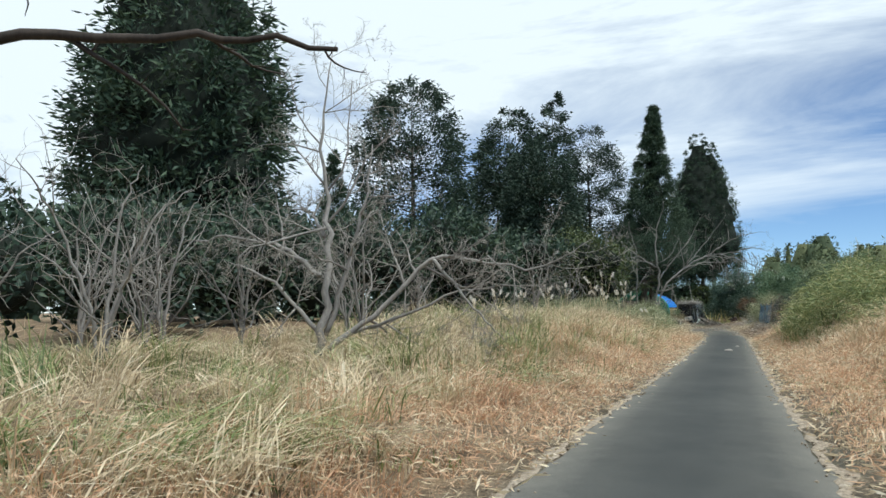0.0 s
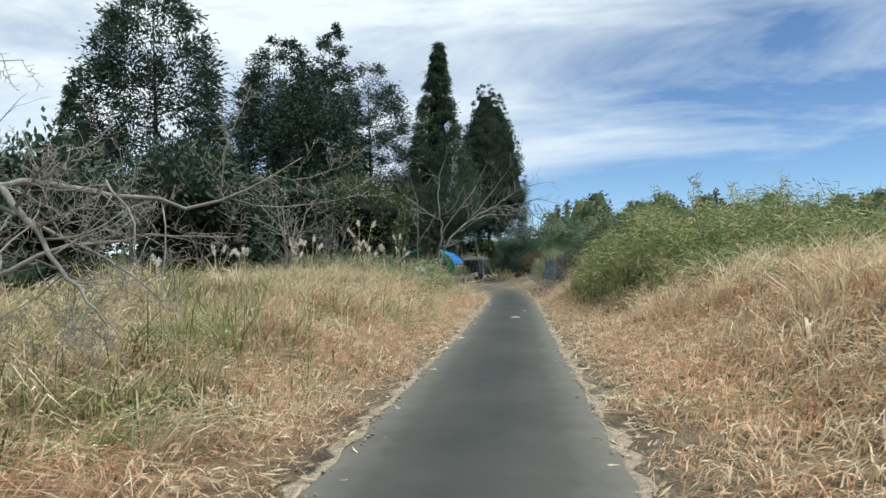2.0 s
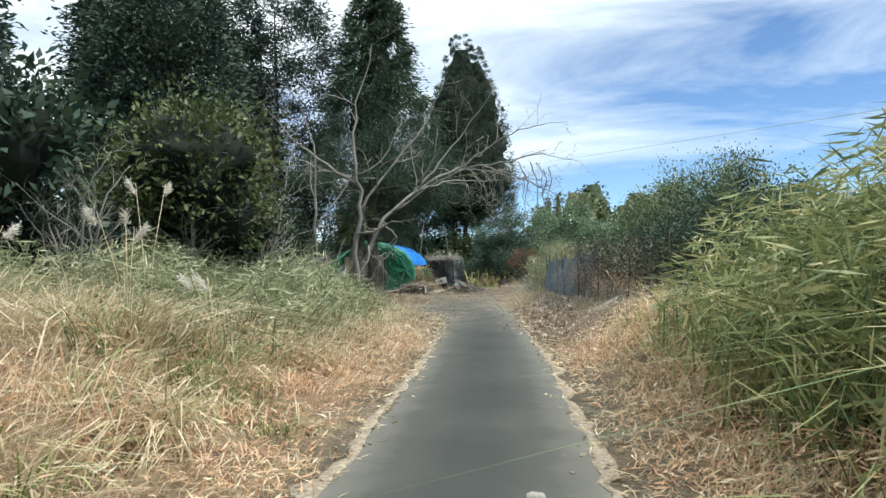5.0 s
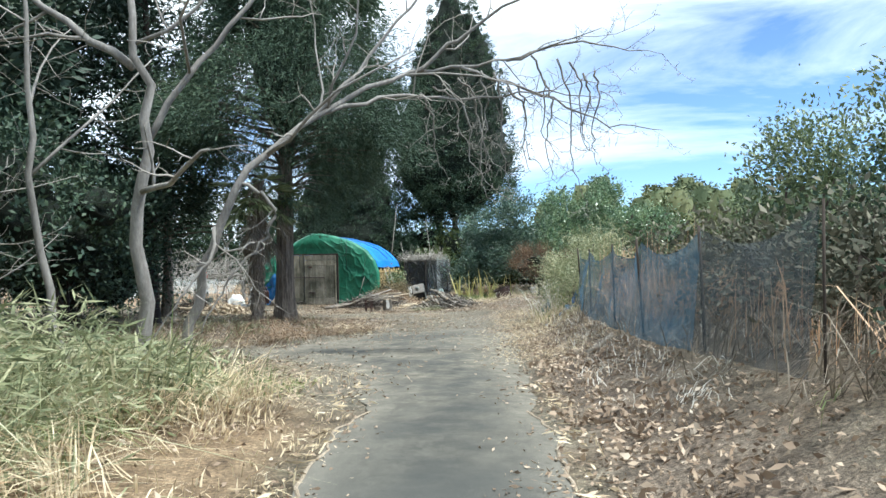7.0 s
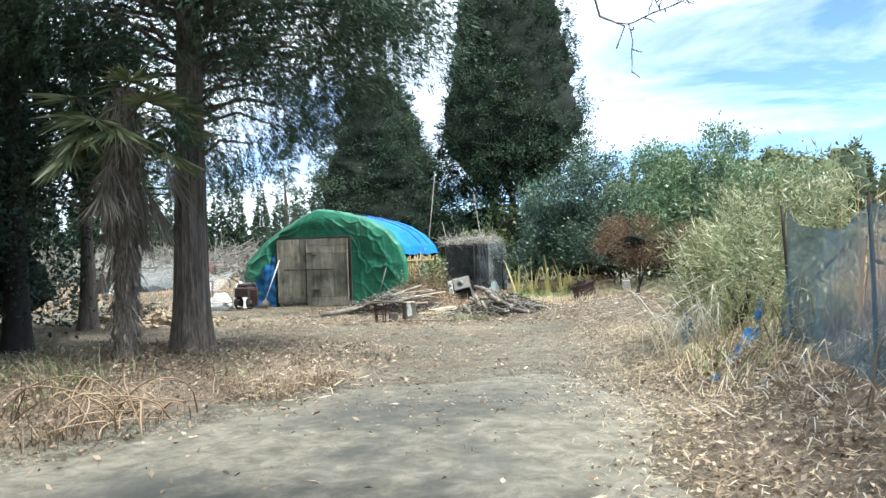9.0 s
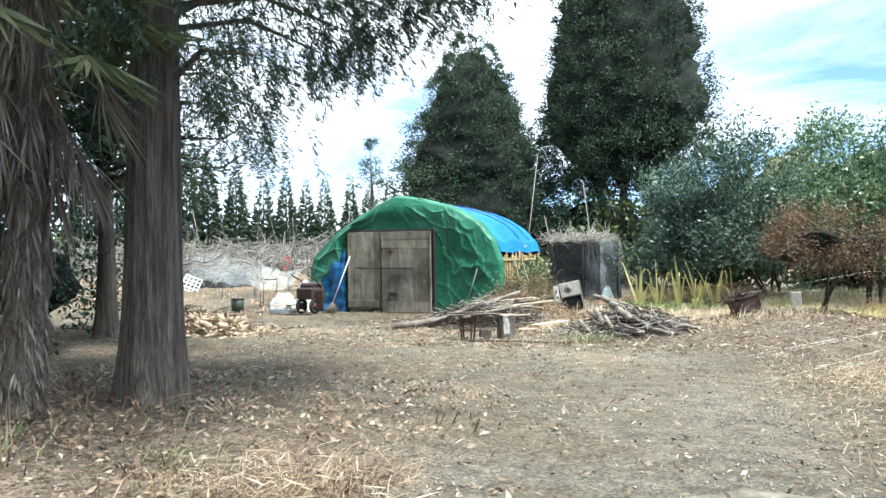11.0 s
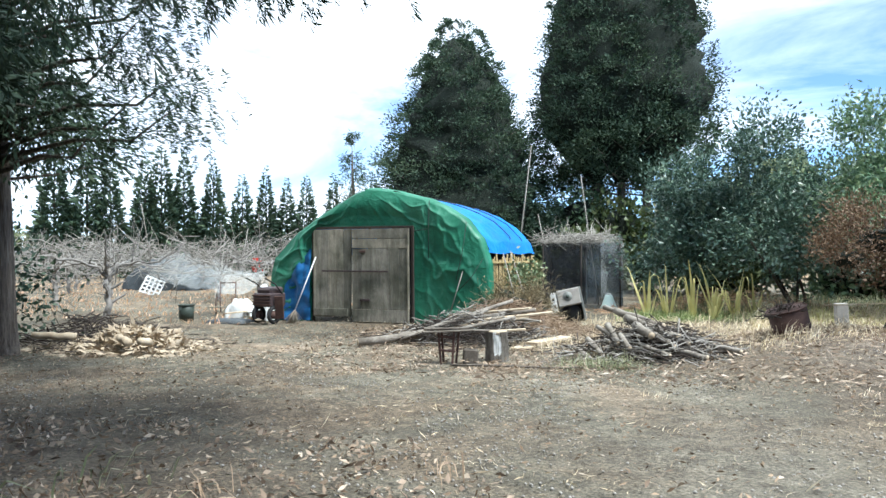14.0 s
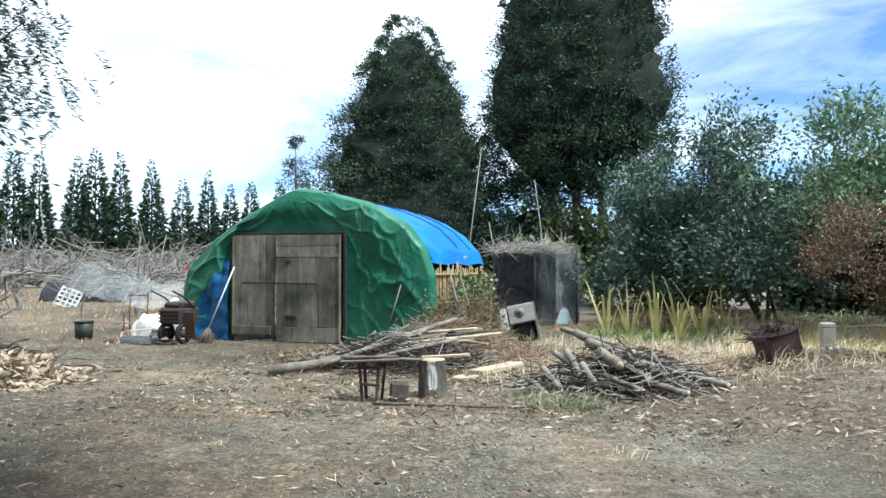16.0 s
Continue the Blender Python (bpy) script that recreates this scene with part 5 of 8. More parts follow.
def grid_np(P):
    r, c = P.shape[:2]
    i = np.arange(r * c).reshape(r, c)
    return P.reshape(-1, 3), [np.stack([i[:-1, :-1], i[:-1, 1:], i[1:, 1:], i[1:, :-1]], -1).reshape(-1, 4)]


def noise3(P, scale, seed=0.0):
    return np.array([noise.noise((p[0] * scale + seed, p[1] * scale, p[2] * scale)) for p in P.reshape(-1, 3)]).reshape(P.shape[:-1])


def tarp_material(name, dark, mid, light):
    m, n, l, b = material(name, mid, 0.5)
    v = coords(n, l, "Object")
    big = noise_node(n, l, 1.1, 6, 0.7, v, 0.6)
    r = ramp_node(n, [(0.3, dark), (0.5, mid), (0.72, light)])
    l.new(big.outputs["Fac"], r.inputs["Fac"])
    l.new(r.outputs["Color"], b.inputs["Base Color"])
    b.inputs["Specular IOR Level"].default_value = 0.4
    # thin creases in a wandering web
    wob = noise_node(n, l, 1.6, 4, 0.6, v)
    mixv = n.new("ShaderNodeMix")
    mixv.data_type, mixv.blend_type = "RGBA", "ADD"
    mixv.inputs[0].default_value = 0.8
    l.new(v, mixv.inputs[6])
    l.new(wob.outputs["Color"], mixv.inputs[7])
    vor = n.new("ShaderNodeTexVoronoi")
    vor.feature = "DISTANCE_TO_EDGE"
    vor.inputs["Scale"].default_value = 2.3
    l.new(mixv.outputs[2], vor.inputs["Vector"])
    line = ramp_node(n, [(0.0, (1, 1, 1)), (0.12, (0.25, 0.25, 0.25)), (0.3, (0, 0, 0))])
    l.new(vor.outputs["Distance"], line.inputs["Fac"])
    fine = noise_node(n, l, 7, 5, 0.65, v, 1.0)
    ad = n.new("ShaderNodeMath")
    ad.operation = "MULTIPLY_ADD"
    ad.inputs[1].default_value = 0.9
    l.new(fine.outputs["Fac"], ad.inputs[0])
    l.new(line.outputs["Color"], ad.inputs[2])
    bump(n, l, b, ad.outputs[0], 0.3, 0.022)
    return m


M["green_tarp"] = tarp_material("green_tarpaulin", (0.009, 0.078, 0.045), (0.02, 0.148, 0.082), (0.06, 0.225, 0.14))
M["blue_tarp"] = tarp_material("blue_tarpaulin", (0.006, 0.10, 0.38), (0.010, 0.17, 0.57), (0.03, 0.25, 0.68))
M["dark_blue_sheet"] = tarp_material("faded_blue_sheet", (0.006, 0.05, 0.15), (0.012, 0.10, 0.27), (0.03, 0.17, 0.38))
NA = 280
A = arch(NA)
DOOR_L, DOOR_R, DOOR_H = -1.42, 1.02, 2.08
inner = np.array([(DOOR_L, 0.0), (DOOR_L, DOOR_H), (DOOR_R, DOOR_H), (DOOR_R, 0.0)])
si = np.array([0.0, 0.36, 0.64, 1.0])
tt = np.linspace(0, 1, NA)
B = np.stack([np.interp(tt, si, inner[:, 0]), np.interp(tt, si, inner[:, 1])], 1)
rows = []
for k in np.linspace(0, 1, 60):
    q = A * (1 - k) + B * k
    rows.append(np.stack([q[:, 0], np.full(NA, -0.06 * math.sin(math.pi * min(1, k * 1.5))), q[:, 1]], 1))
P = np.array(rows)
ang = np.arctan2(P[..., 0] + 0.1, 3.05 - P[..., 2])
gather = np.clip(np.hypot(P[..., 0] + 0.1, 2.95 - P[..., 2]) / 1.4, 0.15, 1)
sway = noise3(P, 0.8, 2.0) + 0.35 * noise3(P, 2.4, 5.0)
# a taut sheet with thin sharp pleats that fan out from the crown, slack and slanting on one side
ridge = lambda v, p: (1 - np.abs(2 * (v - np.floor(v)) - 1)) ** p
pleat = 0.06 * ridge(1.9 * ang + 0.7 * sway, 9) * gather + 0.035 * ridge(4.3 * ang - 0.8 * sway + 0.3, 9) * gather
hang = (0.035 * ridge(1.5 * P[..., 0] + 0.25 * P[..., 2] + 1.3 * sway, 6) + 0.02 * ridge(3.4 * P[..., 0] - 0.5 * P[..., 2] + 1.1 * sway, 8)) * smooth01(0.7, 1.3, P[..., 0])
slant = (0.06 * ridge(0.55 * P[..., 0] - 1.05 * P[..., 2] + 0.9 * sway, 3) + 0.04 * ridge(1.5 * P[..., 0] - 2.1 * P[..., 2] + 1.2 * sway, 5)) * smooth01(0.6, 1.3, -P[..., 0])
broad = 0.035 * noise3(P, 1.1, 3.0)
P[..., 1] -= (pleat + hang + slant + broad) * np.sin(np.linspace(0.25, 3.0, 60))[:, None] + 0.02
front = P.copy()
# the sheet also wraps back over the roof
wrap_depth = np.interp(A[:, 0], [-2.62, -1.5, 0, 1.4, 2.7], [0.8, 1.0, 0.9, 0.5, 0.25])
W_rows = []
for k in np.linspace(1, 0, 8):
    q = A * (1 + 0.012)
    W_rows.append(np.stack([q[:, 0], wrap_depth * k, q[:, 1] + 0.02], 1))
Wr = np.array(W_rows)
Wr[..., 2] += 0.03 * noise3(Wr, 3.0, 5.0)
Wr[-1] = front[0]
part("green_tarpaulin", mesh_np("green_tarpaulin", *grid_np(np.concatenate([Wr[:-1], front])), smooth=True), M["green_tarp"], shed, "creased green tarpaulin over the front")
LEN = 4.0
keep = (A[:, 1] > 1.5)
R = A[keep]
rows = [np.stack([R[:, 0] * (1 + 0.0), np.full(len(R), yy), R[:, 1] - 0.012 + 0.02 * math.sin(yy * 4)], 1) for yy in np.linspace(0.05, LEN, 16)]
P = np.array(rows)
P[..., 2] += 0.025 * noise3(P, 2.0, 1.0)
part("blue_tarpaulin", mesh_np("blue_tarpaulin", *grid_np(P), smooth=True), M["blue_tarp"], shed, "bright blue tarpaulin over the roof")

# ---- shed: doors, frame, side wall ----
M["plank"] = mottled("weathered_plank", [(0.28, (0.10, 0.094, 0.082)), (0.5, (0.225, 0.215, 0.19)), (0.72, (0.41, 0.395, 0.355))], 3.0, 0.9, 26, 0.6, 0.006, (4, 4, 0.5))
pm = M["plank"].node_tree
info, tone = pm.nodes.new("ShaderNodeObjectInfo"), ramp_node(pm.nodes, [(0.0, (0.62, 0.62, 0.58)), (0.6, (0.95, 0.93, 0.9)), (1.0, (1.2, 1.14, 1.04))])
pm.links.new(info.outputs["Random"], tone.inputs["Fac"])
stain = ramp_node(pm.nodes, [(0.38, (0.5, 0.52, 0.45)), (0.6, (1.1, 1.08, 1.02))])
pm.links.new(noise_node(pm.nodes, pm.links, 1.7, 4, 0.6, coords(pm.nodes, pm.links, "Object")).outputs["Fac"], stain.inputs["Fac"])
old = pm.nodes["Principled BSDF"].inputs["Base Color"].links[0].from_socket
worn = mix_color(pm.nodes, pm.links, 1.0, mix_color(pm.nodes, pm.links, 1.0, old, tone.outputs["Color"], "MULTIPLY"), stain.outputs["Color"], "MULTIPLY")
pm.links.new(worn, pm.nodes["Principled BSDF"].inputs["Base Color"])
M["old_wood"] = mottled("pale_cut_wood", [(0.25, (0.22, 0.16, 0.10)), (0.5, (0.42, 0.34, 0.24)), (0.75, (0.62, 0.54, 0.42))], 4.0, 0.85, 40, 0.4, 0.006, (1, 1, 1))
M["log_bark"] = mottled("log_bark", [(0.25, (0.06, 0.05, 0.04)), (0.5, (0.19, 0.165, 0.135)), (0.75, (0.40, 0.37, 0.32))], 5.0, 0.95, 30, 0.7, 0.012)
M["stump_bark"] = mottled("stump_bark", [(0.3, (0.035, 0.03, 0.024)), (0.5, (0.10, 0.088, 0.072)), (0.72, (0.22, 0.20, 0.17))], 9.0, 0.95, 40, 0.8, 0.012, (1, 1, 0.4))
M["dark_wood"] = mottled("dark_rotten_wood", [(0.3, (0.04, 0.032, 0.026)), (0.5, (0.105, 0.088, 0.07)), (0.72, (0.21, 0.185, 0.155))], 6.0, 0.95, 40, 0.6, 0.006)
M["dry_mass"] = leafy("withered_weed_mass", [(0.0, (0.06, 0.05, 0.03)), (0.5, (0.185, 0.15, 0.085)), (1.0, (0.36, 0.29, 0.17))], 0.8, 0.15, 1.8)
M["bamboo"] = mottled("dry_bamboo_slat", [(0.25, (0.18, 0.125, 0.055)), (0.5, (0.40, 0.30, 0.14)), (0.75, (0.56, 0.46, 0.27))], 3.0, 0.6, 20, 0.3, 0.004, (3, 3, 0.4))
M["iron"] = mottled("rusty_iron", [(0.25, (0.03, 0.018, 0.015)), (0.5, (0.075, 0.042, 0.034)), (0.75, (0.14, 0.085, 0.065))], 7.0, 0.8, 50, 0.5, 0.004)
M["dark_paint"] = mottled("dark_worn_paint", [(0.25, (0.02, 0.018, 0.02)), (0.5, (0.05, 0.035, 0.035)), (0.75, (0.10, 0.05, 0.05))], 6.0, 0.6, 40, 0.3, 0.003)
M["rubber"] = mottled("black_rubber", [(0.3, (0.012, 0.012, 0.012)), (0.7, (0.035, 0.034, 0.033))], 8, 0.85, 60, 0.4, 0.003)
M["white_paint"] = mottled("dirty_white_paint", [(0.25, (0.36, 0.35, 0.31)), (0.5, (0.60, 0.60, 0.57)), (0.8, (0.78, 0.78, 0.76))], 4, 0.6, 40, 0.2, 0.003)
M["white_sheet"] = mottled("white_plastic_sheet", [(0.25, (0.45, 0.46, 0.45)), (0.5, (0.68, 0.69, 0.68)), (0.8, (0.8, 0.8, 0.8))], 3, 0.45, 12, 0.5, 0.03)
M["concrete"] = mottled("concrete_post", [(0.25, (0.17, 0.155, 0.13)), (0.5, (0.30, 0.28, 0.25)), (0.8, (0.44, 0.42, 0.38))], 5, 0.9, 60, 0.4, 0.004)
M["grey_metal"] = mottled("scuffed_grey_metal", [(0.25, (0.07, 0.075, 0.07)), (0.5, (0.16, 0.165, 0.15)), (0.8, (0.33, 0.33, 0.30))], 4, 0.55, 40, 0.3, 0.004)
M["red_cloth"] = mottled("red_cloth", [(0.3, (0.45, 0.03, 0.025)), (0.7, (0.72, 0.07, 0.05))], 5, 0.8, 30, 0.3, 0.01)
M["dark_sheet"] = mottled("dark_sheet", [(0.3, (0.02, 0.025, 0.03)), (0.7, (0.07, 0.08, 0.085))], 4, 0.6, 12, 0.7, 0.04)
M["dark_green"] = mottled("dark_green_plastic", [(0.3, (0.02, 0.03, 0.024)), (0.7, (0.06, 0.075, 0.06))], 5, 0.5, 40, 0.2, 0.003)
M["yellow_reed"] = leafy("yellowing_leaf", [(0.0, (0.55, 0.22, 0.08)), (0.28, (0.42, 0.37, 0.14)), (0.6, (0.62, 0.57, 0.25)), (1.0, (0.80, 0.74, 0.46))], 0.5, 0.4, 1.2)
M["bramble"] = leafy("bramble_leaf", [(0.0, (0.04, 0.045, 0.03)), (0.5, (0.10, 0.10, 0.07)), (1.0, (0.24, 0.22, 0.16))], 0.7, 0.15, 1.5)
M["dead_stem"] = leafy("withered_stem", [(0.0, (0.10, 0.065, 0.04)), (0.5, (0.24, 0.165, 0.105)), (1.0, (0.42, 0.32, 0.22))], 0.8, 0.0, 1.0)
M["mint"] = mottled("pale_mint_plastic", [(0.3, (0.55, 0.68, 0.62)), (0.7, (0.74, 0.85, 0.79))], 5, 0.5, 30, 0.2, 0.003)
M["plume"] = leafy("silver_plume", [(0.0, (0.60, 0.56, 0.48)), (1.0, (0.88, 0.86, 0.80))], 0.8, 0.4, 1.0)
M["palm_leaf"] = leafy("palm_leaf", [(0.0, (0.05, 0.075, 0.03)), (0.5, (0.15, 0.185, 0.085)), (1.0, (0.33, 0.345, 0.19))], 0.4, 0.3, 1.0)
M["palm_dead"] = leafy("dead_palm_leaf", [(0.0, (0.10, 0.08, 0.06)), (0.6, (0.24, 0.205, 0.16)), (1.0, (0.44, 0.40, 0.33))], 0.7, 0.2, 1.0)


def net_material(name, color, cover, cell):
    """Netting: threads with open mesh between them."""
    m, n, l, b = material(name, color, 0.7)
    v = coords(n, l, "Object", (1, 1, 1))
    big = noise_node(n, l, 1.2, 4, 0.6, v)
    w = []
    for turn in (0.785, -0.785):
        mp, wv = n.new("ShaderNodeMapping"), n.new("ShaderNodeTexWave")
        mp.inputs["Rotation"].default_value = (0, turn, 0.3)
        wv.inputs["Scale"].default_value = 1 / cell
        wv.bands_direction = "X"
        l.new(v, mp.inputs["Vector"])
        l.new(mp.outputs[0], wv.inputs["Vector"])
        w.append(wv)
    mx = n.new("ShaderNodeMath")
    mx.operation = "MAXIMUM"
    l.new(w[0].outputs["Fac"], mx.inputs[0])
    l.new(w[1].outputs["Fac"], mx.inputs[1])
    th = n.new("ShaderNodeMath")
    th.operation = "MULTIPLY_ADD"
    th.inputs[1].default_value, th.inputs[2].default_value = 0.55, cover - 0.45
    l.new(mx.outputs[0], th.inputs[0])
    ad = n.new("ShaderNodeMath")
    ad.operation = "MULTIPLY_ADD"
    ad.use_clamp = True
    ad.inputs[1].default_value = 0.35
    l.new(big.outputs["Fac"], ad.inputs[0])
    l.new(th.outputs[0], ad.inputs[2])
    tr, sh, out = n.new("ShaderNodeBsdfTransparent"), n.new("ShaderNodeMixShader"), n["Material Output"]
    l.new(ad.outputs[0], sh.inputs[0])
    l.new(tr.outputs[0], sh.inputs[1])
    l.new(b.outputs[0], sh.inputs[2])
    l.new(sh.outputs[0], out.inputs["Surface"])
    return m


M["blue_net"] = net_material("blue_netting", (0.085, 0.17, 0.25), 0.5, 0.05)
M["grey_net"] = net_material("grey_netting", (0.09, 0.11, 0.125), 0.38, 0.05)
M["dark_net"] = net_material("dark_netting", (0.016, 0.018, 0.022), 0.60, 0.08)
M["white_net"] = net_material("pale_bird_netting", (0.6, 0.62, 0.6), 0.12, 0.06)


def plank(parent, sx, sz, at, rng, name="plank", mat="plank", thick=0.024, turn=(0, 0, 0)):
    return part(name, box_bm(sx, thick, sz, at, (turn[0] + rng.normal() * 0.15, turn[1] + rng.normal() * 0.35, turn[2]), 0.004), M[mat], parent)


rng = np.random.default_rng(61)
for side, (x0, x1) in (("left", (-1.40, -0.44)), ("right", (-0.40, 0.98))):
    door = new("door")
    door.parent = shed
    y0 = -0.10 if side == "left" else -0.13
    n = 5 if side == "left" else 6
    w = (x1 - x0) / n
    top = 2.06 if side == "left" else 1.62
    for i in range(n):
        z0 = 0.12 if side == "left" else 0.30
        plank(door, w - 0.005, top - z0, (x0 + w * (i + 0.5), y0 + rng.normal() * 0.003, (top + z0) / 2), rng)
    if side == "left":
        part("batten", box_bm(0.86, 0.03, 0.16, (x0 + 0.45, y0 - 0.026, 0.14 + 0.08)), M["plank"], door)
        part("stile", box_bm(0.04, 0.02, 1.9, (x0 + 0.02, y0 - 0.02, 1.08)), M["plank"], door)
    else:
        for k in range(2):
            part("board", box_bm(x1 - x0, 0.026, 0.205, ((x0 + x1) / 2, y0 - 0.002, 1.73 + 0.215 * k), (0, 0.4, 0)), M["plank"], door)
        part("board", box_bm(x1 - x0 - 0.02, 0.03, 0.27, ((x0 + x1) / 2, y0 - 0.003, 0.155)), M["plank"], door)
        part("latch", box_bm(0.24, 0.04, 0.05, (x0 + 0.32, y0 - 0.03, 0.50)), M["dark_paint"], door)
        part("hinge", box_bm(0.14, 0.02, 0.05, (x0 + 0.26, y0 - 0.022, 1.56)), M["iron"], door)
        part("stile", box_bm(0.04, 0.02, 1.9, (x1 - 0.02, y0 - 0.02, 1.02)), M["plank"], door)
part("bar", box_bm(1.62, 0.035, 0.035, (-0.33, -0.175, 1.13), (0, 0.6, 0)), M["dark_paint"], shed, "dark wooden bar across both doors")
part("lintel", box_bm(2.5, 0.04, 0.05, (-0.2, -0.06, 2.09), (0, 0.5, 0)), M["dark_bark"], shed)
part("door_post", box_bm(0.05, 0.05, 2.06, (1.03, -0.06, 1.03)), M["dark_bark"], shed)
part("door_post", box_bm(0.04, 0.05, 2.06, (-1.44, -0.06, 1.03)), M["dark_bark"], shed)
# blue sheet that fills the gap beside the doors
gx_, gz_ = np.meshgrid(np.linspace(0, 1, 20), np.linspace(0, 1, 26))
xl = np.interp(gz_, [0, 0.5, 1], [-2.25, -2.15, -1.5])
P = np.stack([xl + (-1.47 - xl) * gx_, -0.10 + 0 * gx_, 0.03 + 1.6 * gz_], -1)
P[..., 1] += 0.10 * noise3(P * [1.6, 1, 0.6], 2.6, 4.0) + 0.05 * noise3(P, 7.0, 2.0) - 0.03
part("blue_sheet", mesh_np("blue_sheet", *grid_np(P), smooth=True), M["dark_blue_sheet"], shed, "crumpled blue sheet beside the doors")
# side wall of bamboo slats under the blue eave, hoops inside, back sheet
for i in range(46):
    yy = 0.12 + i * 0.082
    h = 1.42 + rng.normal() * 0.06
    part("slat", box_bm(0.02, 0.062, h, (2.66 + rng.normal() * 0.012, yy, h / 2), (rng.normal() * 0.8, rng.normal() * 0.6, 0), 0.006), M["bamboo"], shed)
for zz in (0.75, 1.3):
    part("rail", box_bm(0.03, 3.8, 0.04, (2.70, 2.0, zz)), M["bamboo"], shed)
P = np.array([[[x * 0.985, LEN - 0.05, z * 0.985 * k] for x, z in A] for k in np.linspace(0, 1, 6)])
part("back_sheet", mesh_np("back_sheet", *grid_np(P)), M["dark_sheet"], shed)
for yy in (0.1, 1.4, 2.7, 3.9):
    hoop = [(np.stack([A[:, 0] * 0.985, np.full(len(A), yy), A[:, 1] * 0.985 - 0.03], 1), np.full(len(A), 0.02))]
    part("hoop", tube("hoop", hoop, 6), M["iron"], shed)
for (a, b) in (((1.9, -0.16, 0.2), (2.2, -0.12, 1.15)), ((2.75, 0.9, 1.5), (3.3, 0.2, 0.25)), ((2.7, 1.6, 1.55), (3.4, 0.8, 0.1))):
    part("prop_pole", tube("prop_pole", [(np.array([a, b]), np.array([0.013, 0.010]))], 6), M["twig"], shed)
for t0, t1 in (((0.55, 0.02, 2.82), (2.6, 0.4, 1.62)), ((0.2, 1.2, 2.9), (2.75, 2.6, 1.5)), ((0.2, 2.4, 2.9), (2.8, 3.4, 1.5))):
    k = np.linspace(0, 1, 9)[:, None]
    line = np.array(t0) * (1 - k) + np.array(t1) * k
    line[:, 2] = np.interp(line[:, 0], A[::1, 0][20:], A[::1, 1][20:]) + 0.035
    part("rope", tube("rope", [(line, np.full(9, 0.010))], 4), M["rubber"], shed)
for rope in (((1.47, 2.62), (1.44, 2.0), (1.45, 1.4)), ((2.3, 2.15), (2.2, 1.5), (2.06, 0.94)), ((2.66, 1.4), (2.4, 1.0), (2.1, 0.72)), ((1.08, 1.98), (1.25, 2.0), (1.45, 2.02))):
    line = np.array([(x, -0.17, z) for x, z in rope])
    part("rope", tube("rope", [(line, np.full(3, 0.008))], 4), M["rubber"], shed)
vine = np.stack([rng.uniform(2.70, 2.95, 420), rng.uniform(1.0, 3.9, 420), rng.normal(1.0, 0.16, 420)], 1)
part("vine", mesh_np("vine", *leaf_np(vine, unit(rng.normal(size=(420, 3))), rng.uniform(0.07, 0.14, 420), rng.uniform(0.05, 0.1, 420), rng)), M["laurel"], shed, "green vine along the side wall", kind="stuff")


# ---- netted pen beside the shed ----
pen = thing("pen", pose(-3.45, 43.6, 0, 0, 0, 3), "dark netted pen roofed with cut branches beside the shed", "pen")
for x in (-1.05, 0, 1.05):
    for y in (-0.9, 0.9):
        part("post", tube("post", [(np.array([[x, y, -0.05], [x + 0.02, y, 1.86]]), np.array([0.022, 0.018]))], 7), M["dark_bark"], pen)
for x0, y0, x1, y1 in ((-1.05, -0.9, 0.12, -0.9), (0.12, -0.9, 1.05, -0.9), (1.05, -0.9, 1.05, 0.9), (-1.05, -0.9, -1.05, 0.9), (-1.05, 0.9, 1.05, 0.9)):
    s, t = np.meshgrid(np.linspace(0, 1, 18), np.linspace(0, 1, 12))
    P = np.stack([x0 + (x1 - x0) * s, y0 + (y1 - y0) * s, 0.02 + 1.78 * t], -1)
    P[..., :2] += (0.06 * noise3(P, 2.0, 7.0) + 0.04 * ridge(3 * P[..., 0] + 1.5 * P[..., 2] + 2 * noise3(P, 1.5, 9.0), 4))[..., None]
    part("net_panel", mesh_np("net_panel", *grid_np(P), smooth=True), M["dark_net" if x0 + x1 < 0.5 else "grey_net"], pen, "dark plastic netting")
s_, t_ = np.meshgrid(np.linspace(0, 1, 14), np.linspace(0, 1, 14))
P = np.stack([0.55 + (0.55 + 0.35 * (1 - t_)) * s_, -1.0 + 0.5 * s_, 0.3 + 1.7 * t_], -1)
P[..., 1] += 0.12 * noise3(P, 2.5, 4.0)
part("veil", mesh_np("veil", *grid_np(P), smooth=True), M["white_net"], pen, "torn pale netting hanging at the corner")
sticks = []
for i in range(260):
    c = np.array([rng.uniform(-1.15, 0.75), rng.uniform(-1.0, 1.0), 1.82 + rng.uniform(0, 0.2)])
    d = unit(rng.normal(size=3) * [1, 0.7, 0.3 if i % 3 else 1.1])
    L = rng.uniform(0.25, 0.75)
    sticks.append((np.array([c - d * L * 0.5, c + rng.normal(size=3) * 0.05, c + d * L]), np.array([0.012, 0.010, 0.005])))
part("branch_roof", tube("branch_roof", sticks, 4), M["twig"], pen, "loose pile of cut branches", kind="stuff")
for x, y, h, lean in ((-3.1, 44.3, 3.9, -0.5), (-1.55, 45.6, 3.6, 0.05), (-1.2, 45.5, 3.9, 0.1), (-5.3, 42.6, 4.6, 0.55), (-4.4, 44.8, 2.8, -0.6)):
    pole = thing("bamboo_pole", (x, y, -0.03), "thin grey bamboo pole leaning near the pen", "pole", "poles near the pen")
    part("cane", tube("cane", [(np.array([[0, 0, 0], [lean * 0.5, 0, h * 0.5], [lean, 0.1, h]]), np.array([0.022, 0.02, 0.012]))], 6), M["twig"], pole)


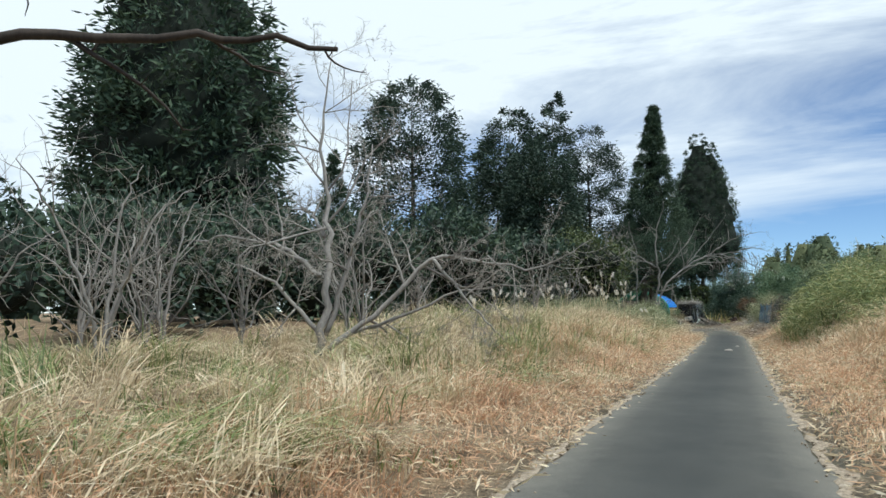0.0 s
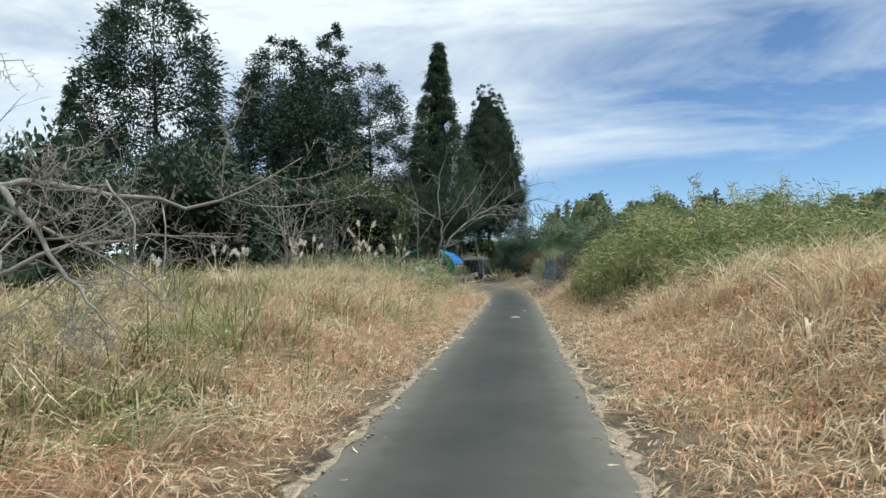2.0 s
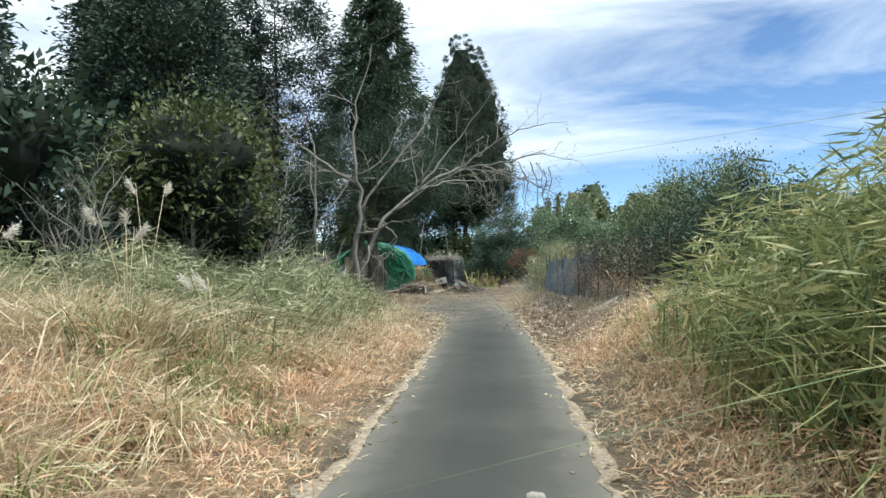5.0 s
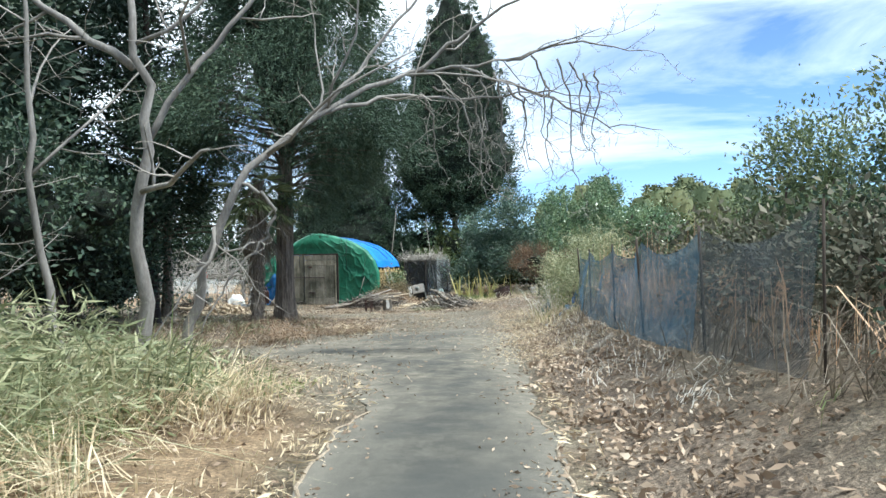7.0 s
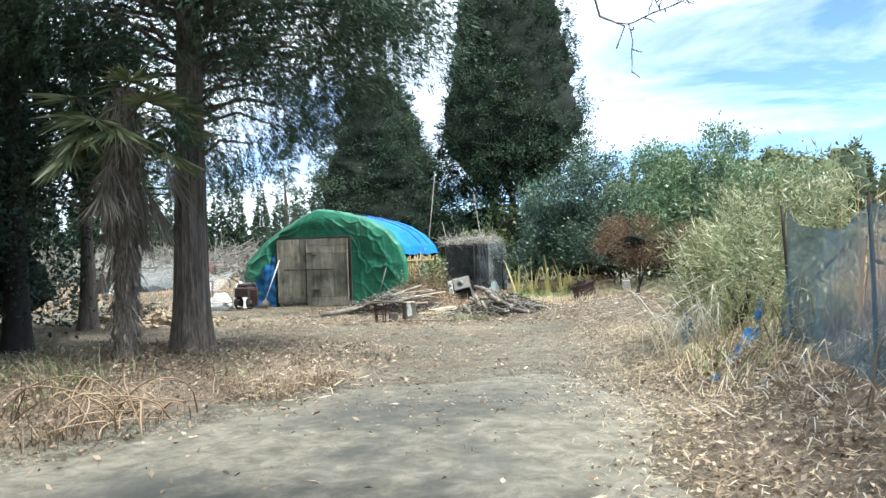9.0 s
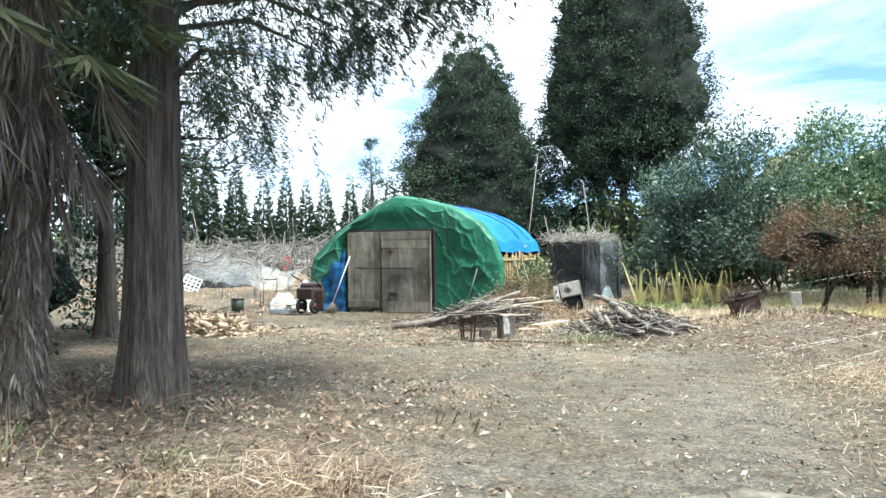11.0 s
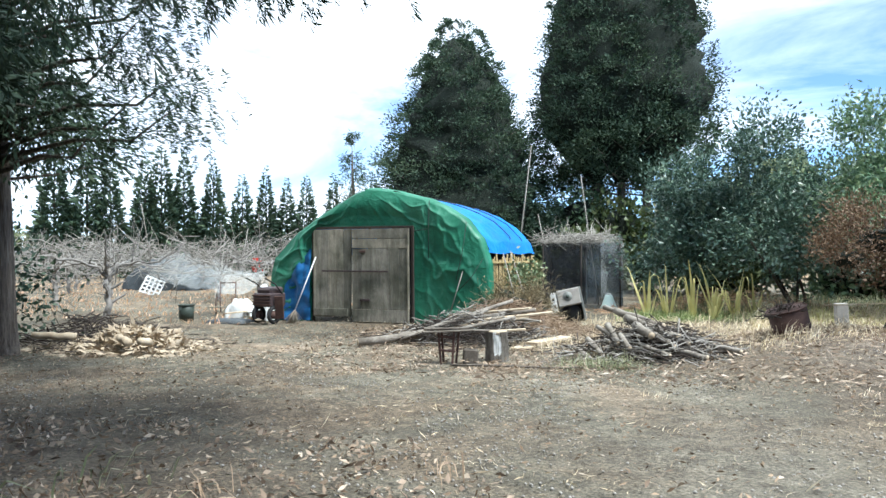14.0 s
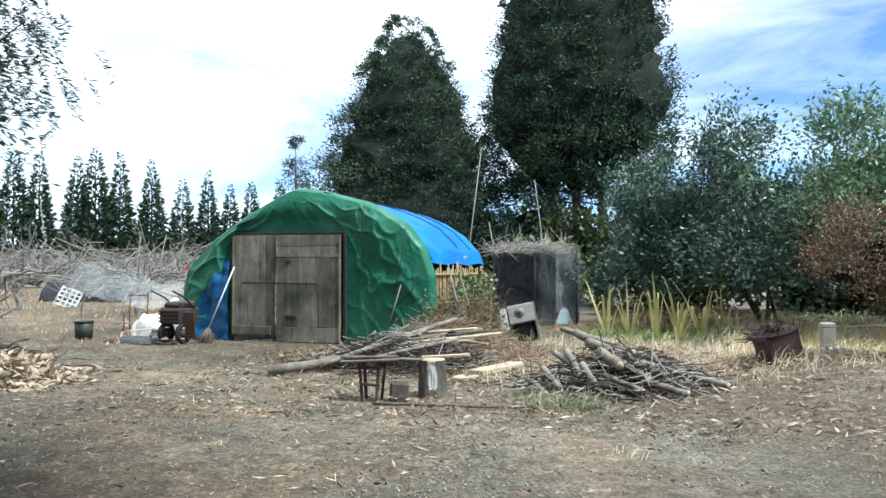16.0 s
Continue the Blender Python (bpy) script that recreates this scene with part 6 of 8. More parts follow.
# ---- wood in the yard ----
def log(name, a, b, r, label, rng, group="", taper=0.85, bark="log_bark"):
    a, b = np.array(a, float), np.array(b, float)
    root = thing(name, Matrix.Translation(a), label, "log", group)
    d = b - a
    k = np.linspace(0, 1, 6)[:, None]
    line = d * k + rng.normal(size=(6, 3)) * r * 0.12
    rad = r * (1 + (taper - 1) * k[:, 0]) * (1 + rng.normal(size=6) * 0.02)
    part("bark", tube("bark", [(line, rad)], 10), M[bark], root)
    w = unit(d)
    for p, q, rr in ((line[0], -w, rad[0]), (line[-1], w, rad[-1])):
        part("cut_end", tube("cut_end", [(np.array([p - q * 0.01, p + q * 0.006]), np.array([rr * 0.95, rr * 0.9]))], 10, False), M["old_wood"], root)
    return root


def brush(name, at, n, size, label, rng, length=(0.25, 0.7), mat="twig", thick=(0.004, 0.013)):
    """A heap of loose sticks on the ground."""
    paths = []
    for i in range(n):
        p = rng.normal(size=2) * size[:2] * 0.45
        z = rng.uniform(0.02, 1) * size[2] * math.exp(-1.4 * float((p[0] / size[0]) ** 2 + (p[1] / size[1]) ** 2))
        d = unit(rng.normal(size=3) * [1, 1, 0.25])
        L = rng.uniform(*length) / 2
        c = np.array([p[0], p[1], z + 0.02])
        a, b = c - d * L, c + d * L
        a[2], b[2] = max(a[2], 0.01), max(b[2], 0.01)
        r = rng.uniform(*thick)
        paths.append((np.array([a, c + rng.normal(size=3) * 0.03, b]), np.array([r, r * 0.8, r * 0.4])))
    base = float(land(at[0], at[1]))
    ob = part(name, tube(name, paths, 4), M[mat])
    ob.location = (at[0], at[1], base)
    return tagged(ob, label, "brushwood", kind="stuff")


G = lambda x, y, z=0.0: (x, y, float(land(x, y)) + z)
# heap by the shed doors
log("log", G(-5.55, 32.70, 0.07), G(-4.35, 33.75, 0.22), 0.065, "long peeled grey log on the brushwood heap", rng, "logs of the first heap")
log("log", G(-5.05, 33.25, 0.10), G(-4.75, 33.6, 0.12), 0.11, "short thick dark log lying by the heap", rng, "logs of the first heap")
for a, b, r in (((-4.6, 33.2, 0.25), (-3.6, 35.0, 0.62), 0.035), ((-4.9, 34.0, 0.25), (-3.1, 34.6, 0.5), 0.04), ((-4.4, 33.1, 0.2), (-3.3, 33.9, 0.42), 0.03), ((-4.2, 34.6, 0.4), (-2.9, 34.0, 0.35), 0.028), ((-4.95, 33.0, 0.12), (-3.9, 34.4, 0.5), 0.03)):
    log("stick", G(*a), G(*b), r, "thin grey pole on the brushwood heap", rng, "logs of the first heap")
for a, rz, L in (((-3.5, 34.2, 0.40), 12, 1.5), ((-3.75, 34.0, 0.33), 24, 1.3), ((-3.9, 34.5, 0.46), -14, 1.6)):
    pl = thing("board", Matrix.Translation(G(*a)) @ pose(0, 0, 0, 4, -6, rz), "pale weathered board lying on the heap", "board", "boards on the heap")
    part("wood", box_bm(L, 0.13, 0.028), M["old_wood"], pl)
brush("brushwood_heap", (-4.0, 34.0), 240, (1.5, 1.0, 0.55), "heap of dry brushwood and sticks by the shed", rng)
# low stand and stump
stand = thing("low_stand", Matrix.Translation(G(-3.62, 31.35)) @ pose(0, 0, 0, 0, 0, 12), "low broken stand with loose dark boards on a rusty frame", "stand")
for x, y, z, L, w, rz in ((-0.02, -0.12, 0.435, 0.62, 0.10, 4), (0.10, 0.0, 0.445, 0.86, 0.09, -5), (-0.08, 0.11, 0.438, 0.55, 0.11, 3), (0.02, -0.04, 0.465, 0.5, 0.06, 14)):
    part("board", box_bm(L, w, 0.018, (x, y, z), (rng.normal() * 2, rng.normal() * 2.5, rz)), M["dark_wood"], stand)
for x, y, rx, ry_ in ((-0.12, -0.08, 3, -4), (0.06, -0.1, -4, 3), (0.1, 0.1, -5, 5), (-0.1, 0.1, 5, -3)):
    part("leg", box_bm(0.03, 0.03, 0.43, (x, y, 0.212), (rx, ry_, 0)), M["iron"], stand)
for z in (0.18, 0.36):
    part("rail", box_bm(0.22, 0.025, 0.03, (-0.02, -0.1, z), (0, 5, 0)), M["iron"], stand)
block = thing("wood_block", Matrix.Translation(G(-3.36, 31.42, -0.01)) @ pose(0, 0, 0, 0, 4, 20), "squat brown wooden block beside the stump", "block")
part("wood", box_bm(0.20, 0.16, 0.2, (0, 0, 0.1), bevel=0.015), M["dark_wood"], block)
stump = thing("stump", Matrix.Translation(G(-3.08, 31.75, -0.03)), "upright sawn log with dark bark and a pale patch", "stump")
za, aa = np.meshgrid(np.linspace(0, 0.43, 44), np.linspace(0, 2 * np.pi, 110, endpoint=False), indexing="ij")
swell = np.array([noise.noise((2.2 * math.cos(p), 2.2 * math.sin(p), 3.0 * q)) for p, q in zip(aa.ravel(), za.ravel())]).reshape(aa.shape)
rough_bark = np.array([noise.noise((8 * math.cos(p), 8 * math.sin(p), 6.0 * q + 3)) for p, q in zip(aa.ravel(), za.ravel())]).reshape(aa.shape)
bare = smooth01(0.13, 0.22, 0.50 - np.abs(((aa - 4.95 + np.pi) % (2 * np.pi)) - np.pi) + 0.16 * swell + 0.10 * rough_bark) * smooth01(0.08, 0.15, za + 0.05 * rough_bark)
rad = 0.152 * (1 + 0.10 * swell + 0.05 * rough_bark + 0.08 * np.exp(-za / 0.06)) - 0.012 * bare
ring_v = np.stack([rad * np.cos(aa), rad * np.sin(aa), za], -1).reshape(-1, 3)
I2 = np.arange(aa.size).reshape(aa.shape)
Q2 = np.stack([I2[:-1], np.roll(I2, -1, 1)[:-1], np.roll(I2, -1, 1)[1:], I2[1:]], -1)
gone = bare[:-1] > 0.5
part("bark", mesh_np("bark", ring_v, [Q2[~gone].reshape(-1, 4)], smooth=True), M["stump_bark"], stump)
part("bare_patch", mesh_np("bare_patch", ring_v, [Q2[gone].reshape(-1, 4)], smooth=True), M["white_paint"], stump, "pale irregular patch on one side")
part("cut_top", tube("cut_top", [(np.array([[0, 0, 0.40], [0, 0, 0.436]]), np.array([0.148, 0.142]))], 16, False), M["old_wood"], stump)
pl = thing("board", Matrix.Translation(G(-3.3, 33.2, 0.27)) @ pose(0, 0, 0, 0, -4, 6), "pale weathered board propped behind the stump", "board", "boards on the heap")
part("wood", box_bm(0.62, 0.11, 0.03), M["old_wood"], pl)
for (x, y), rz, L, z, w in (((-2.66, 33.4), 62, 0.85, 0.105, 0.22), ((-2.9, 33.05), 58, 0.6, 0.035, 0.2)):
    pl = thing("board", Matrix.Translation(G(x, y, z)) @ pose(0, 0, 0, 0, -2, rz), "pale thick board end lying on the bare earth", "board", "boards on the ground")
    part("wood", box_bm(L, w, 0.065, bevel=0.008), M["old_wood"], pl)
bent = thing("bent_stick", G(-3.5, 31.0, 0.02), "long curved dark stick lying on the earth", "stick")
t = np.linspace(0, 1, 9)
part("bark", tube("bark", [(np.stack([1.7 * t, 0.45 * t - 0.5 * t * (1 - t) * 1.6, 0.01 + 0.02 * np.sin(5 * t)], 1), np.linspace(0.018, 0.010, 9))], 7), M["dark_wood"], bent)
# second heap
for a, b, r in (((-1.62, 33.0, 0.60), (-0.95, 32.45, 0.42), 0.065), ((-1.45, 32.75, 0.52), (-0.75, 32.2, 0.28), 0.075), ((-1.3, 32.4, 0.44), (-1.08, 32.0, 0.34), 0.075), ((-1.7, 32.6, 0.44), (-1.5, 32.05, 0.24), 0.055),
                ((-1.05, 32.8, 0.40), (-0.6, 32.55, 0.28), 0.05), ((-0.95, 32.5, 0.34), (-0.62, 32.15, 0.2), 0.05), ((-1.95, 32.4, 0.26), (-1.7, 31.9, 0.1), 0.05), ((-1.25, 32.1, 0.22), (-0.85, 31.8, 0.1), 0.045),
                ((-2.05, 32.2, 0.12), (-1.85, 31.85, 0.06), 0.05), ((-0.3, 32.3, 0.12), (0.0, 32.0, 0.07), 0.045), ((-1.8, 33.2, 0.64), (-1.25, 32.9, 0.50), 0.045), ((-0.75, 32.0, 0.14), (-0.4, 31.8, 0.06), 0.05),
                ((-1.5, 32.2, 0.34), (-1.35, 31.85, 0.2), 0.05), ((-1.1, 32.3, 0.36), (-0.8, 31.95, 0.2), 0.045), ((-1.85, 32.75, 0.4), (-1.6, 32.3, 0.3), 0.04)):
    log("log", G(*a), G(*b), r * 0.8, "cut grey branch log in the untidy wood heap", rng, "logs of the second heap")
brush("dark_brush", (-4.1, 33.9), 900, (1.5, 1.0, 0.42), "dark thin twigs through the first heap", rng, (0.2, 0.7), "dark_bark", (0.003, 0.009))
brush("dark_brush", (-1.05, 32.5), 800, (1.1, 0.75, 0.5), "dark thin twigs through the wood heap", rng, (0.15, 0.5), "dark_bark", (0.003, 0.010))
brush("brushwood_heap", (-1.05, 32.4), 420, (1.2, 0.8, 0.42), "tangled heap of cut branches and twigs", rng, (0.15, 0.5))
brush("weed_heap", (-4.0, 36.2), 700, (1.2, 1.0, 0.6), "brown heap of withered weeds beside the shed", rng, (0.2, 0.7), "dead_stem", (0.003, 0.008))
brush("weed_heap", (-3.2, 35.4), 400, (1.0, 0.7, 0.16), "brown heap of withered straw by the wood", rng, (0.2, 0.6), "dead_stem", (0.003, 0.006))
brush("brushwood_heap", (-4.35, 36.7), 420, (1.0, 0.8, 0.5), "dry weeds and twigs beside the shed", rng)
brush("brushwood_heap", (-9.9, 32.0), 380, (1.6, 1.0, 0.5), "dark heap of twigs near the orchard", rng, mat="dark_bark")


def chips(name, at, n, size, label, rng, mat, length=(0.04, 0.12), width=(0.02, 0.05), hump=0.3, category="litter"):
    p = rng.normal(size=(n, 2)) * np.array(size) * 0.5
    x, y = at[0] + p[:, 0], at[1] + p[:, 1]
    z = land(x, y) + 0.015 + hump * np.exp(-((p[:, 0] / size[0]) ** 2 + (p[:, 1] / size[1]) ** 2) * 2.5) * rng.uniform(0.6, 1, n)
    way = unit(rng.normal(size=(n, 3)) * [1, 1, 0.3])
    return tagged(part(name, leaf_mesh(name, np.stack([x, y, z], 1), way, rng.uniform(*length, n), rng.uniform(*width, n), rng), M[mat]), label, category, kind="stuff")


chips("withered_weeds", (-3.75, 36.0), 3000, (1.3, 1.0), "brown heap of withered weeds beside the air conditioner", rng, "dead_stem", (0.1, 0.34), (0.006, 0.016), 0.55, "weeds")
chips("withered_weeds", (-2.6, 35.6), 1600, (1.2, 0.9), "low brown heap of withered straw behind the wood", rng, "dead_leaf", (0.08, 0.26), (0.005, 0.014), 0.08, "weeds")
chips("withered_weeds", (0.9, 34.4), 2600, (1.4, 0.8), "withered weeds round the barrel and post", rng, "dead_leaf", (0.06, 0.2), (0.005, 0.014), 0.05, "weeds")
chips("wood_shavings", (-8.9, 31.6), 2400, (1.1, 0.8), "heap of pale yellow wood shavings and chips", rng, "old_wood", (0.08, 0.26), (0.03, 0.07), 0.34)
for i in range(5):
    a = (-9.0 + rng.normal() * 0.5, 31.4 + rng.normal() * 0.4, 0.2)
    log("split_log", G(*a), G(a[0] + rng.normal() * 0.3, a[1] + rng.normal() * 0.3, 0.24), 0.06, "short split piece of pale firewood", rng, "firewood pieces", bark="old_wood")

# ---- things by the shed ----
unit_box = thing("air_conditioner", Matrix.Translation(G(-3.02, 38.0, -0.02)) @ pose(0, 0, 0, -7, -12, 10), "scrapped grey air conditioner outdoor unit leaning in the weeds", "appliance")
part("casing", box_bm(0.5, 0.24, 0.36, (0.1, 0.12, 0.56), bevel=0.02), M["concrete"], unit_box)
# black plate and disc stand in for the shade in the unit's open lower half
part("back_plate", box_bm(0.5, 0.03, 0.42, (0.1, 0.22, 0.2), bevel=0.005), M["rubber"], unit_box)
part("fan_guard", tube("fan_guard", [(np.array([[0.1, 0.19, 0.2], [0.1, 0.12, 0.2]]), np.array([0.2, 0.19]))], 20, False), M["rubber"], unit_box)
part("corner_post", box_bm(0.05, 0.22, 0.74, (0.36, 0.12, 0.37), bevel=0.008), M["grey_metal"], unit_box)
# black box painting the shade in the gap between casing and panel
part("inner_side", box_bm(0.04, 0.22, 0.7, (-0.14, 0.12, 0.36), bevel=0.006), M["rubber"], unit_box)
part("side_panel", box_bm(0.13, 0.05, 0.70, (-0.25, -0.03, 0.36), (3, 5, 0), 0.01), M["white_paint"], unit_box)
ringa = np.linspace(0, 2 * np.pi, 25)
part("dial", tube("dial", [(np.array([[0.08, 0.0, 0.58], [0.08, -0.012, 0.58]]), np.array([0.10, 0.095]))], 18, False), M["grey_metal"], unit_box)
part("hub", tube("hub", [(np.array([[0.08, -0.01, 0.58], [0.08, -0.03, 0.58]]), np.array([0.045, 0.04]))], 12, False), M["dark_green"], unit_box)
for z in (0.1, 0.26, 0.42, 0.56):
    part("label_mark", box_bm(0.06, 0.012, 0.05, (-0.25 + rng.normal() * 0.015 + 0.03, -0.06, z), (3, 5, 0), 0.002), M["rubber"], unit_box)
bush("weed_mound", (-3.95, 36.9), [((0, 0, 0.42), (0.7, 0.5, 0.5)), ((0.45, 0.2, 0.3), (0.5, 0.45, 0.4)), ((-0.3, 0.4, 0.55), (0.5, 0.5, 0.5))], "brown mound of withered weeds leaning on the shed's side", 230, "dry_mass", 700, 0.17, 0.012, 0.4, 4, category="weeds")
chips("withered_weeds", (-3.75, 36.05), 3600, (0.8, 0.7), "reddish withered straw at the foot of the weed mound", rng, "dead_stem", (0.08, 0.3), (0.005, 0.013), 0.4, "weeds")
bell = thing("lamp_shade", Matrix.Translation(G(-2.62, 42.35)), "pale mint conical lamp shade standing on the ground", "lampshade")
part("shade", tube("shade", [(np.array([[0, 0, 0.02], [0, 0, 0.10], [0, 0, 0.34], [0, 0, 0.40]]), np.array([0.25, 0.20, 0.11, 0.09]))], 20), M["mint"], bell)
part("collar", tube("collar", [(np.array([[0, 0, 0.39], [0, 0, 0.44]]), np.array([0.07, 0.06]))], 14), M["white_paint"], bell)
cart = thing("hand_cart", Matrix.Translation(G(-9.35, 36.35)) @ pose(0, 0, 0, 0, 0, -12), "old dark red two-wheeled machine with ribbed casing", "machine")
part("body", box_bm(0.52, 0.5, 0.30, (0, 0, 0.52), bevel=0.03), M["dark_paint"], cart)
for i in range(4):
    part("rib", box_bm(0.54, 0.02, 0.03, (0, -0.255, 0.42 + i * 0.065), bevel=0.006), M["iron"], cart)
part("hood", box_bm(0.44, 0.42, 0.14, (0, 0.02, 0.72), (4, 0, 0), 0.04), M["dark_paint"], cart)
for x in (-0.2, 0.24):
    wheel = part("wheel", tube("wheel", [(np.array([[x - 0.05, -0.12, 0.2], [x + 0.05, -0.12, 0.2]]), np.array([0.09, 0.09]))], 16, False), M["iron"], cart)
    part("tyre", tube("tyre", [(np.stack([np.full(21, x), -0.12 + 0.155 * np.cos(np.linspace(0, 6.2832, 21)), 0.2 + 0.155 * np.sin(np.linspace(0, 6.2832, 21))], 1), np.full(21, 0.045))], 8), M["rubber"], wheel)
for x in (-0.24, 0.24):
    part("handle", tube("handle", [(np.array([[x, 0.2, 0.6], [x * 1.1, -0.1, 0.86], [x * 1.15, -0.42, 1.0]]), np.full(3, 0.016))], 7), M["rubber"], cart)
part("flap", box_bm(0.2, 0.03, 0.5, (0.38, -0.1, 0.36), (8, 0, 20), 0.01), M["iron"], cart)
broom = thing("broom", Matrix.Translation(G(-8.78, 36.55)), "broom with a pale blue handle leaning on the blue sheet", "broom")
part("handle", tube("handle", [(np.array([[0.0, -0.1, 0.28], [0.32, 0.28, 1.45]]), np.array([0.014, 0.013]))], 8), M["white_sheet"], broom)
bristle = [(np.array([[0, -0.1, 0.30], [rng.normal() * 0.10 - 0.06, -0.12 + rng.normal() * 0.09, 0.0]]), np.array([0.006, 0.003])) for _ in range(120)]
part("bristles", tube("bristles", bristle, 3), M["palm_dead"], broom, kind="stuff")


def crumpled(name, at, size, mat, label, category, seed, n=18):
    """A sheet or sack lying in folds."""
    s, t = np.meshgrid(np.linspace(-1, 1, n), np.linspace(-1, 1, n))
    r = np.clip(1 - np.maximum(np.abs(s), np.abs(t)) ** 2.2, 0, 1)
    P = np.stack([s * size[0] * (0.85 + 0.15 * r), t * size[1] * (0.85 + 0.15 * r), size[2] * r ** 0.6], -1)
    P += 0.12 * min(size) * np.stack([noise3(P, 4 / max(size), seed + k) for k in (0, 5, 9)], -1)
    P[..., 2] = np.maximum(P[..., 2] + 0.25 * size[2] * noise3(P, 3.5 / max(size), seed + 3) * r, 0.0)
    root = thing(name, G(*at), label, category)
    part("sheet", mesh_np("sheet", *grid_np(P), smooth=True), M[mat], root)
    return root


crumpled("sack", (-9.85, 36.95, 0.0), (0.22, 0.2, 0.78), "white_sheet", "white plastic sack standing behind the machine", "sack", 3)
crumpled("dark_sheet", (-10.3, 36.3), (0.55, 0.35, 0.10), "dark_sheet", "crumpled dark plastic sheet on the ground", "sheet", 8)
crumpled("white_sheet", (-10.9, 37.6), (0.35, 0.3, 0.45), "white_sheet", "torn white plastic sheet hanging on sticks", "sheet", 12)
bucket = thing("bucket", G(-11.66, 36.55), "dark green square-sided bucket on the earth", "bucket")
part("body", tube("body", [(np.array([[0, 0, 0], [0, 0, 0.36]]), np.array([0.16, 0.18]))], 16), M["dark_green"], bucket)
part("rim", tube("rim", [(np.stack([0.185 * np.cos(ringa), 0.185 * np.sin(ringa), np.full(25, 0.36)], 1), np.full(25, 0.014))], 6), M["dark_green"], bucket)
chair = thing("chair_frame", Matrix.Translation(G(-12.0, 38.6)) @ pose(0, 0, 0, 0, 0, 20), "rusty metal chair frame without a seat", "chair")
for x in (-0.2, 0.2):
    part("leg", tube("leg", [(np.array([[x, -0.2, 0], [x, -0.2, 0.42], [x, 0.2, 0.44], [x, 0.26, 0.85]]), np.full(4, 0.014))], 6), M["iron"], chair)
    part("leg", tube("leg", [(np.array([[x, 0.2, 0.44], [x, 0.24, 0]]), np.full(2, 0.014))], 6), M["iron"], chair)
part("backrest", tube("backrest", [(np.array([[-0.2, 0.26, 0.8], [0.2, 0.26, 0.8]]), np.full(2, 0.016))], 6), M["iron"], chair)
for i in range(7):
    x, y = -10.6 + rng.normal() * 1.0, 37.6 + rng.normal() * 0.8
    pl = thing("board", Matrix.Translation(G(x, y, 0.03 + 0.03 * i)) @ pose(0, 0, 0, 0, rng.normal() * 4, rng.uniform(0, 180)), "grey scrap board lying by the shed", "board", "scrap boards")
    part("wood", box_bm(rng.uniform(0.5, 1.3), 0.1, 0.03), M["old_wood" if i % 2 else "plank"], pl)
# white pierced panel, far in the orchard
panel = thing("pierced_panel", Matrix.Translation(G(-21.6, 47.2, 0.0)) @ pose(0, 0, 0, -20, 22, 25), "white plastic tray with square holes standing on edge", "tray")
for i in range(5):
    part("bar", box_bm(0.8, 0.03, 0.06, (0, 0, 0.06 + i * 0.17)), M["white_sheet"], panel)
    part("bar", box_bm(0.06, 0.032, 0.76, (-0.37 + i * 0.185, 0, 0.40)), M["white_sheet"], panel)
crumpled("covered_mound", (-24.5, 52.5), (2.4, 1.4, 1.5), "dark_sheet", "dark sheet-covered mound among the orchard trees", "mound", 21, 26)
crumpled("covered_mound", (-21.8, 54.5), (1.2, 0.9, 0.9), "white_net", "mound under pale netting among the orchard trees", "mound", 27, 22)
red = thing("red_cloth", G(-18.2, 50.0, 1.5), "small red cloth hanging from an orchard branch", "cloth")
s_, t_ = np.meshgrid(np.linspace(-0.25, 0.25, 8), np.linspace(0, 0.6, 8))
P = np.stack([s_, 0 * s_, -t_], -1)
P[..., 1] += 0.12 * noise3(P, 3.0, 2.0)
part("cloth", mesh_np("cloth", *grid_np(P), smooth=True), M["red_cloth"], red)
s_, t_ = np.meshgrid(np.linspace(0, 1, 24), np.linspace(0, 1, 10))
P = np.stack([-22 + 10 * s_, 48 - 8 * s_ + 1.2 * (t_ - 0.5), 0.5 + 1.3 * t_ * (1 - 0.6 * s_)], -1)
P += 0.25 * np.stack([noise3(P, 0.8, k) for k in (1, 4, 7)], -1)
netob = thing("bird_netting", (0, 0, 0), "pale torn bird netting sagging over orchard branches", "netting")
part("net", mesh_np("net", *grid_np(P), smooth=True), M["white_net"], netob)

# ---- barrel, post, reeds ----
barrel = thing("barrel", Matrix.Translation(G(0.82, 33.75, -0.04)) @ pose(0, 0, 0, 8, -14, 0) @ Matrix.Diagonal((1.32, 1.3, 1.0, 1)), "rusty cut-down steel barrel full of dry brush", "barrel")
part("shell", tube("shell", [(np.array([[0, 0, 0], [0, 0, 0.14], [0, 0, 0.16], [0, 0, 0.18], [0, 0, 0.42]]), np.array([0.2, 0.2, 0.208, 0.2, 0.205]))], 24, False), M["iron"], barrel)
part("rim", tube("rim", [(np.stack([0.207 * np.cos(ringa), 0.207 * np.sin(ringa), np.full(25, 0.42)], 1), np.full(25, 0.012))], 6), M["iron"], barrel)
sticks = []
for i in range(120):
    c = np.array([rng.normal() * 0.09 - 0.04, rng.normal() * 0.09, 0.38])
    d = unit(rng.normal(size=3) * [1, 1, 0.5] + [-0.2, 0, 0.3]) * rng.uniform(0.08, 0.22)
    sticks.append((np.array([c, c + d * 0.6 + rng.normal(size=3) * 0.03, c + d]), np.array([0.008, 0.006, 0.003])))
part("brush", tube("brush", sticks, 4), M["dark_bark"], barrel, kind="stuff")
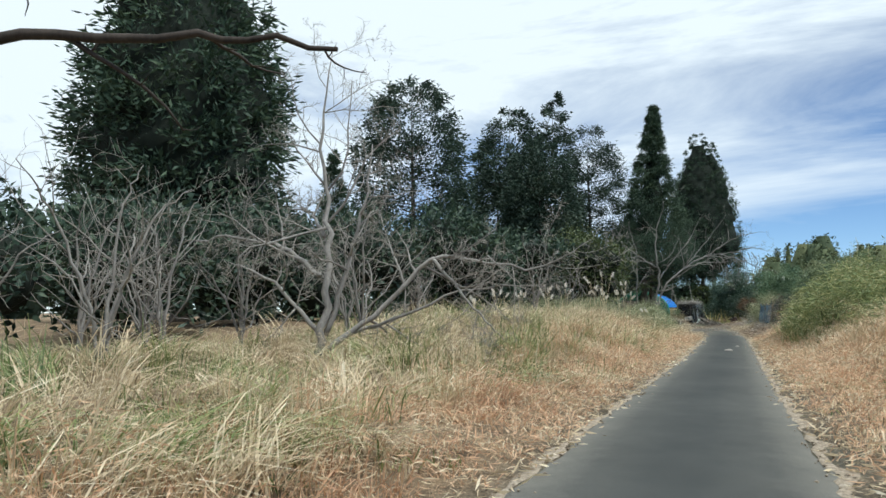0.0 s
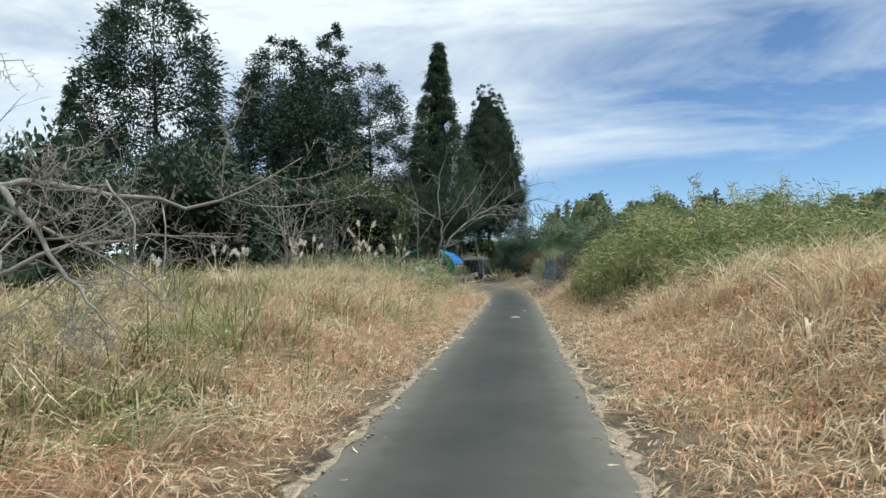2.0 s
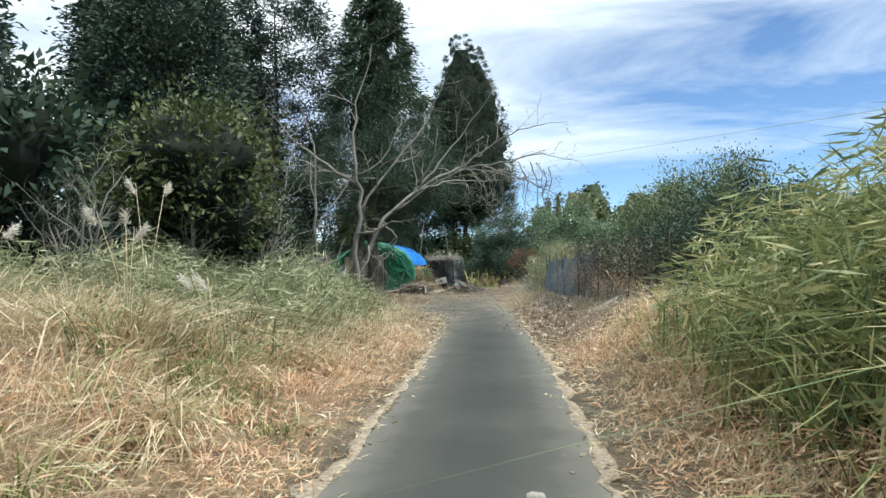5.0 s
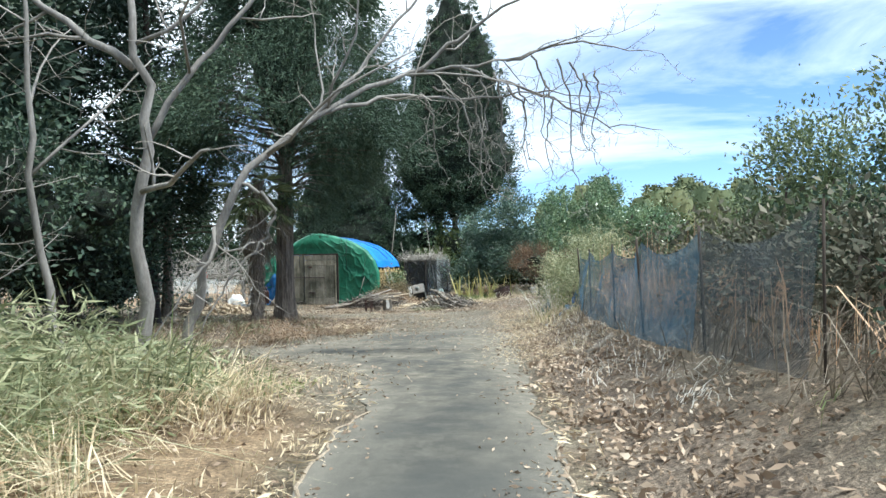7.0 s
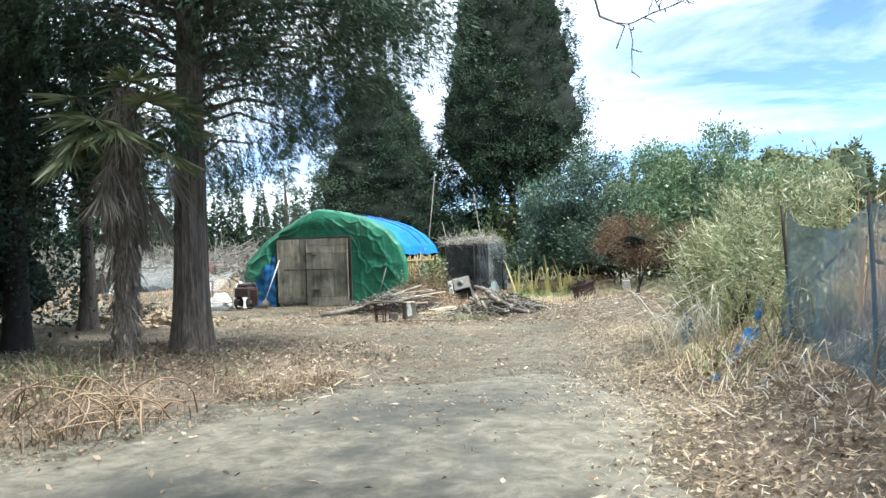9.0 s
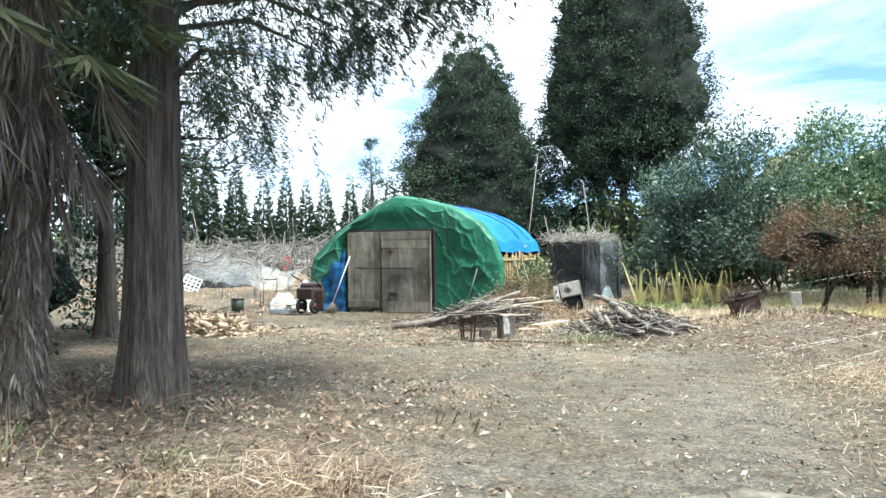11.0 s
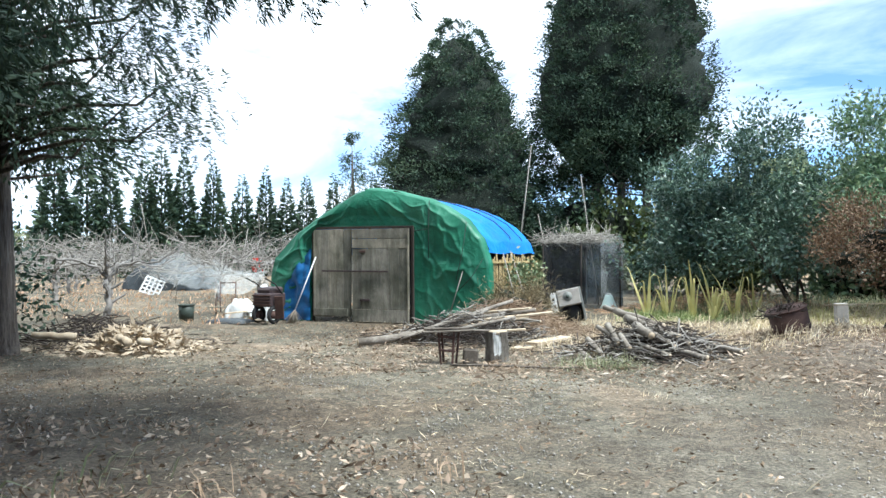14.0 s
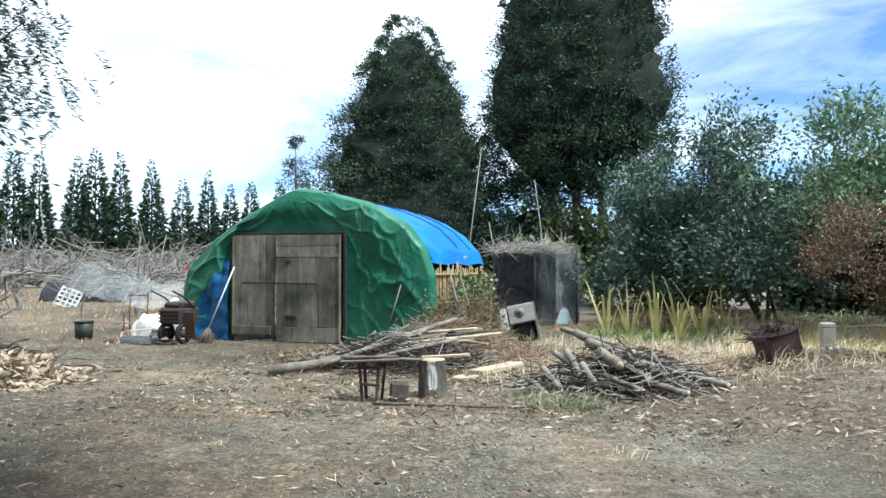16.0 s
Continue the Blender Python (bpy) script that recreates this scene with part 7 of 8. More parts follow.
post = thing("concrete_post", Matrix.Translation(G(1.85, 36.0, -0.03)) @ pose(0, 0, 0, 2, -3, 8), "short grey concrete post with a fallen crosspiece", "post")
part("shaft", box_bm(0.19, 0.14, 0.52, (0, 0, 0.26), bevel=0.012), M["concrete"], post)
part("crosspiece", box_bm(0.74, 0.12, 0.12, (-0.2, -0.16, 0.09), (0, -5, 4), 0.012), M["concrete"], post)
log("stick", G(1.2, 33.6, 0.36), G(2.0, 33.4, 0.38), 0.010, "pale bent stick held in the russet shrub", rng, bark="old_wood")


def reeds(at, n, seed):
    r = np.random.default_rng(seed)
    root = thing("iris_clump", G(*at), "clump of tall yellowing sword-shaped leaves", "plant", "yellow leaf clumps")
    for i in range(n):
        a, h, w = r.uniform(0, 6.28), r.uniform(0.35, 1.55), r.uniform(0.045, 0.085)
        d, sd = np.array([math.cos(a), math.sin(a)]), np.array([-math.sin(a), math.cos(a)])
        tilt, turn, fold = r.uniform(0.03, 0.55), r.choice([0.3, 1.2, 2.3, 2.7]) * r.uniform(0.7, 1.1), r.uniform(0.35, 0.8)
        v, out, up = [], 0.06, 0.0
        for t in np.linspace(0, 1, 13):
            ww = w * (1 - 0.85 * t ** 1.5)
            for s in (-1, 1):
                v.append((d[0] * out + sd[0] * s * ww / 2, d[1] * out + sd[1] * s * ww / 2, max(up, 0.02)))
            way = tilt + turn * float(smooth01(fold, fold + 0.25, t))
            out, up = out + math.sin(way) * h / 12, up + math.cos(way) * h / 12
        f = np.array([[2 * k, 2 * k + 1, 2 * k + 3, 2 * k + 2] for k in range(12)])
        part("leaf", mesh_np("leaf", np.array(v), [f]), M["yellow_reed"], root)
    return root


# these weeds stand in shadow: yellow and straw colours paint the sunlight on them
grass("green_weed", "yellow-green weeds before the evergreens, sunlight painted in by a lighter colour", "yellow_reed", rng, 500, (0.7, 7.0, 36.0, 40.6), lambda x, y: 0.3 + 0.7 * patchy(x, y, 0.7, 171.0, -0.2, 0.3), lambda x, y: 0.22 + 0.3 * smooth01(37, 40, y), 0.016, 12, (0.4, 1.7), 0.2)
grass("dry_weeds", "pale weeds before the evergreens, straw colour painted in for sunlight", "straw", rng, 900, (0.5, 7.0, 36.4, 41.4), lambda x, y: 0.3 + 0.7 * patchy(x, y, 0.7, 173.0, -0.2, 0.3), lambda x, y: 0.25 + 0.35 * smooth01(37, 40.5, y), 0.013, 14, (0.5, 1.8), 0.2)
chips("withered_weeds", (0.6, 41.2), 3000, (3.6, 0.8), "reddish withered growth at the foot of the evergreens", rng, "rust", (0.1, 0.3), (0.008, 0.02), 0.6, "weeds")
grass("green_weed", "low green growth under the evergreens", "weed", rng, 900, (-1.5, 7.5, 40.6, 44.5), lambda x, y: 0.8 + 0 * x, lambda x, y: 0.5 + 0 * x, 0.02, 10, (0.3, 1.4), 0.2)
for i, (x, y, n) in enumerate(((-1.5, 40.0, 10), (-1.05, 40.3, 12), (-0.5, 39.9, 6), (0.0, 40.3, 16), (0.4, 40.0, 16), (0.85, 40.4, 8), (-0.1, 39.4, 8))):
    reeds((x, y), n, 300 + i)
grass("yellow_grass", "short yellow-green grass round the sword-leaved plants", "green", rng, 420, (-2.0, 1.2, 38.6, 41.2), lambda x, y: 0.8 + 0 * x, lambda x, y: 0.3 + 0 * x, 0.012, 10)

# ---- net fence on the bank ----
rng = np.random.default_rng(77)
POSTS = [(4.75, 7.6), (4.33, 9.9), (3.94, 12.3), (3.62, 14.5), (3.34, 16.67), (3.18, 18.7), (2.98, 21.1), (2.95, 23.2)]
fence = thing("net_fence", (0, 0, 0), "sagging blue net fence on thin iron posts along the bank", "fence")
for i, (x, y) in enumerate(POSTS):
    z = float(land(x, y))
    tilt = rng.normal(size=2) * 0.04
    part("post", tube("post", [(np.array([[x, y, z - 0.1], [x + tilt[0] * 0.5, y, z + 0.62], [x + tilt[0], y + tilt[1], z + 1.24]]), np.full(3, 0.011 if i < 3 else 0.016))], 7), M["dark_bark"], fence)
for i, ((x0, y0), (x1, y1)) in enumerate(zip(POSTS[2:-1], POSTS[3:])):
    s, t = np.meshgrid(np.linspace(0, 1, 16), np.linspace(0, 1, 12))
    X, Y = x0 + (x1 - x0) * s, y0 + (y1 - y0) * s
    Z = land(X, Y)
    P = np.stack([X, Y, Z + 0.0 + (1.2 - 0.2 * np.sin(np.pi * s)) * t], -1)
    bag = (0.16 * noise3(P, 1.4, 3.0 + i) + 0.07 * noise3(P, 4.0, 6.0)) * np.sin(np.pi * np.clip(s, 0.04, 0.96))
    P[..., 0] += bag - 0.12 * (1 - t)
    part("net_panel", mesh_np("net_panel", *grid_np(P), smooth=True), M["grey_net" if i < 1 else "blue_net"], fence, "faded plastic netting")
for i, (pts, half, mt) in enumerate(((((2.2, 22.9, 0.10), (2.45, 23.4, 0.22), (2.75, 23.9, 0.45), (2.9, 24.3, 0.8)), 0.13, "dark_blue_sheet"), (((2.1, 24.9, 0.32), (2.25, 25.4, 0.46), (2.3, 26.1, 0.5)), 0.16, "blue_net"),
                                     (((2.3, 22.0, 0.12), (2.75, 22.2, 0.2), (3.1, 22.6, 0.5)), 0.10, "blue_net"))):
    scrap = thing("net_scrap", (0, 0, 0), "torn strip of blue netting hanging out of the bush", "netting", "torn strips of netting")
    s_, t_ = np.meshgrid(np.linspace(0, 1, 26), np.linspace(-1, 1, 8))
    pts = np.array(pts)
    q = np.linspace(0, 1, len(pts))
    P = np.stack([np.interp(s_, q, pts[:, 0]), np.interp(s_, q, pts[:, 1]), np.interp(s_, q, pts[:, 2])], -1)
    P = P + np.stack([-0.35 * t_ * half, 0 * t_, 0.9 * t_ * half], -1) * (0.75 + 0.5 * noise3(P, 3.0, i + 2.0))[..., None]
    P += 0.07 * np.stack([noise3(P, 5.0, i + k) for k in (1, 5, 9)], -1)
    P[..., 2] = np.maximum(P[..., 2], land(P[..., 0], P[..., 1]) + 0.02)
    part("strip", mesh_np("strip", *grid_np(P), smooth=True), M[mt], scrap)
# arching dry bindweed in a tangle at the apron's edge
vines = thing("dry_vine_tangle", G(-3.05, 21.3), "tangle of pale dry vines arching over the ground", "vine")
for i in range(34):
    a, L, hh = rng.uniform(0, 6.28), rng.uniform(0.35, 1.0), rng.uniform(0.08, 0.42)
    c0 = rng.normal(size=2) * 0.32
    t = np.linspace(0, 1, 9)
    line = np.stack([c0[0] + L * (t - 0.5) * math.cos(a) + 0.10 * np.sin(5 * t + i), c0[1] + L * (t - 0.5) * math.sin(a) + 0.10 * np.cos(4 * t + i), 0.02 + hh * np.sin(np.pi * t) ** 0.7], 1)
    part("vine", tube("vine", [(line, np.linspace(0.008, 0.004, 9))], 4), M["dead_stem"], vines)
for a, b in (((3.55, 10.3), (4.3, 10.9)), ((3.7, 10.0), (4.2, 10.5))):
    log("stick", G(*a, 0.03), G(*b, 0.05), 0.022, "pale stick lying below the fence", rng, "sticks below the fence", bark="twig")
log("log", G(2.65, 17.3, 0.01), G(3.05, 17.75, 0.02), 0.05, "dark mossy log half buried in fallen leaves", rng, bark="log_bark")
# weeds behind and through the net
behind = lambda x, y: smooth01(0.1, 0.5, x - np.interp(y, [7, 10, 14.5, 21, 28], [4.8, 4.4, 3.6, 3.0, 2.6])) * (1 - smooth01(2.2, 4.0, x - np.interp(y, [7, 21], [4.8, 3.0])))
grass("dry_weeds", "tall dry orange weeds behind the net fence", "rust", rng, 1900, (2.6, 8, 10, 27), lambda x, y: behind(x, y) * patchy(x, y, 0.5, 51.0, -0.3, 0.2), lambda x, y: 0.85 + 0.25 * smooth01(13, 17, y), 0.012, 10, (0.1, 0.9), 0.12)
grass("dark_weeds", "withered grey weeds in the net fence", "palm_dead", rng, 1300, (2.4, 8, 7, 24), lambda x, y: behind(x + 0.3, y), lambda x, y: 0.7 + 0 * x, 0.012, 10, (0.4, 1.7), 0.2)
for i, (x, y, h) in enumerate(((4.9, 11.0, 1.2), (4.7, 13.4, 1.3), (4.4, 15.8, 1.25), (4.3, 18.2, 1.2), (4.1, 20.6, 1.2))):
    bush("bramble", (x, y), [((0, 0, h * 0.5), (0.7, 1.1, h * 0.5)), ((0.5, 0.5, h * 0.45), (0.8, 0.9, h * 0.45))], "dark withered bramble behind the net fence", 220 + i, "bramble", 190, 0.09, 0.04, 0, 4, group="brambles behind the fence")
# overgrown end of the fence
bush("overgrown_bush", (2.85, 24.8), [((0, 0, 0.7), (0.6, 0.9, 0.65)), ((-0.35, 0.7, 0.5), (0.45, 0.6, 0.5)), ((0.3, -1.2, 0.65), (0.5, 0.8, 0.6)), ((0.5, 1.1, 0.95), (0.65, 0.75, 0.75)), ((0.7, 0.0, 1.1), (0.65, 0.9, 0.75)), ((-0.1, 1.8, 0.75), (0.6, 0.7, 0.7)), ((0.5, 2.3, 1.0), (0.7, 0.7, 0.8))], "overgrown bush of bamboo grass swallowing the fence end", 210, "weed", 330, 0.15, 0.016, 0, 6, up=0.0)
grass("bamboo_grass", "long green blades over the fence end", "green", rng, 300, (1.9, 4.6, 21.6, 27.2), lambda x, y: 0.8 * np.exp(-(((x - 3.0) / 0.75) ** 2 + ((y - 25.0) / 2.0) ** 2)), lambda x, y: 1.2 + 0 * x, 0.010, 12, (0.8, 1.9), 0.2)
grass("silver_grass_leaves", "withered pinkish grass hanging over the fence end", "plume", rng, 90, (2.0, 3.4, 24.4, 27.2), lambda x, y: 0.8 * np.exp(-(((x - 2.7) / 0.6) ** 2 + ((y - 25.8) / 1.0) ** 2)), lambda x, y: 1.35 + 0 * x, 0.012, 20, (1.2, 1.9), 0.2)
grass("dry_grass", "pale dry blades over the fence end", "straw", rng, 320, (1.9, 4.6, 21.6, 27.2), lambda x, y: 0.8 * np.exp(-(((x - 2.75) / 0.8) ** 2 + ((y - 24.8) / 2.0) ** 2)), lambda x, y: 0.5 + 0 * x, 0.009, 14, (1.0, 1.9), 0.2)
grass("dry_grass", "pale dry grass along the foot of the bank", "dead_leaf", rng, 2000, (0.8, 4.4, 18, 30), lambda x, y: np.exp(-(((x - np.interp(y, [18, 30], [2.3, 1.7])) / 0.75) ** 2)) * 0.85 * (0.12 + 0.88 * smooth01(21.5, 24.5, y)), lambda x, y: 0.15 + 0 * x, 0.008, 14, (0.8, 1.9), 0.18)
matted("dry_grass", "matted pale straw along the foot of the bank", "straw", rng, 30000, (0.6, 3.8, 17.5, 29), lambda x, y: np.exp(-(((x - np.interp(y, [18, 30], [2.2, 1.6])) / 0.75) ** 2)) * (0.3 + 0.7 * patchy(x, y, 0.9, 161.0, -0.2, 0.3)), lambda x, y: 0.14 + 0 * x, (0.035, 0.11), (0.003, 0.007))
grass("dry_grass", "pale dry grass at the yard's far edge", "dead_stem", rng, 900, (-1, 6, 31, 37), lambda x, y: smooth01(0.6, 2.0, x) * 0.7, lambda x, y: 0.15 + 0 * x, 0.009, 12, (0.6, 1.6), 0.18)
grass("green_grass", "low green weeds round the cedar and palm", "weed", rng, 2400, (-9, -1.4, 16.5, 26), lambda x, y: np.exp(-(((x + 5.6) / 2.0) ** 2 + ((y - 22) / 3.0) ** 2)) * patchy(x, y, 0.7, 61.0, -0.2, 0.25), lambda x, y: 0.28 + 0 * x, 0.016, 9)
grass("dry_grass", "dry tufts round the cedar's foot", "dead_stem", rng, 1300, (-8.5, -0.4, 16.5, 26.5), lambda x, y: np.clip(np.exp(-(((x + 4.0) / 2.4) ** 2 + ((y - 21) / 3.6) ** 2)) * patchy(x, y, 0.8, 71.0, -0.25, 0.25), 0, 1), lambda x, y: 0.26 + 0 * x, 0.010, 12, (0.4, 1.5), 0.12)
grass("dry_grass", "scattered dry tufts on the yard", "straw", rng, 520, (-11, 2.5, 22, 36), lambda x, y: 0.25 + 0.6 * patchy(x, y, 0.9, 81.0, 0.1, 0.4), lambda x, y: 0.11 + 0 * x, 0.007, 12, (1.0, 1.6), 0.10)
grass("orchard_grass", "brown dry grass under the orchard trees", "rust", rng, 2200, (-40, -10, 36, 66), lambda x, y: 0.7 + 0 * x, lambda x, y: 0.22 + 0 * x, 0.03, 6, (0.4, 1.4), 0.3)


# ---- litter on the ground ----
def scatter_flat(name, label, mat, rng, n, area, keep, length, width, lift=0.012, rise=0.12):
    x, y = scatter(rng, n, *area, keep)
    k = len(x)
    road = (x > road_left(y)) & (x < road_right(y)) & (y < 24)
    z = np.where(road, 0.035, land(x, y) + lift + 0.03)
    way = unit(rng.normal(size=(k, 3)) * [1, 1, rise])
    return tagged(part(name, leaf_mesh(name, np.stack([x, y, z], 1), way, rng.uniform(*length, k), rng.uniform(*width, k), rng), M[mat]), label, "litter", kind="stuff")


scatter_flat("fallen_leaves", "dry brown fallen leaves on the bank", "dead_leaf", rng, 25000, (1.3, 5.5, 6, 25), lambda x, y: (1 - 0.72 * smooth01(0.9, 1.8, off_r(x, y))) * smooth01(-0.15, 0.5, off_r(x, y)) * (0.35 + 0.65 * patchy(x, y, 0.8, 91.0, -0.3, 0.3)), (0.03, 0.08), (0.015, 0.036), rise=0.5)
scatter_flat("fallen_leaves", "dry brown fallen leaves beside the apron", "dead_leaf", rng, 15000, (-7.5, 0.6, 11, 27), lambda x, y: (smooth01(0.1, 1.3, off_l(x, y)) + 0.12) * (0.3 + 0.7 * patchy(x, y, 0.7, 95.0, -0.2, 0.3)), (0.035, 0.09), (0.02, 0.04), rise=0.5)
off_drive = lambda x, y: 1 - 0.7 * np.exp(-((x - np.interp(y, [20, 25, 31], [-0.4, 0.3, -0.6])) / 1.5) ** 2) * (1 - smooth01(27, 31, y))
scatter_flat("straw_litter", "straw and bark bits trodden into the yard", "dead_leaf", rng, 30000, (-12, 4, 21, 37), lambda x, y: off_drive(x, y) * (0.2 + 0.7 * patchy(x, y, 0.8, 97.0, -0.15, 0.3)), (0.015, 0.065), (0.004, 0.014), rise=0.2)
scatter_flat("bark_crumbs", "dark bark crumbs and leaf bits strewn over the yard", "dead_stem", rng, 18000, (-10, 4, 21, 36), lambda x, y: off_drive(x, y) * (0.2 + 0.7 * patchy(x, y, 0.7, 113.0, -0.2, 0.3)), (0.02, 0.07), (0.008, 0.024), rise=0.3)
scatter_flat("straw_litter", "pale straw strewn along the road edge", "straw", rng, 30000, (-3, 6, -31, 16), lambda x, y: np.exp(-((np.minimum(np.abs(off_l(x, y) - 0.08), np.abs(off_r(x, y) - 0.16)) / 0.16) ** 2)), (0.05, 0.2), (0.01, 0.03), 0.0, 0.25)
scatter_flat("straw_litter", "pale straw and wood chips strewn over the yard", "straw", rng, 8000, (-13, 4, 22, 38), lambda x, y: 0.04 + 0.8 * patchy(x, y, 0.55, 99.0, 0.05, 0.35), (0.03, 0.14), (0.004, 0.014), rise=0.2)
scatter_flat("wood_chips", "pale wood chips round the wood heaps", "dead_leaf", rng, 9000, (-6.5, 2.5, 30, 36), lambda x, y: 0.3 + 0.5 * patchy(x, y, 0.9, 103.0, -0.1, 0.3), (0.04, 0.16), (0.01, 0.03), rise=0.3)
grass("dry_grass", "pale dry clump at the apron's edge", "dead_leaf", rng, 60, (-2.6, -1.7, 22.4, 23.6), lambda x, y: 0.9 + 0 * x, lambda x, y: 0.3 + 0 * x, 0.008, 30, (0.9, 1.9), 0.14)
grass("dry_grass", "dry weeds round the wood heaps", "straw", rng, 420, (-3.4, 1.6, 32.4, 38.4), lambda x, y: 0.8 + 0 * x, lambda x, y: 0.32 + 0 * x, 0.008, 12, (0.5, 1.7), 0.2)
grass("green_weed", "green weeds growing by the wood heap", "weed", rng, 40, (-2.1, -1.3, 31.2, 31.8), lambda x, y: 0.9 + 0 * x, lambda x, y: 0.26 + 0 * x, 0.007, 14, (0.3, 1.4), 0.1)
sv = np.array([(1, 0, 0.1), (-1, 0.2, 0), (0.1, 1, 0), (0, -1, 0.1), (0.1, 0, 0.8), (0, 0.1, -0.8)])
sf = np.array([(0, 2, 4), (2, 1, 4), (1, 3, 4), (3, 0, 4), (2, 0, 5), (1, 2, 5), (3, 1, 5), (0, 3, 5)])
n = 9000
px_, py_ = scatter(rng, n * 3, -9, 3.0, 22.3, 32, lambda x, y: 0.1 + 0.5 * patchy(x, y, 0.7, 121.0, -0.1, 0.3))
n = len(px_)
size = rng.uniform(0.004, 0.015, n)
V = (sv[None] * rng.uniform(0.7, 1.3, (n, 1, 3)) * size[:, None, None] + np.stack([px_, py_, np.where((py_ < 24) & (px_ > road_left(py_)), 0.03, land(px_, py_)) + size * 0.4], 1)[:, None]).reshape(-1, 3)
tagged(part("gravel", mesh_np("gravel", V, [(sf[None] + np.arange(n)[:, None, None] * len(sv)).reshape(-1, 3)]), M["concrete"]), "small grey stones pressed into the yard", "gravel", kind="stuff")
ex, ey = scatter(rng, 15000, 0, 5.5, -29, 13, lambda x, y: np.exp(-((np.minimum(np.abs(off_l(x, y)), np.abs(off_r(x, y))) / 0.13) ** 2)) * (0.25 + 0.75 * patchy(x, y, 0.9, 111.0, -0.15, 0.25)))
n = len(ex)
size = rng.uniform(0.006, 0.022, n)
V = (sv[None] * rng.uniform(0.7, 1.3, (n, 1, 3)) * size[:, None, None] + np.stack([ex, ey, 0.012 + size * 0.3], 1)[:, None]).reshape(-1, 3)
tagged(part("gravel", mesh_np("gravel", V, [(sf[None] + np.arange(n)[:, None, None] * len(sv)).reshape(-1, 3)]), M["verge"]), "pale crumbled stones along the road edge", "gravel", kind="stuff")
scatter_flat("dry_litter", "dry leaf crumbs and straw blown onto the apron's edges", "dead_leaf", rng, 22000, (-4.5, 3, 11, 24), lambda x, y: np.clip(0.5 * np.exp(-(np.abs(off_l(x, y)) / 0.35) ** 2) + np.exp(-(np.abs(off_r(x, y)) / 0.4) ** 2) + 0.15 * np.exp(-((y - 24.4) / 0.9) ** 2), 0, 1) * (0.2 + 0.8 * patchy(x, y, 0.8, 141.0, -0.2, 0.25)), (0.02, 0.09), (0.008, 0.03), 0.0, 0.2)
grass("dead_sprigs", "pale withered sprigs standing on the bank below the fence", "plume", rng, 520, (2.2, 4.6, 13, 24), lambda x, y: smooth01(0.5, 1.0, off_r(x, y)) * (0.3 + 0.7 * patchy(x, y, 0.9, 151.0, -0.2, 0.3)), lambda x, y: 0.24 + 0 * x, 0.009, 7, (0.4, 1.8), 0.14)
scatter_flat("fallen_leaves", "large pale curled leaves along the foot of the bank", "dead_leaf", rng, 3000, (1.6, 4.2, 7, 18), lambda x, y: smooth01(0.0, 0.2, off_r(x, y)) * (1 - smooth01(0.5, 1.5, off_r(x, y))) * (0.25 + 0.75 * patchy(x, y, 0.9, 93.0, -0.2, 0.3)), (0.07, 0.13), (0.03, 0.06), rise=0.6)
# matted brown litter round the cedar's foot, pale clumps at its rim
round_foot = lambda x, y: smooth01(0.0, 0.7, off_l(x, y) + 0.5 * noise2(x, y, 0.8, 181.0)) * smooth01(19.6, 20.8, y) * (1 - smooth01(24.0, 26.0, y)) * (0.35 + 0.65 * patchy(x, y, 0.8, 183.0, -0.25, 0.25))
for hue_, n in (("dead_stem", 15000), ("bramble", 11000), ("dead_leaf", 5000)):
    matted("dead_weeds", "matted reddish-brown dead weeds round the cedar's foot", hue_, rng, n, (-7.5, -0.8, 19.5, 26), round_foot, lambda x, y: 0.11 + 0 * x, (0.03, 0.09), (0.003, 0.009))
matted("dry_grass", "pale flopped grass clump at the rim of the drive", "straw", rng, 1500, (-2.8, -1.2, 22.0, 24.0), lambda x, y: np.exp(-(((x + 1.95) / 0.35) ** 2 + ((y - 23.0) / 0.6) ** 2)), lambda x, y: 0.2 + 0 * x, (0.06, 0.22), (0.005, 0.012))
# crumpled paper on the road
crumpled("paper_scrap", (2.42, -3.42, 0.03), (0.15, 0.06, 0.05), "concrete", "crumpled pale scrap of paper on the road", "litter", 60)
crumpled("paper_scrap", (2.55, -0.6, 0.03), (0.07, 0.04, 0.03), "concrete", "small pale scrap lying on the road", "litter", 64)


# ---- palm with a skirt of dead leaves ----
palm = thing("palm", G(-4.47, 23.5, -0.05), "fan palm with a hanging skirt of dead leaves", "palm")
t = np.linspace(0, 1, 30)
part("trunk", tube("trunk", [(np.stack([0.08 * t, 0.05 * np.sin(3 * t), 3.3 * t], 1), 0.15 + 0.03 * np.sin(70 * t) - 0.02 * t)], 12), M["cedar_bark"], palm)
n = 900
k, a = rng.uniform(0.02, 0.98, n), rng.uniform(0, 6.28, n)
p = np.stack([0.08 * k + 0.15 * np.cos(a), 0.15 * np.sin(a), 3.3 * k], 1)
w = unit(np.stack([np.cos(a) * 0.35, np.sin(a) * 0.35, np.full(n, -1.0)], 1) + rng.normal(size=(n, 3)) * 0.18)
part("fibre", mesh_np("fibre", *leaf_np(p, w, (0.1 + 0.3 * k) * rng.uniform(0.6, 1.2, n), rng.uniform(0.008, 0.025, n), rng)), M["palm_dead"], palm, "shaggy dead fibres on the trunk", kind="stuff")


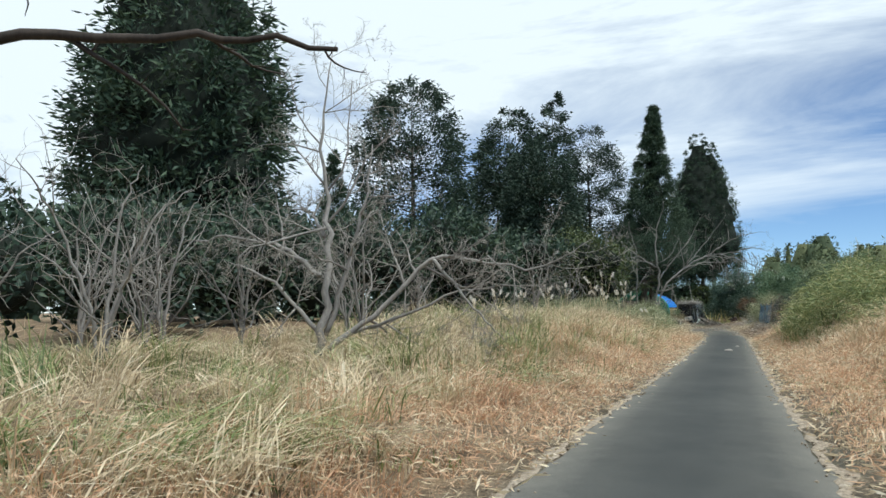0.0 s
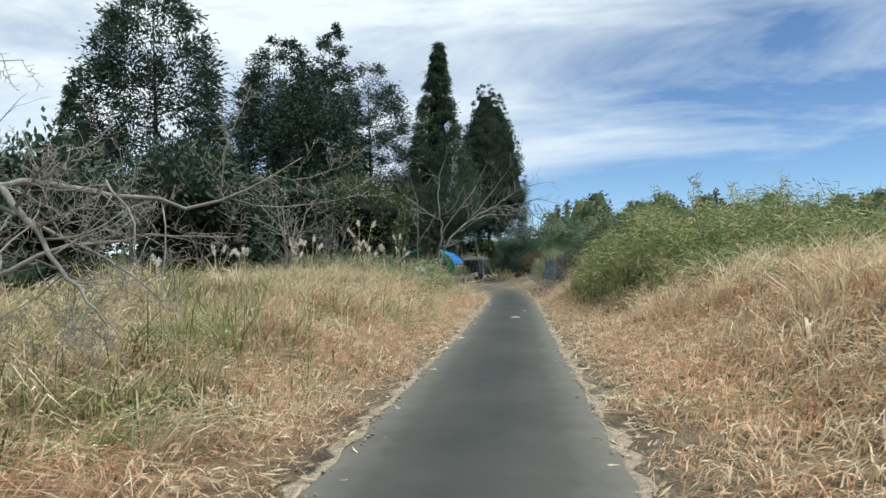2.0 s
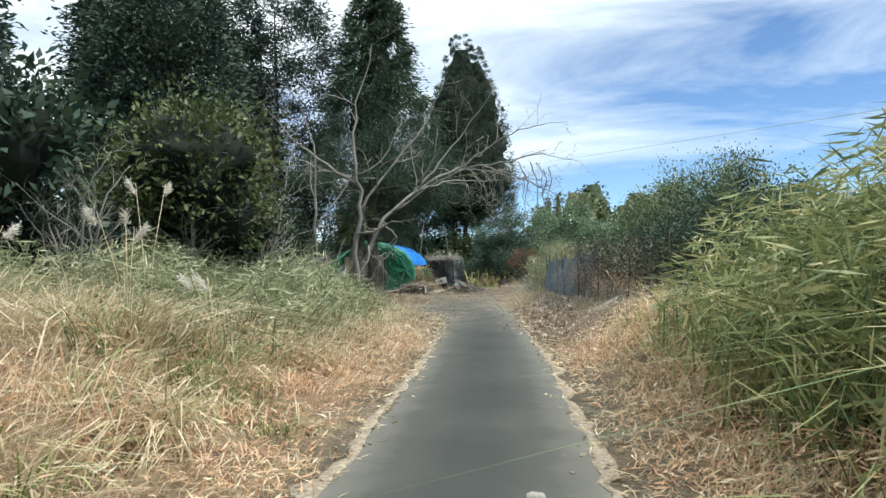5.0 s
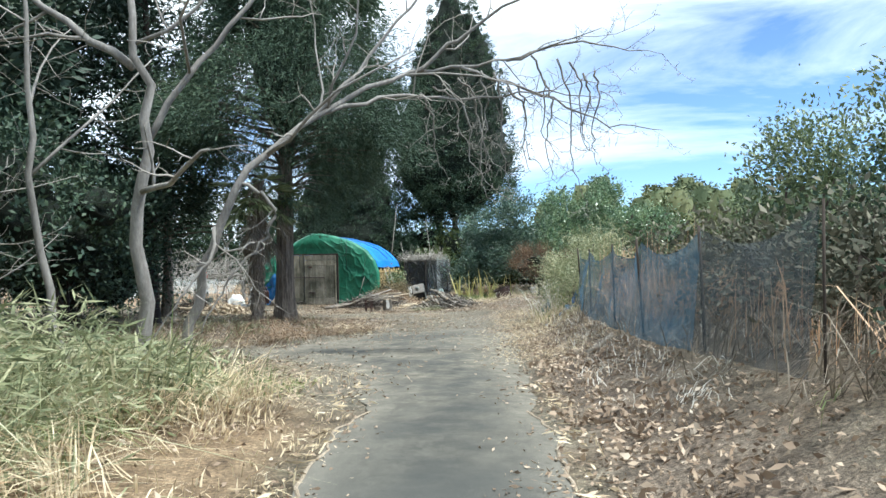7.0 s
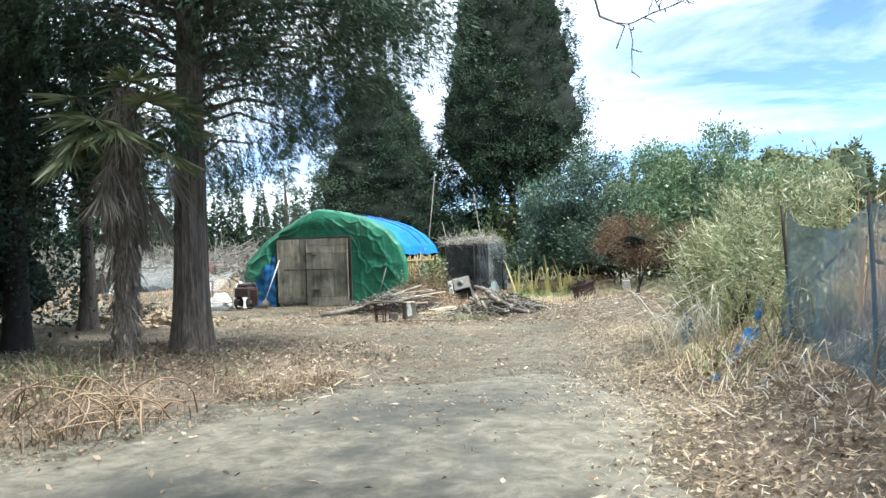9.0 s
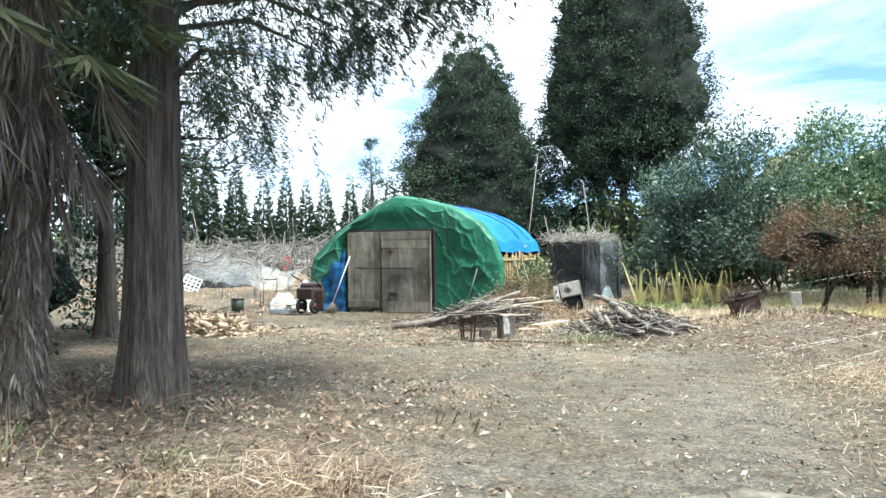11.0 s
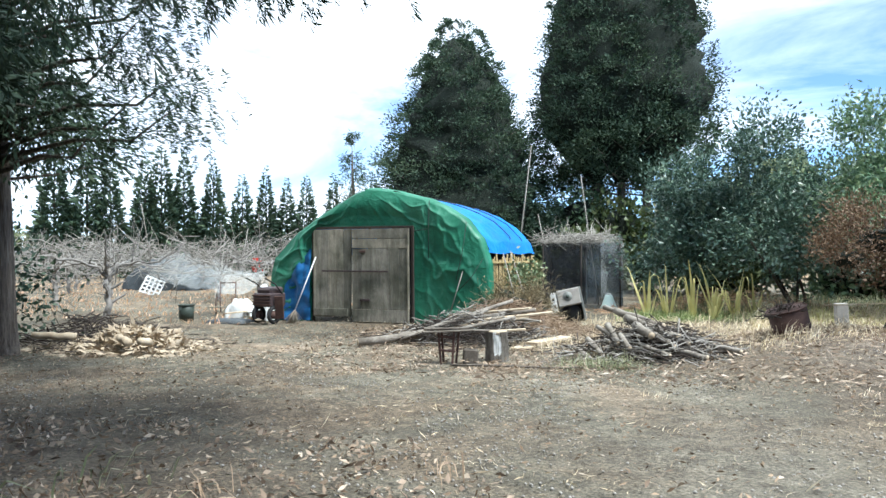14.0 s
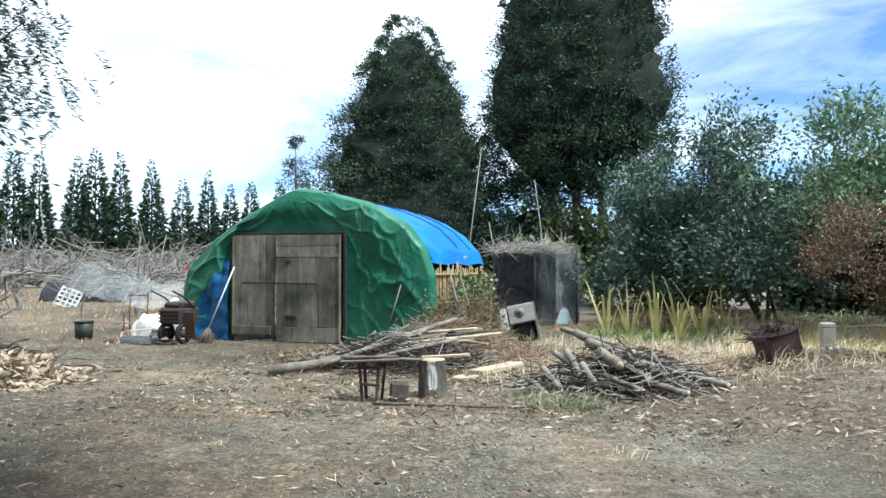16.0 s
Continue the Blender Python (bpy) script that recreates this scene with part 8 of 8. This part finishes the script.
def fan(rng, start, out, stalk, span, drop, mat, name):
    out = unit(np.asarray(out, float))
    hub = start + out * stalk + np.array([0, 0, -drop * stalk * 0.5])
    side = unit(np.cross(out, [0, 0, 1]) + 1e-6)
    pos, way, L = [], [], []
    count, broad = (28, 0.045) if mat == "palm_leaf" else (26, 0.014)
    for a in np.linspace(-1.5, 1.5, count):
        w = unit(out * math.cos(a) + side * math.sin(a) + np.array([0, 0, -drop * rng.uniform(0.5, 1.2)]))
        pos.append(hub)
        way.append(w)
        L.append(span * rng.uniform(0.8, 1.1))
    v, f = leaf_np(np.array(pos), np.array(way), np.array(L), np.full(count, broad), rng, 0.1)
    sv_, sf_ = tube_np([(np.array([start, (start + hub) / 2 + [0, 0, 0.03], hub]), np.array([0.014, 0.011, 0.008]))], 5)
    part(name, mesh_np(name, *merge_np([(v, f), (sv_, sf_)])), M[mat], palm)


for i in range(20):
    a = i * 2.4
    up = rng.uniform(-0.35, 0.6)
    fan(rng, np.array([0.08, 0, 2.75 + 0.025 * i]), (math.cos(a), math.sin(a), up), rng.uniform(0.45, 0.75), rng.uniform(0.42, 0.6), rng.uniform(0.35, 0.9), "palm_leaf", "frond")
for i in range(22):
    a = i * 2.1 + 0.5
    fan(rng, np.array([0.06, 0, 2.2 + 0.03 * i]), (math.cos(a), math.sin(a), rng.uniform(-0.7, 0.1)), rng.uniform(0.2, 0.5), rng.uniform(0.35, 0.8), rng.uniform(0.9, 4.0), "palm_dead", "dead_frond")

# ---- silver grass plumes on the verge ----
def plume_grass(at, n, seed, h=(1.2, 1.7)):
    r = np.random.default_rng(seed)
    root = thing("silver_grass", G(*at), "tall silver grass with pale feathery plumes", "grass clump", "silver grass clumps")
    for i in range(n):
        a, hh = r.uniform(0, 6.28), r.uniform(*h)
        lean = r.uniform(0.05, 0.28)
        tip = np.array([lean * hh * math.cos(a), lean * hh * math.sin(a), hh])
        part("stem", tube("stem", [(np.array([[0, 0, 0], tip * [0.35, 0.35, 0.55], tip]), np.array([0.006, 0.005, 0.003]))], 4), M["straw"], root)
        k = 170
        s = r.uniform(0, 1, k)
        p = tip + np.stack([0.10 * s * math.cos(a), 0.10 * s * math.sin(a), 0.02 - 0.02 * s], 1) - np.array([0, 0, 0.15]) * (1 - s[:, None]) + r.normal(size=(k, 3)) * 0.014
        w = unit(np.array([math.cos(a), math.sin(a), 0.4]) + r.normal(size=(k, 3)) * 0.5)
        part("plume", mesh_np("plume", *leaf_np(p, w, r.uniform(0.04, 0.09, k), r.uniform(0.004, 0.010, k), r)), M["plume"], root)
    return root


for i, (x, y, n, h) in enumerate(((-1.0, -5.9, 2, (1.85, 2.05)), (-1.0, -3.2, 2, (1.5, 1.75)), (-2.4, -5.2, 3, (1.2, 1.5)), (-3.6, -3.1, 4, (1.0, 1.4)), (-1.9, -1.4, 3, (1.1, 1.5)), (-3.0, -8.0, 3, (0.95, 1.2)),
                                  (-4.4, -6.2, 4, (1.0, 1.3)), (-2.6, 1.0, 3, (1.1, 1.4)), (-0.9, 2.6, 2, (1.0, 1.3)), (-3.4, -10.6, 2, (0.8, 1.1)), (-2.7, 1.0, 2, (1.6, 2.0)), (-3.1, 0.6, 2, (1.3, 1.6)), (-2.05, 3.2, 2, (1.7, 2.0)), (-1.6, 2.0, 3, (1.1, 1.4)), (-4.2, -1.0, 3, (1.1, 1.5)))):
    plume_grass((x, y), n, 400 + i, h)
for i, (x, y, hh) in enumerate(((6.8, -3.4, 2.9), (7.3, -5.5, 2.5), (8.0, -6.8, 2.5), (6.0, 0.4, 2.6), (6.2, -1.4, 2.9), (6.6, -0.4, 2.8), (5.9, -2.4, 2.6), (6.4, 1.2, 2.5), (7.2, -2.0, 3.1))):
    r = np.random.default_rng(440 + i)
    root = thing("bamboo_stalk", G(x, y, -0.5), "thin bamboo stalk standing above the bank", "bamboo", "bamboo stalks on the bank")
    part("cane", tube("cane", [(np.array([[0, 0, 0], [0.05, 0, hh * 0.5], [0.16, 0.05, hh]]), np.array([0.012, 0.01, 0.004]))], 5), M["bamboo"], root)
    k = 60
    p = np.stack([0.1 + r.normal(size=k) * 0.06, r.normal(size=k) * 0.06, hh * r.uniform(0.7, 1.0, k)], 1)
    part("leaves", mesh_np("leaves", *leaf_np(p, unit(r.normal(size=(k, 3)) + [0, 0, 0.2]), r.uniform(0.12, 0.25, k), r.uniform(0.015, 0.03, k), r)), M["sasa"], root, kind="stuff")

# ---- orchard of pruned trees ----
def orchard_tree(at, seed):
    r = np.random.default_rng(seed)
    limbs = [(((0, 0, 0), (0.03, 0.02, 0.6), (0.0, 0.05, 1.1)), 0.085, 0.06, True)]
    for k in range(6):
        a = k * 1.05 + r.uniform(-0.3, 0.3)
        c, s = math.cos(a), math.sin(a)
        L = r.uniform(1.4, 2.2)
        limbs.append((((0, 0, 0.9 + 0.04 * k), (0.4 * c, 0.4 * s, 1.35), (0.75 * L * c, 0.75 * L * s, 1.5 + r.uniform(-0.15, 0.2)), (L * c, L * s, 1.75 + r.uniform(-0.2, 0.4))), 0.045, 0.008, False))
    return bare_tree("fruit_tree", at, limbs, "low pruned bare fruit tree with spreading branches", seed, kids=5, levels=2, ratio=0.5, up=0.25, group="orchard trees")


tree_a, tree_b = orchard_tree((-13.9, 36.5), 501), orchard_tree((-15.6, 43.5), 502)
r = np.random.default_rng(503)
for i, (x, y) in enumerate(((-19.0, 40.0), (-12.6, 42.5), (-17.5, 49.0), (-21.5, 45.0), (-24.0, 41.0), (-13.5, 48.5), (-26.5, 48.0), (-19.5, 54.5), (-30.0, 52.0), (-24.5, 56.5), (-15.0, 55.0), (-29.0, 60.0), (-34.0, 57.0), (-18.0, 35.0))):
    copy_thing((tree_a, tree_b)[i % 2], Matrix.Translation((x, y, -0.05)) @ Matrix.Rotation(r.uniform(0, 6.28), 4, "Z"))

twigs = []
for i in range(1900):
    c = np.array([r.uniform(-36, -10.8), r.uniform(37, 64), r.uniform(0.7, 2.1)])
    d = unit(r.normal(size=3) * [1, 1, 0.45])
    L = r.uniform(0.3, 1.0)
    twigs.append((np.array([c - d * L, c + r.normal(size=3) * 0.08, c + d * L + [0, 0, 0.15]]), np.array([0.013, 0.011, 0.005])))
tagged(part("orchard_twigs", tube("orchard_twigs", twigs, 3), M["twig"]), "tangle of pale pruned orchard branches", "branches", kind="stuff")

# ---- dark growth behind the pen, far woods ----
rng2 = np.random.default_rng(88)
for i, (x, y, h, s, mt) in enumerate(((-6.0, 55.0, 4.6, 2.0, "evergreen"), (-2.0, 53.0, 4.4, 2.0, "olive"), (1.6, 50.0, 4.2, 1.9, "evergreen"), (4.6, 46.5, 4.4, 2.0, "evergreen"), (8.0, 45.0, 4.6, 2.2, "olive"), (-8.2, 58.0, 4.0, 2.0, "olive"), (-4.2, 49.5, 2.8, 1.4, "olive"), (0.2, 47.0, 2.6, 1.3, "olive"))):
    bush("evergreen_shrub", (x, y), masses(rng2, 6, s * 0.8, s * 0.6, h, s * 0.7), "dark evergreen growth behind the yard", 600 + i, mt, 46, 0.25, 0.14, 0.66, 3, group="shrubs behind the yard")


def far_woods(name, label, seed, line, depth, height, n, mat="far", leaf=0.9, crowns=60, core=0.8):
    """A far wood: a band of many crowns with an uneven skyline."""
    r = np.random.default_rng(seed)
    (x0, y0), (x1, y1) = line
    sets = []
    for i in range(crowns):
        f = r.uniform(0, 1)
        d = r.uniform(0, depth)
        cx, cy = x0 + (x1 - x0) * f + r.normal() * 1.0, y0 + (y1 - y0) * f + d
        h = height * r.uniform(0.7, 1.12) * (0.9 + 0.2 * d / max(depth, 1))
        conic = r.uniform() < 0.4
        rad = h * (0.16 if conic else 0.26)
        k = r.uniform(0, 1, n)
        rr = rad * ((1.03 - k) ** 0.8 if conic else np.sqrt(np.clip(1 - (2 * k - 1) ** 2, 0.03, 1))) * r.uniform(0.75, 1.05, n)
        a = r.uniform(0, 6.28, n)
        z0 = float(land(cx, cy))
        p = np.stack([cx + rr * np.cos(a), cy + rr * np.sin(a), z0 + h * (0.08 + 0.92 * k)], 1)
        w = unit(np.stack([np.cos(a), np.sin(a), r.uniform(-0.3, 0.9, n)], 1) + r.normal(size=(n, 3)) * 0.5)
        sets.append(leaf_np(p, w, leaf * r.uniform(0.6, 1.3, n), leaf * 0.45 * r.uniform(0.6, 1.3, n), r))
        zc = np.linspace(0, 0.95, 7)
        rc = rad * ((1.03 - zc) ** 0.8 if conic else np.sqrt(np.clip(1 - (2 * zc - 1) ** 2, 0.1, 1))) * core
        v, fc = lathe_np(z0 + h * zc, rc, r, 9, 0.12)
        sets.append((v + [cx, cy, 0], fc))
    return tagged(part(name, mesh_np(name, *merge_np(sets)), M[mat]), label, "wood", kind="stuff")


far_woods("far_wood", "distant mixed wood on the rising ground", 701, ((2, 95), (75, 78)), 26, 8.5, 260, leaf=0.6, crowns=110)
far_woods("far_wood", "distant wood behind the conifer row", 702, ((-95, 74), (4, 96)), 18, 5.0, 120, crowns=80)
far_woods("far_wood", "scrub beyond the bank", 703, ((9, 34), (45, 24)), 26, 3.4, 520, "olive", 0.24, crowns=60)
far_woods("far_wood", "dark wood beyond the thicket", 704, ((-60, -45), (-34, 20)), 12, 9.0, 420, "pine", 0.55, crowns=60, core=0.5)
far_woods("far_wood", "wood along the road behind", 705, ((-40, -70), (50, -72)), 14, 8.0, 120, crowns=50)
far_woods("far_wood", "wood far to the side", 706, ((40, -50), (75, 75)), 14, 8.0, 120, crowns=60)
